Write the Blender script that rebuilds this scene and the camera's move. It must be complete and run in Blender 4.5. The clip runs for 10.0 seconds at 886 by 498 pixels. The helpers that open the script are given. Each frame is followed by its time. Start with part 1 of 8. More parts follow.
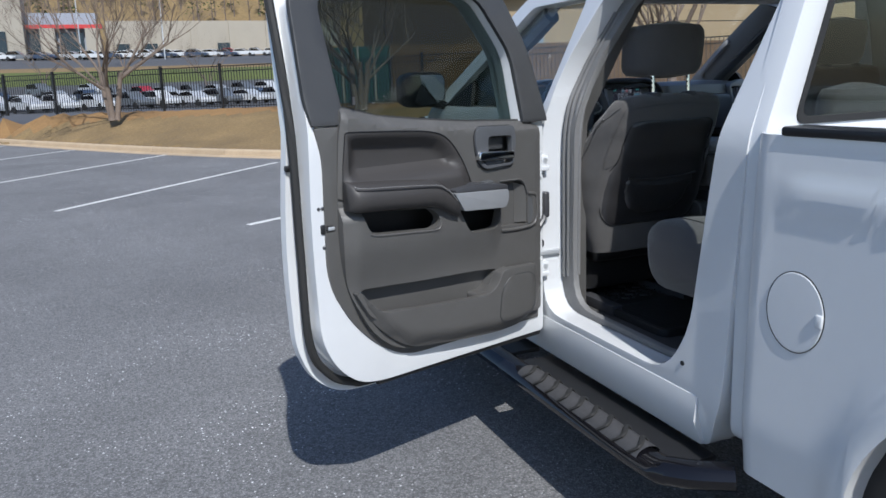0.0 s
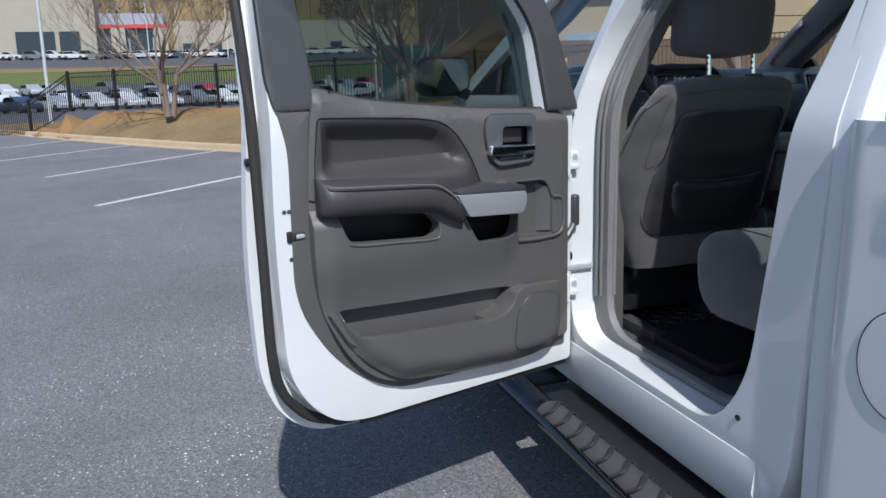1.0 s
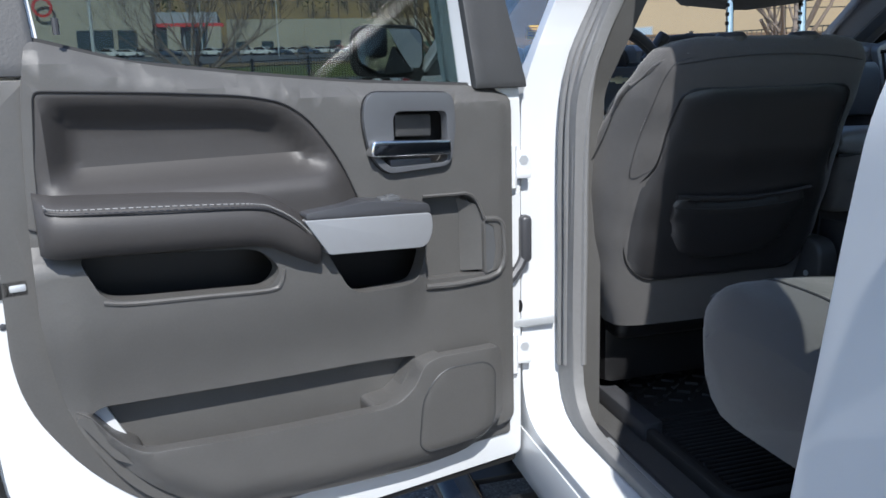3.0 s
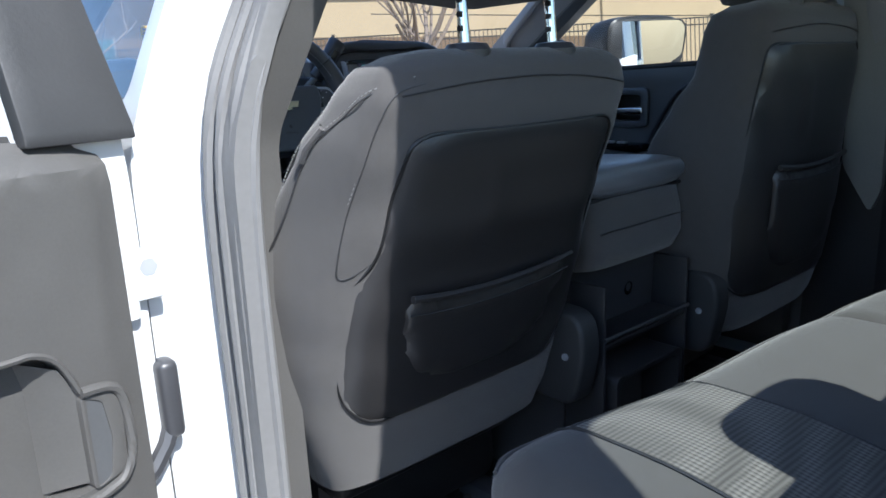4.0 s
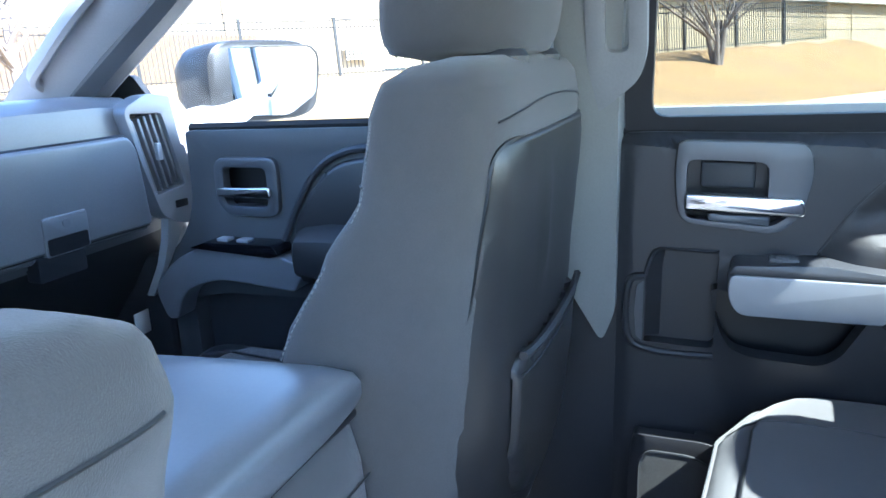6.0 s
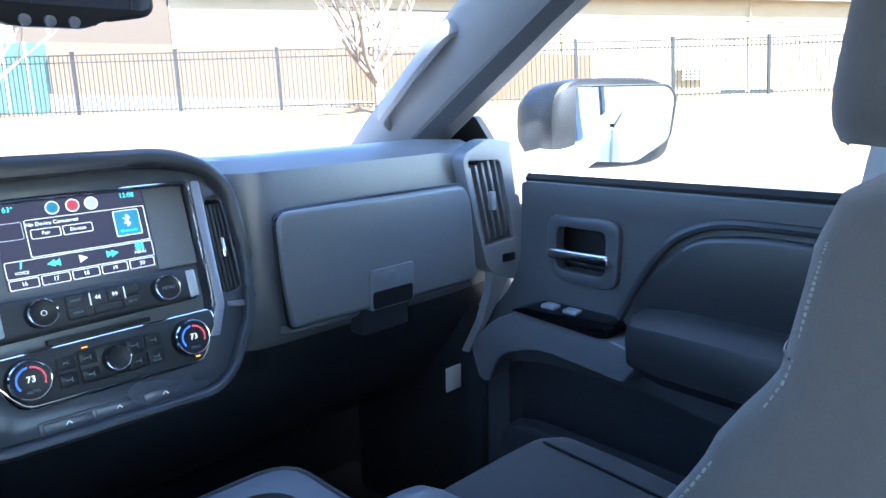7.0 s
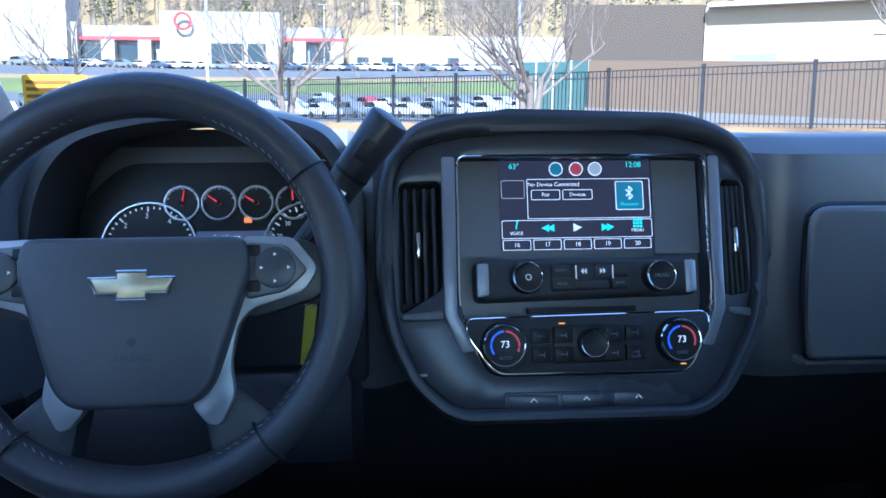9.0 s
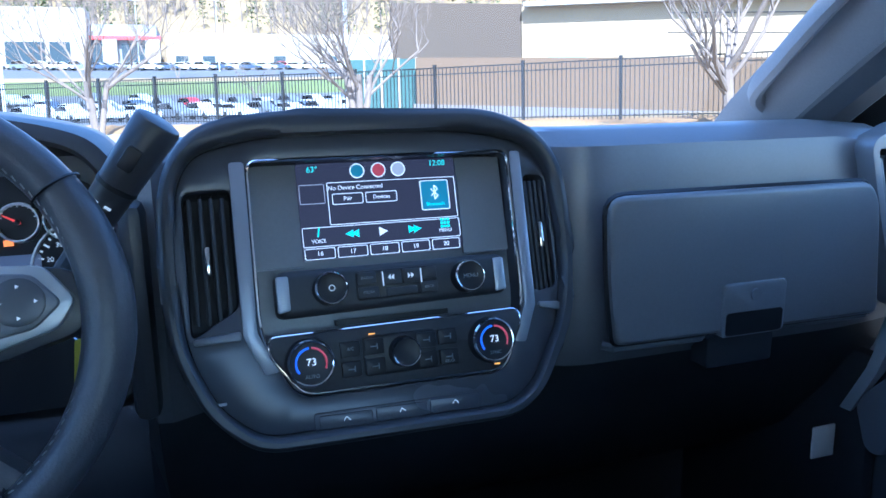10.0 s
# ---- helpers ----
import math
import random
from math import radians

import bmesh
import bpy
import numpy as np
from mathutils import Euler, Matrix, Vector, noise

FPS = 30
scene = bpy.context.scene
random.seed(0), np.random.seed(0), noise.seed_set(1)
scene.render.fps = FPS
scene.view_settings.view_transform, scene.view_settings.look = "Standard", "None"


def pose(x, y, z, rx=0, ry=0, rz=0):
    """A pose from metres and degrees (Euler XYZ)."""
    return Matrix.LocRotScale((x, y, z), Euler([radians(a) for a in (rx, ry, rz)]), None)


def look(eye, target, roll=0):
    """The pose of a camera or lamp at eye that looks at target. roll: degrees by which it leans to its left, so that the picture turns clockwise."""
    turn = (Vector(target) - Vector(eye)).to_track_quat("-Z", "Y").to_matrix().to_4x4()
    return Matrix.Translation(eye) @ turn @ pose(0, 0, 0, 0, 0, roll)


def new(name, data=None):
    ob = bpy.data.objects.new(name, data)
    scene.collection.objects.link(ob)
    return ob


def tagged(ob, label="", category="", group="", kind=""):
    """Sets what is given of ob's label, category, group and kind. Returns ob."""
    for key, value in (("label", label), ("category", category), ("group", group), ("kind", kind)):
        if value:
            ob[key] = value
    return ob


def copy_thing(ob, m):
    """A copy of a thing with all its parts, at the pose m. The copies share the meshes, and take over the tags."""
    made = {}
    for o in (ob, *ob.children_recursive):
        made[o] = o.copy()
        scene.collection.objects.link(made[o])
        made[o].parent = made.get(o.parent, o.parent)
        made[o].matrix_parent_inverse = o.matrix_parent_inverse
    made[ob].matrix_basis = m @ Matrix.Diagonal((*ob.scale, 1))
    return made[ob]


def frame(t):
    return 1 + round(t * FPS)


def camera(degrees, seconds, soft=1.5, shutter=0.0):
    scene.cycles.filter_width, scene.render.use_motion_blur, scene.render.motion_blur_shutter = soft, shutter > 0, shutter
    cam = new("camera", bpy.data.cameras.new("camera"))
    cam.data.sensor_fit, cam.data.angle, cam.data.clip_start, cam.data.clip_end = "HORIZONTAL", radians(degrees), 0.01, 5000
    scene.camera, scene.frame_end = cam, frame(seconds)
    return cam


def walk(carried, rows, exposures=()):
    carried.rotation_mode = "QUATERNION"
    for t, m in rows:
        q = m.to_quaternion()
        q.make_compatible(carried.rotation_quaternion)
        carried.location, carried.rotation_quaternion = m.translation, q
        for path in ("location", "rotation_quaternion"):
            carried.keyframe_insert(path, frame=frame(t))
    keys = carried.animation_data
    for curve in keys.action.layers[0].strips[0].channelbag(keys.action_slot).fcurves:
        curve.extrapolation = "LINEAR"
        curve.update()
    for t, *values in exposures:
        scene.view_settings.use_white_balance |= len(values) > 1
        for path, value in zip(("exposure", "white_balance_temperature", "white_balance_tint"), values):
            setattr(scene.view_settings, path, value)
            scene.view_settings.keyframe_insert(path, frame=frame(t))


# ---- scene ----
# The truck stands on a sloping lot. TRUCK carries its own axes (x right, y to the nose, z up, ground z = 0) into the world.
UP = Vector((0.0194, 0.0767, 0.9969)).normalized()
TRUCK = UP.rotation_difference(Vector((0, 0, 1))).to_matrix().to_4x4()
cam = camera(62.9, 10.0, soft=1.6)
PATH = [
    (0, (-2.507, -3.234, 1.603), (-1.75, -1.438, 1.153), -2.1),
    (0.5, (-2.368, -3.047, 1.566), (-1.674, -1.226, 1.116), -2.0),
    (1, (-2.176, -2.871, 1.534), (-1.56, -1.021, 1.088), -1.9),
    (1.5, (-1.989, -2.73, 1.496), (-1.471, -0.849, 1.056), -1.8),
    (2, (-1.824, -2.605, 1.451), (-1.399, -0.7, 1.015), -1.8),
    (2.2, (-1.772, -2.545, 1.428), (-1.375, -0.631, 1.001), -1.8),
    (3.3, (-1.473, -2.025, 1.455), (-0.838, -0.184, 1.001), -1.8),
    (3.5, (-1.421, -1.883, 1.455), (-0.589, -0.118, 1.016), -2.5),
    (4, (-1.26, -1.581, 1.496), (0.018, -0.118, 1.023), -2.5),
    (4.5, (-1.091, -1.367, 1.521), (0.523, -0.302, 1.012), -2.3),
    (5, (-0.89, -1.272, 1.554), (0.89, -0.527, 1.029), -2.4),
    (5.2, (-0.798, -1.248, 1.576), (1.012, -0.585, 1.046), -2.2),
    (6.3, (-0.41, -1.041, 1.636), (1.387, -0.313, 1.146), -1.6),
    (6.5, (-0.371, -0.995, 1.658), (1.359, -0.117, 1.172), -1.4),
    (7, (-0.309, -0.931, 1.667), (1.057, 0.459, 1.217), -0.9),
    (7.5, (-0.26, -0.947, 1.655), (0.525, 0.843, 1.229), -0.3),
    (8, (-0.26, -0.88, 1.633), (0.141, 1.037, 1.226), 0.2),
    (8.5, (-0.255, -0.814, 1.606), (-0.032, 1.134, 1.211), 0.3),
    (9, (-0.244, -0.774, 1.595), (-0.045, 1.176, 1.2), 0.1),
    (9.5, (-0.216, -0.754, 1.596), (0.136, 1.172, 1.19), -0.5),
    (10, (-0.194, -0.733, 1.595), (0.432, 1.123, 1.191), -1.0),
]
walk(cam, [(t, TRUCK @ look(eye, target, roll)) for t, eye, target, roll in PATH],
     exposures=[(0.0, 0.05, 5700, 10), (2.2, 0.2, 5700, 10), (3.5, 0.75, 5700, 10), (4.0, 1.1, 5600, 10), (4.5, 2.0, 5650, 10), (5.0, 3.1, 5550, 10), (5.5, 3.3, 5300, 10), (6.5, 3.55, 5150, 10), (7.0, 3.15, 5200, 10), (7.6, 2.2, 5100, 10), (8.5, 1.95, 4700, 10), (9.2, 1.95, 4650, 10), (10.0, 2.25, 4550, 10)])

# ---- light: a high sun behind the truck, clear sky ----
SUN = (TRUCK.to_3x3() @ Vector((0.10, 0.84, -1.0))).normalized()
world = bpy.data.worlds.new("sky")
scene.world = world
world.use_nodes = True
wt = world.node_tree
wt.nodes.clear()
wo, wb, ws = (wt.nodes.new(n) for n in ("ShaderNodeOutputWorld", "ShaderNodeBackground", "ShaderNodeTexSky"))
ws.sky_type, ws.sun_disc = "NISHITA", False
ws.sun_elevation = math.asin(-SUN.z)
ws.sun_rotation = math.atan2(-SUN.x, -SUN.y)
ws.air_density, ws.dust_density, ws.ozone_density = 1.0, 0.6, 1.0
wb.inputs["Strength"].default_value = 0.125
wt.links.new(ws.outputs[0], wb.inputs[0])
wt.links.new(wb.outputs[0], wo.inputs[0])
sun = new("sun", bpy.data.lights.new("sun", "SUN"))
sun.data.energy, sun.data.angle, sun.data.color = 5.0, radians(0.55), (1.0, 0.915, 0.79)
sun.matrix_world = look((0, 0, 30), Vector((0, 0, 30)) + SUN)

# ---- materials ----
MATS = {}


def mat(name, base, rough=0.5, metal=0.0, grain=0.0, scale=60.0, bump=0.0, bump_scale=None, coat=0.0, vary=0.0, spec=0.5, sheen=0.0, emit=None, power=0.0, per_piece=0.0):
    """A surface with variation at two scales: broad stains and fine grain, and a bump."""
    if name in MATS:
        return MATS[name]
    m = bpy.data.materials.new(name)
    m.use_nodes = True
    nt = m.node_tree
    p = nt.nodes["Principled BSDF"]
    p.inputs["Roughness"].default_value, p.inputs["Metallic"].default_value = rough, metal
    p.inputs["Specular IOR Level"].default_value = spec
    p.inputs["Coat Weight"].default_value, p.inputs["Coat Roughness"].default_value = coat, 0.04
    p.inputs["Sheen Weight"].default_value = sheen
    rgb = (*base, 1.0)
    p.inputs["Base Color"].default_value = rgb
    if emit:
        p.inputs["Emission Color"].default_value, p.inputs["Emission Strength"].default_value = (*emit, 1.0), power
    co = nt.nodes.new("ShaderNodeTexCoord")
    last = None
    if vary or grain:
        n1, n2 = nt.nodes.new("ShaderNodeTexNoise"), nt.nodes.new("ShaderNodeTexNoise")
        n1.inputs["Scale"].default_value, n1.inputs["Detail"].default_value = scale * 0.06, 4
        n2.inputs["Scale"].default_value, n2.inputs["Detail"].default_value = scale, 3
        for n in (n1, n2):
            nt.links.new(co.outputs["Object"], n.inputs["Vector"])
        a = nt.nodes.new("ShaderNodeMath"); a.operation = "MULTIPLY_ADD"
        a.inputs[1].default_value, a.inputs[2].default_value = 2 * vary, 1.0 - vary
        nt.links.new(n1.outputs["Fac"], a.inputs[0])
        b = nt.nodes.new("ShaderNodeMath"); b.operation = "MULTIPLY_ADD"
        b.inputs[1].default_value, b.inputs[2].default_value = 2 * grain, 1.0 - grain
        nt.links.new(n2.outputs["Fac"], b.inputs[0])
        c = nt.nodes.new("ShaderNodeMath"); c.operation = "MULTIPLY"
        nt.links.new(a.outputs[0], c.inputs[0]); nt.links.new(b.outputs[0], c.inputs[1])
        last = c.outputs[0]
        rr = nt.nodes.new("ShaderNodeMath"); rr.operation = "MULTIPLY"
        rr.inputs[1].default_value = rough
        nt.links.new(a.outputs[0], rr.inputs[0]); nt.links.new(rr.outputs[0], p.inputs["Roughness"])
    if per_piece:
        oi = nt.nodes.new("ShaderNodeObjectInfo")
        d = nt.nodes.new("ShaderNodeMath"); d.operation = "MULTIPLY_ADD"
        d.inputs[1].default_value, d.inputs[2].default_value = 2 * per_piece, 1.0 - per_piece
        nt.links.new(oi.outputs["Random"], d.inputs[0])
        if last:
            e = nt.nodes.new("ShaderNodeMath"); e.operation = "MULTIPLY"
            nt.links.new(last, e.inputs[0]); nt.links.new(d.outputs[0], e.inputs[1])
            last = e.outputs[0]
        else:
            last = d.outputs[0]
    if last:
        v = nt.nodes.new("ShaderNodeVectorMath"); v.operation = "SCALE"
        v.inputs[0].default_value = base
        nt.links.new(last, v.inputs["Scale"]); nt.links.new(v.outputs[0], p.inputs["Base Color"])
    if bump:
        n3, bp = nt.nodes.new("ShaderNodeTexNoise"), nt.nodes.new("ShaderNodeBump")
        n3.inputs["Scale"].default_value, n3.inputs["Detail"].default_value = bump_scale or scale, 3
        bp.inputs["Strength"].default_value, bp.inputs["Distance"].default_value = bump, 0.002
        nt.links.new(co.outputs["Object"], n3.inputs["Vector"])
        nt.links.new(n3.outputs["Fac"], bp.inputs["Height"]); nt.links.new(bp.outputs[0], p.inputs["Normal"])
    MATS[name] = m
    return m


def weave(name, base, pitch=0.0035, rough=0.9, contrast=0.35, bump=0.5):
    """Woven cloth: two crossed waves give the threads, noise the fuzz."""
    m = bpy.data.materials.new(name)
    m.use_nodes = True
    nt = m.node_tree
    p = nt.nodes["Principled BSDF"]
    p.inputs["Roughness"].default_value, p.inputs["Sheen Weight"].default_value = rough, 0.25
    p.inputs["Specular IOR Level"].default_value = 0.25
    co = nt.nodes.new("ShaderNodeTexCoord")
    outs = []
    for axis in ("X", "Z", "Y"):
        w = nt.nodes.new("ShaderNodeTexWave")
        w.bands_direction = axis
        w.inputs["Scale"].default_value, w.inputs["Distortion"].default_value = 0.314 / pitch, 0.6
        w.inputs["Detail"].default_value = 1
        nt.links.new(co.outputs["Object"], w.inputs["Vector"])
        outs.append(w.outputs["Fac"])
    a = nt.nodes.new("ShaderNodeMath"); a.operation = "MULTIPLY"
    nt.links.new(outs[0], a.inputs[0]); nt.links.new(outs[1], a.inputs[1])
    a2 = nt.nodes.new("ShaderNodeMath"); a2.operation = "MULTIPLY_ADD"; a2.inputs[1].default_value = 0.5
    nt.links.new(outs[2], a2.inputs[0]); nt.links.new(a.outputs[0], a2.inputs[2])
    n = nt.nodes.new("ShaderNodeTexNoise"); n.inputs["Scale"].default_value = 7; n.inputs["Detail"].default_value = 5
    nt.links.new(co.outputs["Object"], n.inputs["Vector"])
    b = nt.nodes.new("ShaderNodeMath"); b.operation = "MULTIPLY_ADD"
    b.inputs[1].default_value, b.inputs[2].default_value = contrast, 0.85 - contrast / 2
    nt.links.new(a2.outputs[0], b.inputs[0])
    c = nt.nodes.new("ShaderNodeMath"); c.operation = "MULTIPLY_ADD"; c.inputs[1].default_value = 0.3
    nt.links.new(n.outputs["Fac"], c.inputs[0]); nt.links.new(b.outputs[0], c.inputs[2])
    v = nt.nodes.new("ShaderNodeVectorMath"); v.operation = "SCALE"; v.inputs[0].default_value = base
    nt.links.new(c.outputs[0], v.inputs["Scale"]); nt.links.new(v.outputs[0], p.inputs["Base Color"])
    bp = nt.nodes.new("ShaderNodeBump"); bp.inputs["Strength"].default_value, bp.inputs["Distance"].default_value = bump, 0.001
    nt.links.new(a2.outputs[0], bp.inputs["Height"]); nt.links.new(bp.outputs[0], p.inputs["Normal"])
    MATS[name] = m
    return m


def glazing(name, tint, gloss=0.9):
    """Tinted pane: clear tint behind a reflecting face."""
    m = bpy.data.materials.new(name)
    m.use_nodes = True
    nt = m.node_tree
    nt.nodes.clear()
    o, t, g, x, f = (nt.nodes.new(k) for k in ("ShaderNodeOutputMaterial", "ShaderNodeBsdfTransparent", "ShaderNodeBsdfGlossy", "ShaderNodeMixShader", "ShaderNodeLayerWeight"))
    pw, sc = nt.nodes.new("ShaderNodeMath"), nt.nodes.new("ShaderNodeMath")
    pw.operation, sc.operation = "POWER", "MULTIPLY_ADD"
    pw.inputs[1].default_value, sc.inputs[1].default_value, sc.inputs[2].default_value = 5.0, 0.85, 0.035
    t.inputs[0].default_value = (*tint, 1)
    g.inputs["Roughness"].default_value = 0.01
    g.inputs["Color"].default_value = (gloss, gloss, gloss, 1)
    f.inputs[0].default_value = 0.5
    nt.links.new(f.outputs["Facing"], pw.inputs[0]); nt.links.new(pw.outputs[0], sc.inputs[0]); nt.links.new(sc.outputs[0], x.inputs[0]); nt.links.new(t.outputs[0], x.inputs[1]); nt.links.new(g.outputs[0], x.inputs[2])
    nt.links.new(x.outputs[0], o.inputs[0])
    MATS[name] = m
    return m


WHITE = mat("white_car_paint", (0.64, 0.655, 0.67), 0.28, coat=0.7, vary=0.04, scale=20, grain=0.02)
PLASTIC = mat("grey_moulded_plastic", (0.086, 0.084, 0.081), 0.46, grain=0.10, vary=0.10, scale=260, bump=0.22, bump_scale=900)
DARK = mat("charcoal_moulded_plastic", (0.175, 0.179, 0.192), 0.33, grain=0.08, vary=0.05, scale=260, bump=0.05, bump_scale=900, spec=0.9)
VINYL = mat("grained_vinyl", (0.026, 0.025, 0.026), 0.40, spec=0.9, grain=0.1, vary=0.08, scale=120, bump=0.12, bump_scale=500)
DOORVINYL = mat("soft_door_vinyl", (0.043, 0.040, 0.039), 0.52, grain=0.1, vary=0.08, scale=120, bump=0.14, bump_scale=500)
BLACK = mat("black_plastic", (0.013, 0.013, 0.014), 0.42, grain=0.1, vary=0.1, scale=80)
GLOSS = mat("gloss_black", (0.006, 0.006, 0.008), 0.08, vary=0.05, grain=0.02)
RUBBER = mat("black_rubber", (0.018, 0.018, 0.018), 0.7, grain=0.12, vary=0.1, scale=120)
SEAL = mat("grey_rubber_seal", (0.17, 0.17, 0.17), 0.6, grain=0.1, vary=0.1, scale=90)
CHROME = mat("chrome", (0.75, 0.76, 0.78), 0.08, 1.0, vary=0.1, grain=0.04)
BARSILVER = mat("satin_silver_bar", (0.30, 0.31, 0.325), 0.36, 0.3, vary=0.06, grain=0.03, scale=60)
SILVER = mat("satin_silver_paint", (0.50, 0.52, 0.54), 0.32, 0.35, vary=0.06, grain=0.03, scale=60)
LINER = mat("light_grey_headliner", (0.68, 0.67, 0.65), 0.85, vary=0.06, grain=0.1, scale=300, bump=0.2)
GREYTRIM = mat("grey_pillar_trim", (0.28, 0.28, 0.285), 0.6, vary=0.06, grain=0.08, scale=260, bump=0.2)
PILLARTRIM = mat("pale_pillar_trim", (0.27, 0.27, 0.255), 0.6, vary=0.06, grain=0.08, scale=260, bump=0.2)
DARKTRIM = mat("dark_grey_trim", (0.085, 0.088, 0.092), 0.5, grain=0.08, vary=0.06, scale=200, bump=0.1)
HANDLE = mat("satin_grey_handle", (0.105, 0.11, 0.12), 0.34, 0.2, grain=0.03, vary=0.06, scale=60)
CHARCOAL = mat("charcoal_trim_plastic", (0.048, 0.049, 0.054), 0.36, grain=0.08, vary=0.06, scale=220, bump=0.06, bump_scale=900, spec=0.6)
# Dark trim colour; on the right rear door it puts shade into grey trim.
DARKSHADE = mat("dark_trim_and_shade", (0.030, 0.030, 0.033), 0.42, grain=0.10, vary=0.10, scale=220, bump=0.10, bump_scale=900)
FRAME = mat("dark_window_frame", (0.040, 0.041, 0.043), 0.5, vary=0.1, grain=0.1, scale=200, bump=0.15)
CLOTH = mat("charcoal_seat_cloth", (0.084, 0.080, 0.078), 0.9, grain=0.22, vary=0.10, scale=900, bump=0.35, bump_scale=1100, sheen=0.3, spec=0.25)
INSERT = weave("patterned_seat_insert", (0.125, 0.119, 0.112), 0.0075, contrast=0.95, bump=0.6)
CARPET = mat("dark_carpet", (0.06, 0.059, 0.058), 0.95, vary=0.2, grain=0.5, scale=350, bump=0.8)
BACKGLASS = glazing("back_glass", (0.80, 0.83, 0.81))
TINT = glazing("privacy_glass", (0.46, 0.51, 0.49), 0.4)
SIDETINT = glazing("tinted_side_glass", (0.52, 0.55, 0.53))
CLEAR = glazing("clear_glass", (0.95, 0.97, 0.96))
MIRROR = mat("mirror_glass", (0.46, 0.48, 0.50), 0.01, 1.0)
STITCH = mat("pale_thread", (0.24, 0.24, 0.235), 0.8, vary=0.1, grain=0.1)
PRINT = mat("white_print", (0.60, 0.61, 0.62), 0.5, emit=(0.8, 0.85, 0.85), power=0.12)
DIMPRINT = mat("grey_key_print", (0.24, 0.25, 0.26), 0.6)

# ---- helpers for shapes ----
BASES = {}


def thing(name, base=(0, 0, 0), label="", category="", group="", kind="", frame_of=None):
    """An Empty at the thing's base; its parts are given in the axes of frame_of (the truck's as a rule)."""
    m = TRUCK if frame_of is None else frame_of
    ob = new(name)
    ob.empty_display_size = 0.1
    ob.matrix_world = m @ Matrix.Translation(base)
    BASES[ob.name] = Vector(base)
    return tagged(ob, label, category, group, kind)


def part(name, bm, material, parent, label="", smooth=35):
    b = BASES[parent.name]
    bm.transform(Matrix.Translation(-b))
    bmesh.ops.recalc_face_normals(bm, faces=bm.faces)
    me = bpy.data.meshes.new(name)
    bm.to_mesh(me)
    bm.free()
    for m in (material if isinstance(material, (list, tuple)) else [material]):
        me.materials.append(m)
    if smooth:
        me.polygons.foreach_set("use_smooth", [True] * len(me.polygons))
        me.set_sharp_from_angle(angle=radians(smooth))
    ob = new(name, me)
    ob.parent = parent
    if material is CLEAR:
        ob.visible_shadow = False
    BASES[ob.name] = b
    return tagged(ob, label)


def single(name, bm, material, label="", category="", group="", kind="", smooth=35, world_axes=False):
    """A thing or a piece of the setting that is one mesh."""
    bmesh.ops.recalc_face_normals(bm, faces=bm.faces)
    me = bpy.data.meshes.new(name)
    bm.to_mesh(me)
    bm.free()
    for m in (material if isinstance(material, (list, tuple)) else [material]):
        me.materials.append(m)
    if smooth:
        me.polygons.foreach_set("use_smooth", [True] * len(me.polygons))
        me.set_sharp_from_angle(angle=radians(smooth))
    ob = new(name, me)
    if not world_axes:
        ob.matrix_world = TRUCK
    BASES[ob.name] = Vector((0, 0, 0))
    return tagged(ob, label, category, group, kind)


def merge(*bms):
    out = bms[0]
    for b in bms[1:]:
        me = bpy.data.meshes.new("tmp")
        b.to_mesh(me)
        b.free()
        out.from_mesh(me)
        bpy.data.meshes.remove(me)
    return out


def axes(o, x, y):
    """A frame at o with axes x, y and their cross product."""
    x, y = Vector(x).normalized(), Vector(y).normalized()
    z = x.cross(y).normalized()
    y = z.cross(x)
    m = Matrix((x, y, z)).transposed().to_4x4()
    m.translation = Vector(o)
    return m


def rounded(pts, r=0.02, n=4):
    """A polygon with its corners rounded; r is one radius or one for each corner."""
    out = []
    k = len(pts)
    rs = r if isinstance(r, (list, tuple)) else [r] * k
    for i in range(k):
        a, b, c = Vector(pts[i - 1]), Vector(pts[i]), Vector(pts[(i + 1) % k])
        u, v = a - b, c - b
        q = min(rs[i], 0.49 * u.length, 0.49 * v.length)
        if q < 1e-5:
            out.append(b)
            continue
        p0, p1 = b + u.normalized() * q, b + v.normalized() * q
        for j in range(n + 1):
            s = j / n
            out.append((1 - s) ** 2 * p0 + 2 * s * (1 - s) * b + s * s * p1)
    return [(p[0], p[1]) for p in out]


def rect(x0, y0, x1, y1):
    return [(x0, y0), (x1, y0), (x1, y1), (x0, y1)]


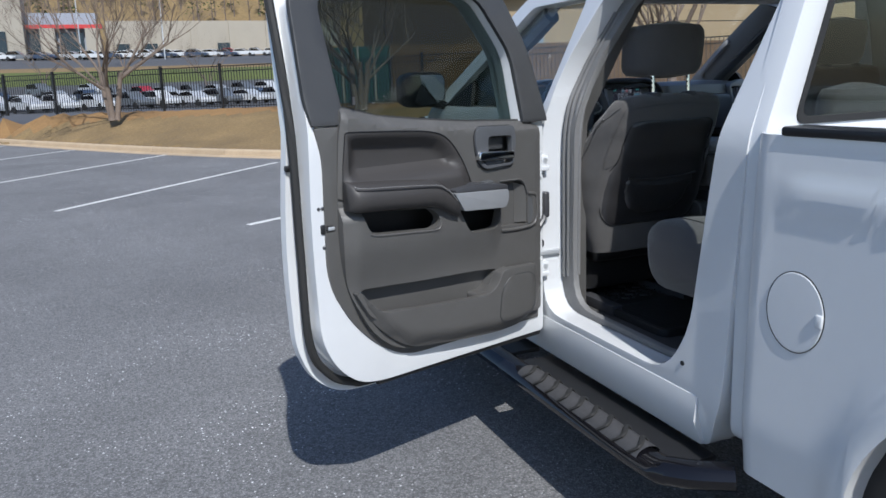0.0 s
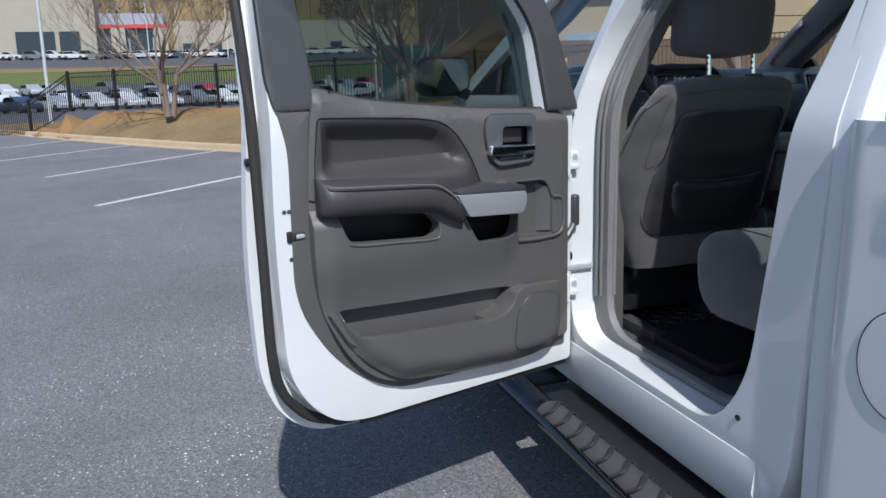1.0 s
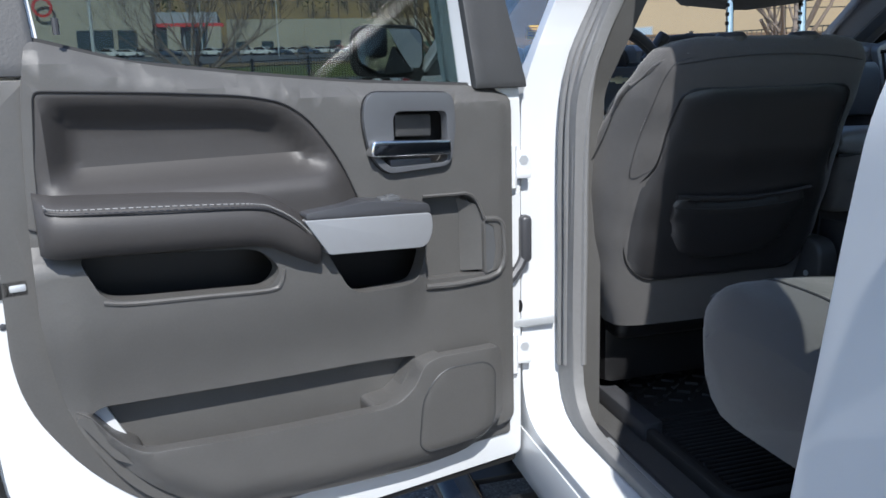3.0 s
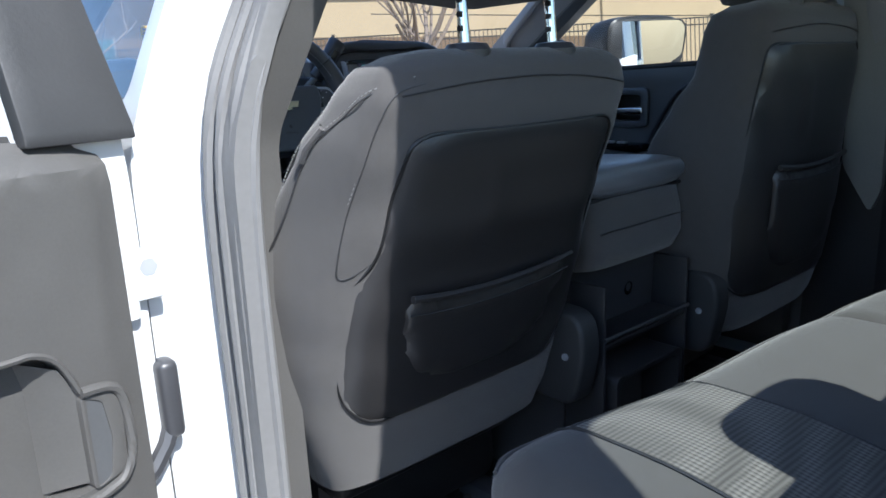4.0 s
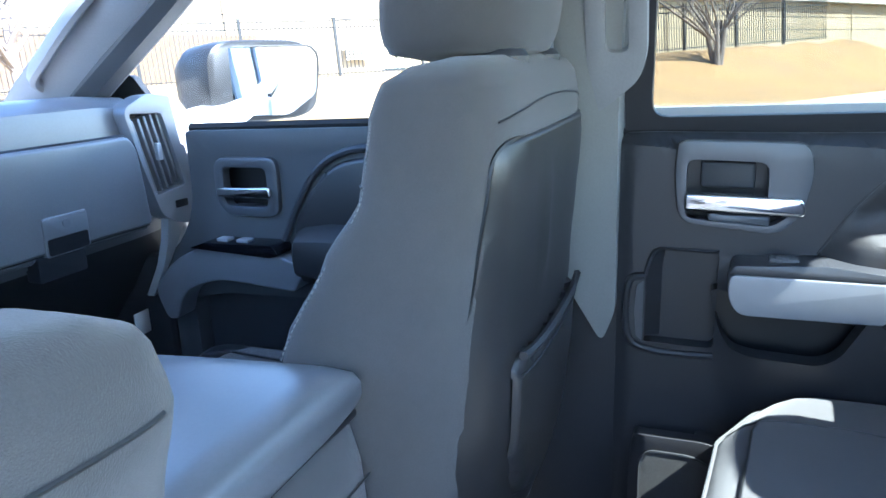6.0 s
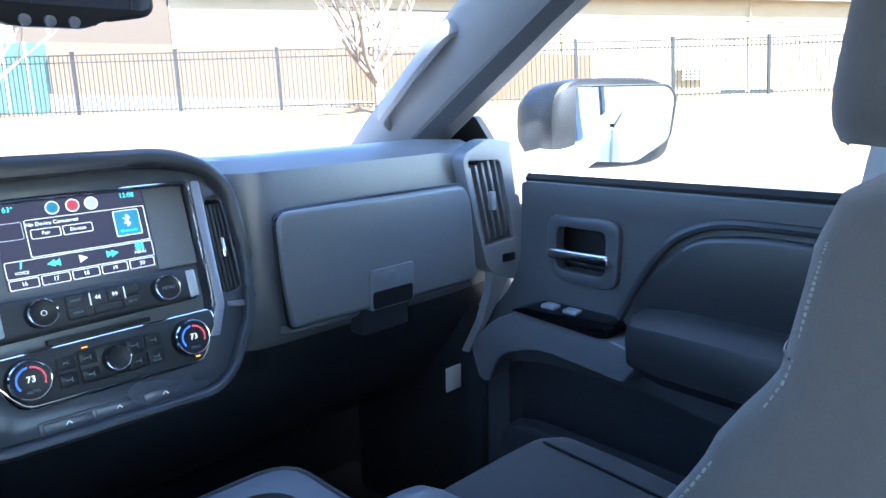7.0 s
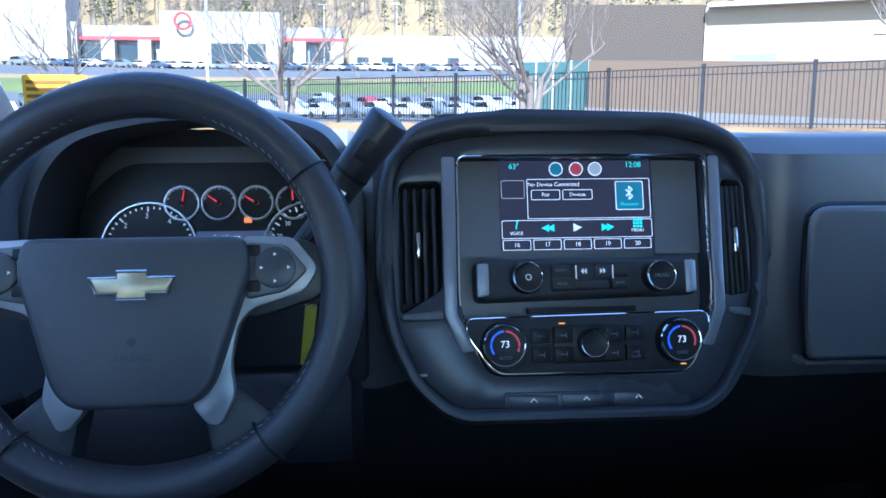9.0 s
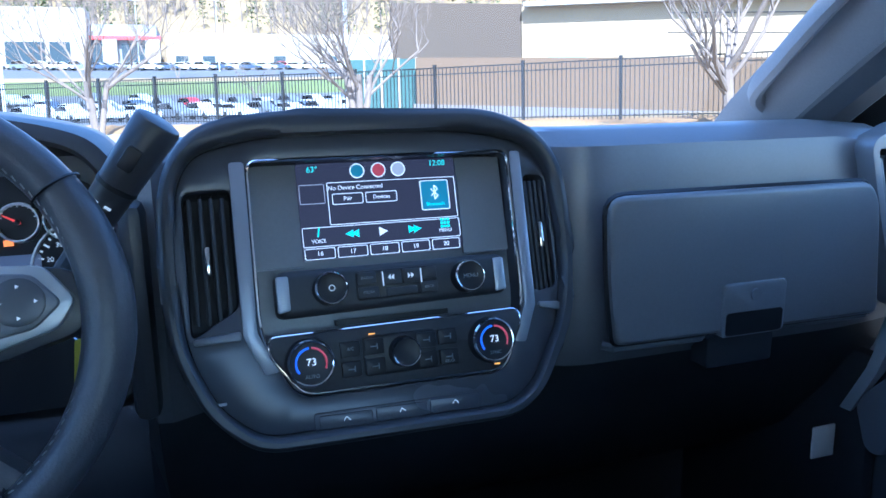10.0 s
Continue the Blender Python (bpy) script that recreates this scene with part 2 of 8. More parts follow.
def plate(outer, lo, hi, m=None, holes=(), bevel=0.0, steps=2, curve=None, grid=0.0):
    """A plate of outline outer (with holes) from height lo to hi of the frame m, its upper rims rounded. curve(x, y) lifts it; grid cuts it into cells that can follow the curve."""
    bm = bmesh.new()
    loops = [outer, *holes]
    top = []
    for loop in loops:
        vs = [bm.verts.new((p[0], p[1], hi)) for p in loop]
        top += [bm.edges.new((vs[i], vs[(i + 1) % len(vs)])) for i in range(len(vs))]
    if holes:
        bmesh.ops.triangle_fill(bm, edges=top, use_beauty=True)
    else:
        bmesh.ops.contextual_create(bm, geom=top)
    faces = list(bm.faces)
    ext = bmesh.ops.extrude_face_region(bm, geom=faces, use_keep_orig=True)
    low = [v for v in ext["geom"] if isinstance(v, bmesh.types.BMVert)]
    for v in low:
        v.co.z = lo
    rim = [e for e in bm.edges if all(abs(v.co.z - hi) < 1e-7 for v in e.verts) and any(abs(f.calc_center_median().z - hi) > 1e-6 for f in e.link_faces)]
    if bevel and rim:
        bmesh.ops.bevel(bm, geom=rim, offset=bevel, segments=steps, profile=0.5, affect="EDGES", clamp_overlap=True)
    if grid:
        for axis in (0, 1):
            ends = [p[axis] for p in outer]
            for k in range(math.ceil(min(ends) / grid), math.floor(max(ends) / grid) + 1):
                no = (1 - axis, axis, 0)
                bmesh.ops.bisect_plane(bm, geom=list(bm.verts) + list(bm.edges) + list(bm.faces), dist=1e-6, plane_co=(no[0] * k * grid, no[1] * k * grid, 0), plane_no=no)
    if curve:
        for v in bm.verts:
            v.co.z += curve(v.co.x, v.co.y)
    if m is not None:
        bm.transform(m)
    return bm


def box(a, b, bevel=0.0, steps=2, m=None):
    bm = bmesh.new()
    bmesh.ops.create_cube(bm, size=1.0)
    a, b = Vector(a), Vector(b)
    for v in bm.verts:
        v.co = Vector([(a[i] + b[i]) / 2 + v.co[i] * (b[i] - a[i]) for i in range(3)])
    if bevel:
        bmesh.ops.bevel(bm, geom=list(bm.edges), offset=bevel, segments=steps, profile=0.5, affect="EDGES", clamp_overlap=True)
    if m is not None:
        bm.transform(m)
    return bm


def loft(rings, caps=True, closed=True):
    """Skins rings of equally many points."""
    bm = bmesh.new()
    rows = [[bm.verts.new(p) for p in ring] for ring in rings]
    n = len(rows[0])
    for a, b in zip(rows, rows[1:]):
        for i in range(n if closed else n - 1):
            bm.faces.new((a[i], a[(i + 1) % n], b[(i + 1) % n], b[i]))
    if caps and closed:
        bm.faces.new(rows[0])
        bm.faces.new(rows[-1])
    return bm


def tube(path, r, n=8, closed=False, flat=1.0):
    """A round bar along a path; r may be a list."""
    path = [Vector(p) for p in path]
    rings = []
    k = len(path)
    up = Vector((0.13, 0.21, 0.97))
    for i, p in enumerate(path):
        a = path[i - 1] if (i or closed) else path[0]
        b = path[(i + 1) % k] if (i < k - 1 or closed) else path[-1]
        t = (b - a).normalized()
        s = t.cross(up).normalized()
        w = s.cross(t)
        rad = r[i] if isinstance(r, (list, tuple)) else r
        rings.append([p + (s * math.cos(2 * math.pi * j / n) + w * math.sin(2 * math.pi * j / n) * flat) * rad for j in range(n)])
    if closed:
        rings.append(rings[0])
        bm = loft(rings, caps=False)
        bmesh.ops.remove_doubles(bm, verts=bm.verts, dist=1e-6)
        return bm
    return loft(rings)


def lathe(profile, n=24, m=None, ring=False):
    """A turned body: profile of (radius, height) about the frame's z; ring leaves the middle open."""
    if ring:
        profile = [*profile, profile[0]]
    rings = [[(r * math.cos(2 * math.pi * j / n), r * math.sin(2 * math.pi * j / n), h) for j in range(n)] for r, h in profile]
    bm = loft(rings, caps=not ring)
    if ring:
        bmesh.ops.remove_doubles(bm, verts=bm.verts, dist=1e-7)
    if m is not None:
        bm.transform(m)
    return bm


def smoothed(pts, n=6, closed=False):
    """A Catmull-Rom curve through the points."""
    pts = [Vector(p) for p in pts]
    k = len(pts)
    out = []
    for i in range(k if closed else k - 1):
        g = lambda j: pts[j % k] if closed else pts[max(0, min(k - 1, j))]
        a, b, c, d = g(i - 1), g(i), g(i + 1), g(i + 2)
        for j in range(n):
            t = j / n
            out.append(0.5 * ((2 * b) + (c - a) * t + (2 * a - 5 * b + 4 * c - d) * t * t + (3 * b - a - 3 * c + d) * t ** 3))
    if not closed:
        out.append(pts[-1])
    return out


def ease(x):
    """A smooth step from 0 to 1."""
    x = min(1.0, max(0.0, x))
    return x * x * (3 - 2 * x)


def lerp_table(table, x):
    """Linear interpolation of rows (x, values...)."""
    if x <= table[0][0]:
        return table[0][1:]
    for a, b in zip(table, table[1:]):
        if x <= b[0]:
            s = (x - a[0]) / (b[0] - a[0])
            s = s * s * (3 - 2 * s) * 0.5 + s * 0.5
            return [p + (q - p) * s for p, q in zip(a[1:], b[1:])]
    return table[-1][1:]


def squircle(cx, cy, hx, hy, p, n=32):
    """Points of a superellipse, as (x, y)."""
    out = []
    for j in range(n):
        a = 2 * math.pi * j / n
        c, s = math.cos(a), math.sin(a)
        out.append((cx + hx * math.copysign(abs(c) ** (2 / p), c), cy + hy * math.copysign(abs(s) ** (2 / p), s)))
    return out
# ================= the lot, the verge, the fence and what lies beyond (all in the truck's axes) =================
ASPHALT = mat("worn_asphalt", (0.072, 0.074, 0.080), 0.82, grain=0.55, vary=0.30, scale=55, bump=0.9, bump_scale=130)
PAINT_LINE = mat("white_road_paint", (0.62, 0.62, 0.60), 0.7, grain=0.25, vary=0.25, scale=40)
GRASS = mat("dormant_grass", (0.185, 0.128, 0.058), 0.95, grain=0.45, vary=0.45, scale=14, bump=0.9, bump_scale=30)
CLAY = mat("red_clay", (0.23, 0.135, 0.052), 0.95, grain=0.3, vary=0.3, scale=12, bump=0.7)
CONCRETE = mat("kerb_concrete", (0.42, 0.325, 0.215), 0.85, grain=0.2, vary=0.2, scale=30, bump=0.4, per_piece=0.06)
BARK = mat("pale_bark", (0.165, 0.130, 0.105), 0.9, grain=0.35, vary=0.4, scale=18, bump=0.8)
IRON = mat("black_fence_paint", (0.012, 0.012, 0.013), 0.45, grain=0.1, vary=0.1)
STUCCO = mat("tan_block_wall", (0.34, 0.265, 0.165), 0.9, grain=0.08, vary=0.08, scale=12, bump=0.3)
BROWN = mat("brown_block_wall", (0.125, 0.082, 0.047), 0.9, grain=0.1, vary=0.1, scale=12, bump=0.3)
# Wall brown with the end wall's shade put into the colour.
SHADEBROWN = mat("shaded_brown_panel", (0.078, 0.055, 0.035), 0.85, grain=0.06, vary=0.08, scale=6)
# The sky's reflection is put into this glass as a pale base colour.
SKYGLASS = mat("sky_reflection_colour", (0.26, 0.32, 0.37), 0.1, vary=0.1, grain=0.02)
PALE = mat("pale_panel_wall", (0.32, 0.295, 0.245), 0.8, grain=0.05, vary=0.08, scale=6)
GREYWALL = mat("grey_metal_panel", (0.26, 0.29, 0.34), 0.5, grain=0.05, vary=0.1, scale=5)
REDBAND = mat("red_fascia", (0.45, 0.03, 0.03), 0.5, vary=0.1, grain=0.05)
DARKGLASS = mat("dark_shop_glass", (0.02, 0.03, 0.035), 0.1, vary=0.1, grain=0.02)
HILL = mat("winter_hillside", (0.20, 0.14, 0.06), 0.95, grain=0.6, vary=0.5, scale=1.2, bump=0.5)
NEEDLES = mat("pine_needles", (0.055, 0.075, 0.024), 0.9, grain=0.5, vary=0.4, scale=2)

FN, FD = Vector((0.669, 0.743, 0)), Vector((0.743, -0.669, 0))
KERB = [(-22, 55), (-9.7, 33.0), (-6.0, 25.6), (-0.5, 15.6), (5.0, 9.4), (11.0, 4.3), (17.0, -0.6), (23.0, -4.6), (40, -16)]


def height(x, y):
    """The ground's height over the lot's plane."""
    r = math.hypot(x, y)
    v = x * FN.x + y * FN.y
    k = kerb_offset(x, y)
    if k < 0.26:
        return -0.06
    s = x * FD.x + y * FD.y
    base = 0.98 + 0.012 * max(0.0, s + 10) + 0.02 * max(0.0, s - 10)
    f = min(1.0, k / max(0.6, k + (17.4 - v))) if v < 17.4 else 1.0
    z = 0.10 + (base - 0.10) * (f * f * (3 - 2 * f))
    far = lerp_table([(0, base), (22, base), (34, 0.35), (50, -0.15), (88, 0.1), (120, 2.7), (131, 5.3), (152, 8.0), (179, 9.3), (216, 15.0), (352, 52.0), (700, 95.0)], r)[0]
    return z if v < 17.4 else far


def kerb_offset(x, y):
    """How far a place lies beyond the kerb (minus: on the lot)."""
    best, sign = 1e9, -1
    p = Vector((x, y))
    for a, b in zip(KERB, KERB[1:]):
        a, b = Vector(a), Vector(b)
        d = b - a
        t = max(0.0, min(1.0, (p - a).dot(d) / d.length_squared))
        q = a + d * t
        if (p - q).length < best:
            best, sign = (p - q).length, 1 if d.x * (p.y - a.y) - d.y * (p.x - a.x) > 0 else -1
    return best * sign


def make_ground():
    """One sheet to the horizon, on a polar net."""
    bm = bmesh.new()
    radii = [0.5, 3, 6, 8] + [9 + 0.45 * i for i in range(44)] + [30, 32, 35, 40, 46, 53, 60, 68, 75, 82, 88, 95, 104, 112, 122, 127, 131, 138, 146, 154, 165, 180, 200, 225, 260, 310, 352, 420, 600, 1500]
    na = 300
    rows = []
    for r in radii:
        row = []
        for j in range(na):
            a = 2 * math.pi * j / na
            x, y = r * math.sin(a), r * math.cos(a)
            z = height(x, y)
            if r > 30:
                z += noise.noise(Vector((x, y, 0)) * 0.03) * min(3.0, max(0.0, r - 180) * 0.02)
            elif z > 0:
                z += noise.noise(Vector((x, y, 3)) * 0.8) * 0.05
            row.append(bm.verts.new((x, y, z)))
        rows.append(row)
    for i in range(len(rows) - 1):
        for j in range(na):
            f = bm.faces.new((rows[i][j], rows[i][(j + 1) % na], rows[i + 1][(j + 1) % na], rows[i + 1][j]))
            c = f.calc_center_median()
            r, v = math.hypot(c.x, c.y), c.x * FN.x + c.y * FN.y
            front = c.y > 0
            f.material_index = 0
            if r > 205:
                f.material_index = 3
            elif front and (56 < r < 118 or 140 < r < 178):
                f.material_index = 1
            elif front and 118 < r < 131:
                f.material_index = 4
            elif (16.2 < v < 19 and r < 60) or (c.x > 15 and -30 < c.y < 8 and v < 24):
                f.material_index = 2
    bm.faces.new(list(reversed(rows[0])))
    return single("ground", bm, [GRASS, ASPHALT, CLAY, HILL, mat("green_lawn", (0.085, 0.105, 0.028), 0.95, grain=0.3, vary=0.3, scale=3)], "dormant grass verge and distant lots rising to a wooded hill", "ground", kind="structure", smooth=0)


make_ground()


def make_lot():
    pts = KERB + [(60, -40), (60, -80), (-60, -80), (-60, 60)]
    bm = bmesh.new()
    bm.faces.new([bm.verts.new((x, y, 0.0)) for x, y in pts])
    bmesh.ops.triangulate(bm, faces=bm.faces)
    return single("pavement", bm, ASPHALT_LOT, "worn dark grey asphalt parking lot with pale scuffs", "pavement", kind="structure", smooth=0)


def asphalt_lot():
    """Asphalt with stones, pale worn patches and fine cracks of lighter dust."""
    m = bpy.data.materials.new("parking_lot_asphalt")
    m.use_nodes = True
    nt = m.node_tree
    p = nt.nodes["Principled BSDF"]
    p.inputs["Roughness"].default_value = 0.8
    co = nt.nodes.new("ShaderNodeTexCoord")

    def noise_at(scale, detail=4, rough=0.6):
        n = nt.nodes.new("ShaderNodeTexNoise")
        n.inputs["Scale"].default_value, n.inputs["Detail"].default_value, n.inputs["Roughness"].default_value = scale, detail, rough
        nt.links.new(co.outputs["Object"], n.inputs["Vector"])
        return n.outputs["Fac"]

    def ramp(src, a, b, lo, hi):
        r = nt.nodes.new("ShaderNodeMapRange")
        for k, val in zip(("From Min", "From Max", "To Min", "To Max"), (a, b, lo, hi)):
            r.inputs[k].default_value = val
        nt.links.new(src, r.inputs["Value"])
        return r.outputs[0]

    def mix(op, a, b):
        n = nt.nodes.new("ShaderNodeMath"); n.operation = op
        nt.links.new(a, n.inputs[0]); nt.links.new(b, n.inputs[1])
        return n.outputs[0]

    def cells(scale):
        v = nt.nodes.new("ShaderNodeTexVoronoi"); v.inputs["Scale"].default_value = scale
        nt.links.new(co.outputs["Object"], v.inputs["Vector"])
        s = nt.nodes.new("ShaderNodeSeparateColor")
        nt.links.new(v.outputs["Color"], s.inputs[0])
        return v, s.outputs[0], s.outputs[1]

    broad = ramp(noise_at(0.5, 5), 0.3, 0.7, 0.80, 1.15)
    patch = ramp(noise_at(1.1, 7, 0.75), 0.47, 0.64, 0.10, 1.0)
    vor, tone, _ = cells(110)
    stone = mix("MULTIPLY", ramp(vor.outputs["Distance"], 0.0, 0.6, 1.25, 0.7), ramp(tone, 0.0, 1.0, 0.62, 1.32))
    chip, lot_of, _ = cells(62)
    near = ramp(chip.outputs["Distance"], 0.22, 0.34, 1.0, 0.0)
    rare = ramp(lot_of, 0.80, 0.86, 0.0, 4.4)
    total = mix("MULTIPLY", broad, stone)
    total = mix("ADD", total, mix("MULTIPLY", patch, mix("MULTIPLY", near, rare)))
    v = nt.nodes.new("ShaderNodeVectorMath"); v.operation = "SCALE"; v.inputs[0].default_value = (0.195, 0.196, 0.200)
    nt.links.new(total, v.inputs["Scale"]); nt.links.new(v.outputs[0], p.inputs["Base Color"])
    bp = nt.nodes.new("ShaderNodeBump"); bp.inputs["Strength"].default_value, bp.inputs["Distance"].default_value = 0.9, 0.004
    nt.links.new(vor.outputs["Distance"], bp.inputs["Height"]); nt.links.new(bp.outputs[0], p.inputs["Normal"])
    return m


ASPHALT_LOT = asphalt_lot()
make_lot()


def make_kerb():
    root = thing("kerb", (-0.5, 15.6, 0), "tan concrete kerb along the edge of the lot", "kerb", kind="structure")
    line = smoothed([(x, y, 0) for x, y in KERB], 8)
    run = [line[0]]
    length = 3.0
    for p in line[1:]:
        while (p - run[-1]).length > length:
            run.append(run[-1] + (p - run[-1]).normalized() * length)
    for a, b in zip(run, run[1:]):
        d = (b - a).normalized()
        m = axes(a, d, (0, 0, 1))
        prof = [(-0.30, 0.004), (0.0, 0.02), (0.02, 0.12), (0.045, 0.15), (0.18, 0.155), (0.18, -0.05), (-0.30, -0.05)]
        side = Vector((-d.y, d.x, 0))
        rings = [[a + d * s + side * q + Vector((0, 0, h)) for q, h in prof] for s in (0.006, (b - a).length - 0.006)]
        part("kerb_stone", loft(rings), CONCRETE, root, smooth=0)


make_kerb()


def painted_line(a, b, width=0.11):
    a, b = Vector((*a, 0)), Vector((*b, 0))
    d = (b - a).normalized()
    s = Vector((-d.y, d.x, 0)) * width / 2
    bm = bmesh.new()
    n = 24
    rows = []
    for i in range(n + 1):
        p = a + (b - a) * i / n
        j = 0.006 * noise.noise(p * 7)
        rows.append([p + s * (1 + j * 8) + Vector((0, 0, 0.005)), p - s * (1 - j * 8) + Vector((0, 0, 0.005))])
    bm = loft(rows, caps=False, closed=False)
    return single("parking_line", bm, PAINT_LINE, "worn white painted parking line on the asphalt", "road marking", "parking lines", kind="structure", smooth=0)


for a, b in [((-1.32, 5.6), (4.6, 9.0)), ((-3.60, 8.3), (0.4, 12.9)), ((-5.0, 12.9), (-1.4, 17.4)), ((-7.0, 17.6), (-3.8, 21.6)), ((-9.6, 20.5), (-6.4, 25.6)), ((15.1, -3.4), (18.4, -2.0)), ((19.5, -6.6), (22.8, -5.0))]:
    painted_line(a, b)


PICKET = bpy.data.meshes.new("picket")
PICKET.from_pydata([tuple(UP * h + FD * (i * 0.0095) + FN * (j * 0.0095)) for h in (0.06, 1.48) for i, j in ((-1, -1), (1, -1), (1, 1), (-1, 1))], [], [(0, 1, 5, 4), (1, 2, 6, 5), (2, 3, 7, 6), (3, 0, 4, 7), (4, 5, 6, 7)])
PICKET.materials.append(IRON)


def make_fence():
    p0 = Vector((0.55, 22.9, 0))
    for k in range(-9, 17):
        a, b = p0 + FD * 2.44 * k, p0 + FD * 2.44 * (k + 1)
        za, zb = height(a.x, a.y) - 0.06, height(b.x, b.y) - 0.06
        root = thing("fence_panel", (a.x, a.y, za), "black metal picket fence panel on the verge", "fence", "fence panels")
        a, b = Vector((a.x, a.y, za)), Vector((b.x, b.y, zb))
        H = 1.53

        def bar(p, q, r):
            d = (q - p)
            x = d.cross(FN).normalized() if abs(d.normalized().dot(FN)) < 0.9 else d.cross(FD).normalized()
            y = d.cross(x).normalized()
            return loft([[c + (x * i + y * j) * r for i, j in ((-1, -1), (1, -1), (1, 1), (-1, 1))] for c in (p, q)])

        part("post", merge(bar(a, a + UP * H, 0.038), bar(a + UP * H, a + UP * (H + 0.025), 0.046)), IRON, root, smooth=0)
        for h in (0.14, H - 0.23, H - 0.06):
            part("rail", bar(a + UP * h, b + UP * h, 0.016), IRON, root, smooth=0)
        if -5 <= k <= 8:
            for i in range(1, 22):
                c = a + (b - a) * i / 22
                ob = new("picket", PICKET)
                ob.parent = root
                ob.location = c - BASES[root.name]
        else:
            tagged(part("picket_infill", merge(*[bar(a + (b - a) * i / 22 + UP * 0.06, a + (b - a) * i / 22 + UP * (H - 0.05), 0.0095) for i in range(1, 22)]), IRON, root, smooth=0), kind="stuff")


make_fence()


def grow(bm_list, p, d, length, r, depth, rng):
    """A limb that bends, tapers and forks."""
    pts, q = [p], p
    steps = 4
    dd = d.normalized()
    for i in range(steps):
        dd = (dd + Vector((rng.uniform(-0.14, 0.14), rng.uniform(-0.14, 0.14), rng.uniform(-0.02, 0.12)))).normalized()
        q = q + dd * length / steps
        pts.append(q)
    tip = r * (0.62 if depth else 0.3)
    bm_list.append(tube(pts, [r + (tip - r) * i / steps for i in range(steps + 1)], 6 if depth > 1 else 4))
    if depth:
        for _ in range(3):
            at = rng.randint(2, steps)
            out = Vector((rng.uniform(-1, 1), rng.uniform(-1, 1), rng.uniform(0.0, 0.85))).normalized()
            nd = (dd * 0.85 + out * 0.95).normalized()
            grow(bm_list, pts[at], nd, length * rng.uniform(0.6, 0.82), max(0.0032, tip * rng.uniform(0.6, 0.85)), depth - 1, rng)


def make_tree(x, y, z, tall, stems, seed, label, lean=(0, 0), forks=4):
    rng = random.Random(seed)
    root = thing("tree", (x, y, z), label, "tree", "bare trees")
    up = (UP + Vector((lean[0], lean[1], 0))).normalized()
    trunk, limbs = [], []
    for k in range(stems):
        a = 2 * math.pi * k / stems + rng.uniform(-0.4, 0.4)
        d = (up + Vector((math.cos(a), math.sin(a), 0)) * (0.16 if stems > 1 else 0.0)).normalized()
        p = Vector((x, y, z - 0.1)) + Vector((math.cos(a), math.sin(a), 0)) * (0.09 if stems > 1 else 0)
        q = p + d * tall * 0.28
        r = 0.085 if stems > 1 else 0.12
        trunk.append(tube([p, p + d * 0.1, (p + q) / 2 + Vector((rng.uniform(-0.05, 0.05), 0, 0)), q], [r * 1.35, r * 1.1, r, r * 0.85], 9))
        for i in range(4 if stems > 1 else 8):
            a2 = a + rng.uniform(-1.3, 1.3) if stems > 1 else rng.uniform(0, 6.28)
            nd = (d * rng.uniform(0.5, 1.1) + Vector((math.cos(a2), math.sin(a2), 0.1)) * rng.uniform(0.55, 1.2)).normalized()
            grow(limbs, p + d * tall * rng.uniform(0.14, 0.28), nd, tall * rng.uniform(0.28, 0.42), r * rng.uniform(0.35, 0.6), forks, rng)
    part("trunk", merge(*trunk), BARK, root)
    tagged(part("crown", merge(*limbs), BARK, root, "bare grey-brown branches and twigs"), kind="stuff")


make_tree(-2.9, 23.5, 0.85, 5.6, 3, 11, "bare multi-stemmed tree beside the fence", forks=5)
make_tree(3.8, 17.5, 1.0, 4.8, 4, 5, "bare multi-stemmed tree with pale twigs by the fence", forks=5)
make_tree(10.3, 11.8, 0.75, 5.2, 1, 8, "bare slender tree with pale trunk by the fence")
make_tree(-13.2, 33.0, 1.3, 6.0, 2, 21, "bare tree with pale bark near the fence")
make_tree(24.2, -1.0, 1.1, 5.0, 4, 31, "bare multi-stemmed tree on the clay bank")
for x, y, tall, seed in ((-33, 104, 9.5, 41), (-13, 120, 9.0, 42), (8.5, 106, 8.5, 43), (-54, 128, 10.0, 44), (-2, 138, 8.0, 45)):
    make_tree(x, y, height(x, y), tall, 2, seed, "bare brown tree among the far parking rows", forks=3)


def make_lamp_post(x, y, z, tall):
    root = thing("lamp_post", (x, y, z), "tall grey steel parking-lot lamp post", "lamp post", "lamp posts")
    b = Vector((x, y, z))
    part("pole", tube([b, b + UP * tall], [0.11, 0.09], 10), SILVER, root)
    part("lamp_head", box((x - 0.9, y - 0.2, z + tall - 0.05), (x + 0.9, y + 0.2, z + tall + 0.10), 0.04), SILVER, root)


for p in [(-10.5, 48, -0.1, 9.5), (7.3, 36, 0.2, 9.2), (-42, 62, -0.1, 11), (5.5, 148, 7.6, 13), (-9, 154, 8.0, 13)]:
    make_lamp_post(*p)


def slab_wall(s0, s1, D, z0a, z0b, z1a, z1b, thick):
    """A wall parallel to the fence at distance D, from s0 to s1 along it; lower and upper edge at both ends."""
    rings = []
    for s, lo, hi in ((s0, z0a, z1a), (s1, z0b, z1b)):
        a = FN * D + FD * s
        b = a + FN * thick
        rings.append([Vector((a.x, a.y, lo)), Vector((b.x, b.y, lo)), Vector((b.x, b.y, lo)) + UP * (hi - lo), Vector((a.x, a.y, lo)) + UP * (hi - lo)])
    return loft(rings)


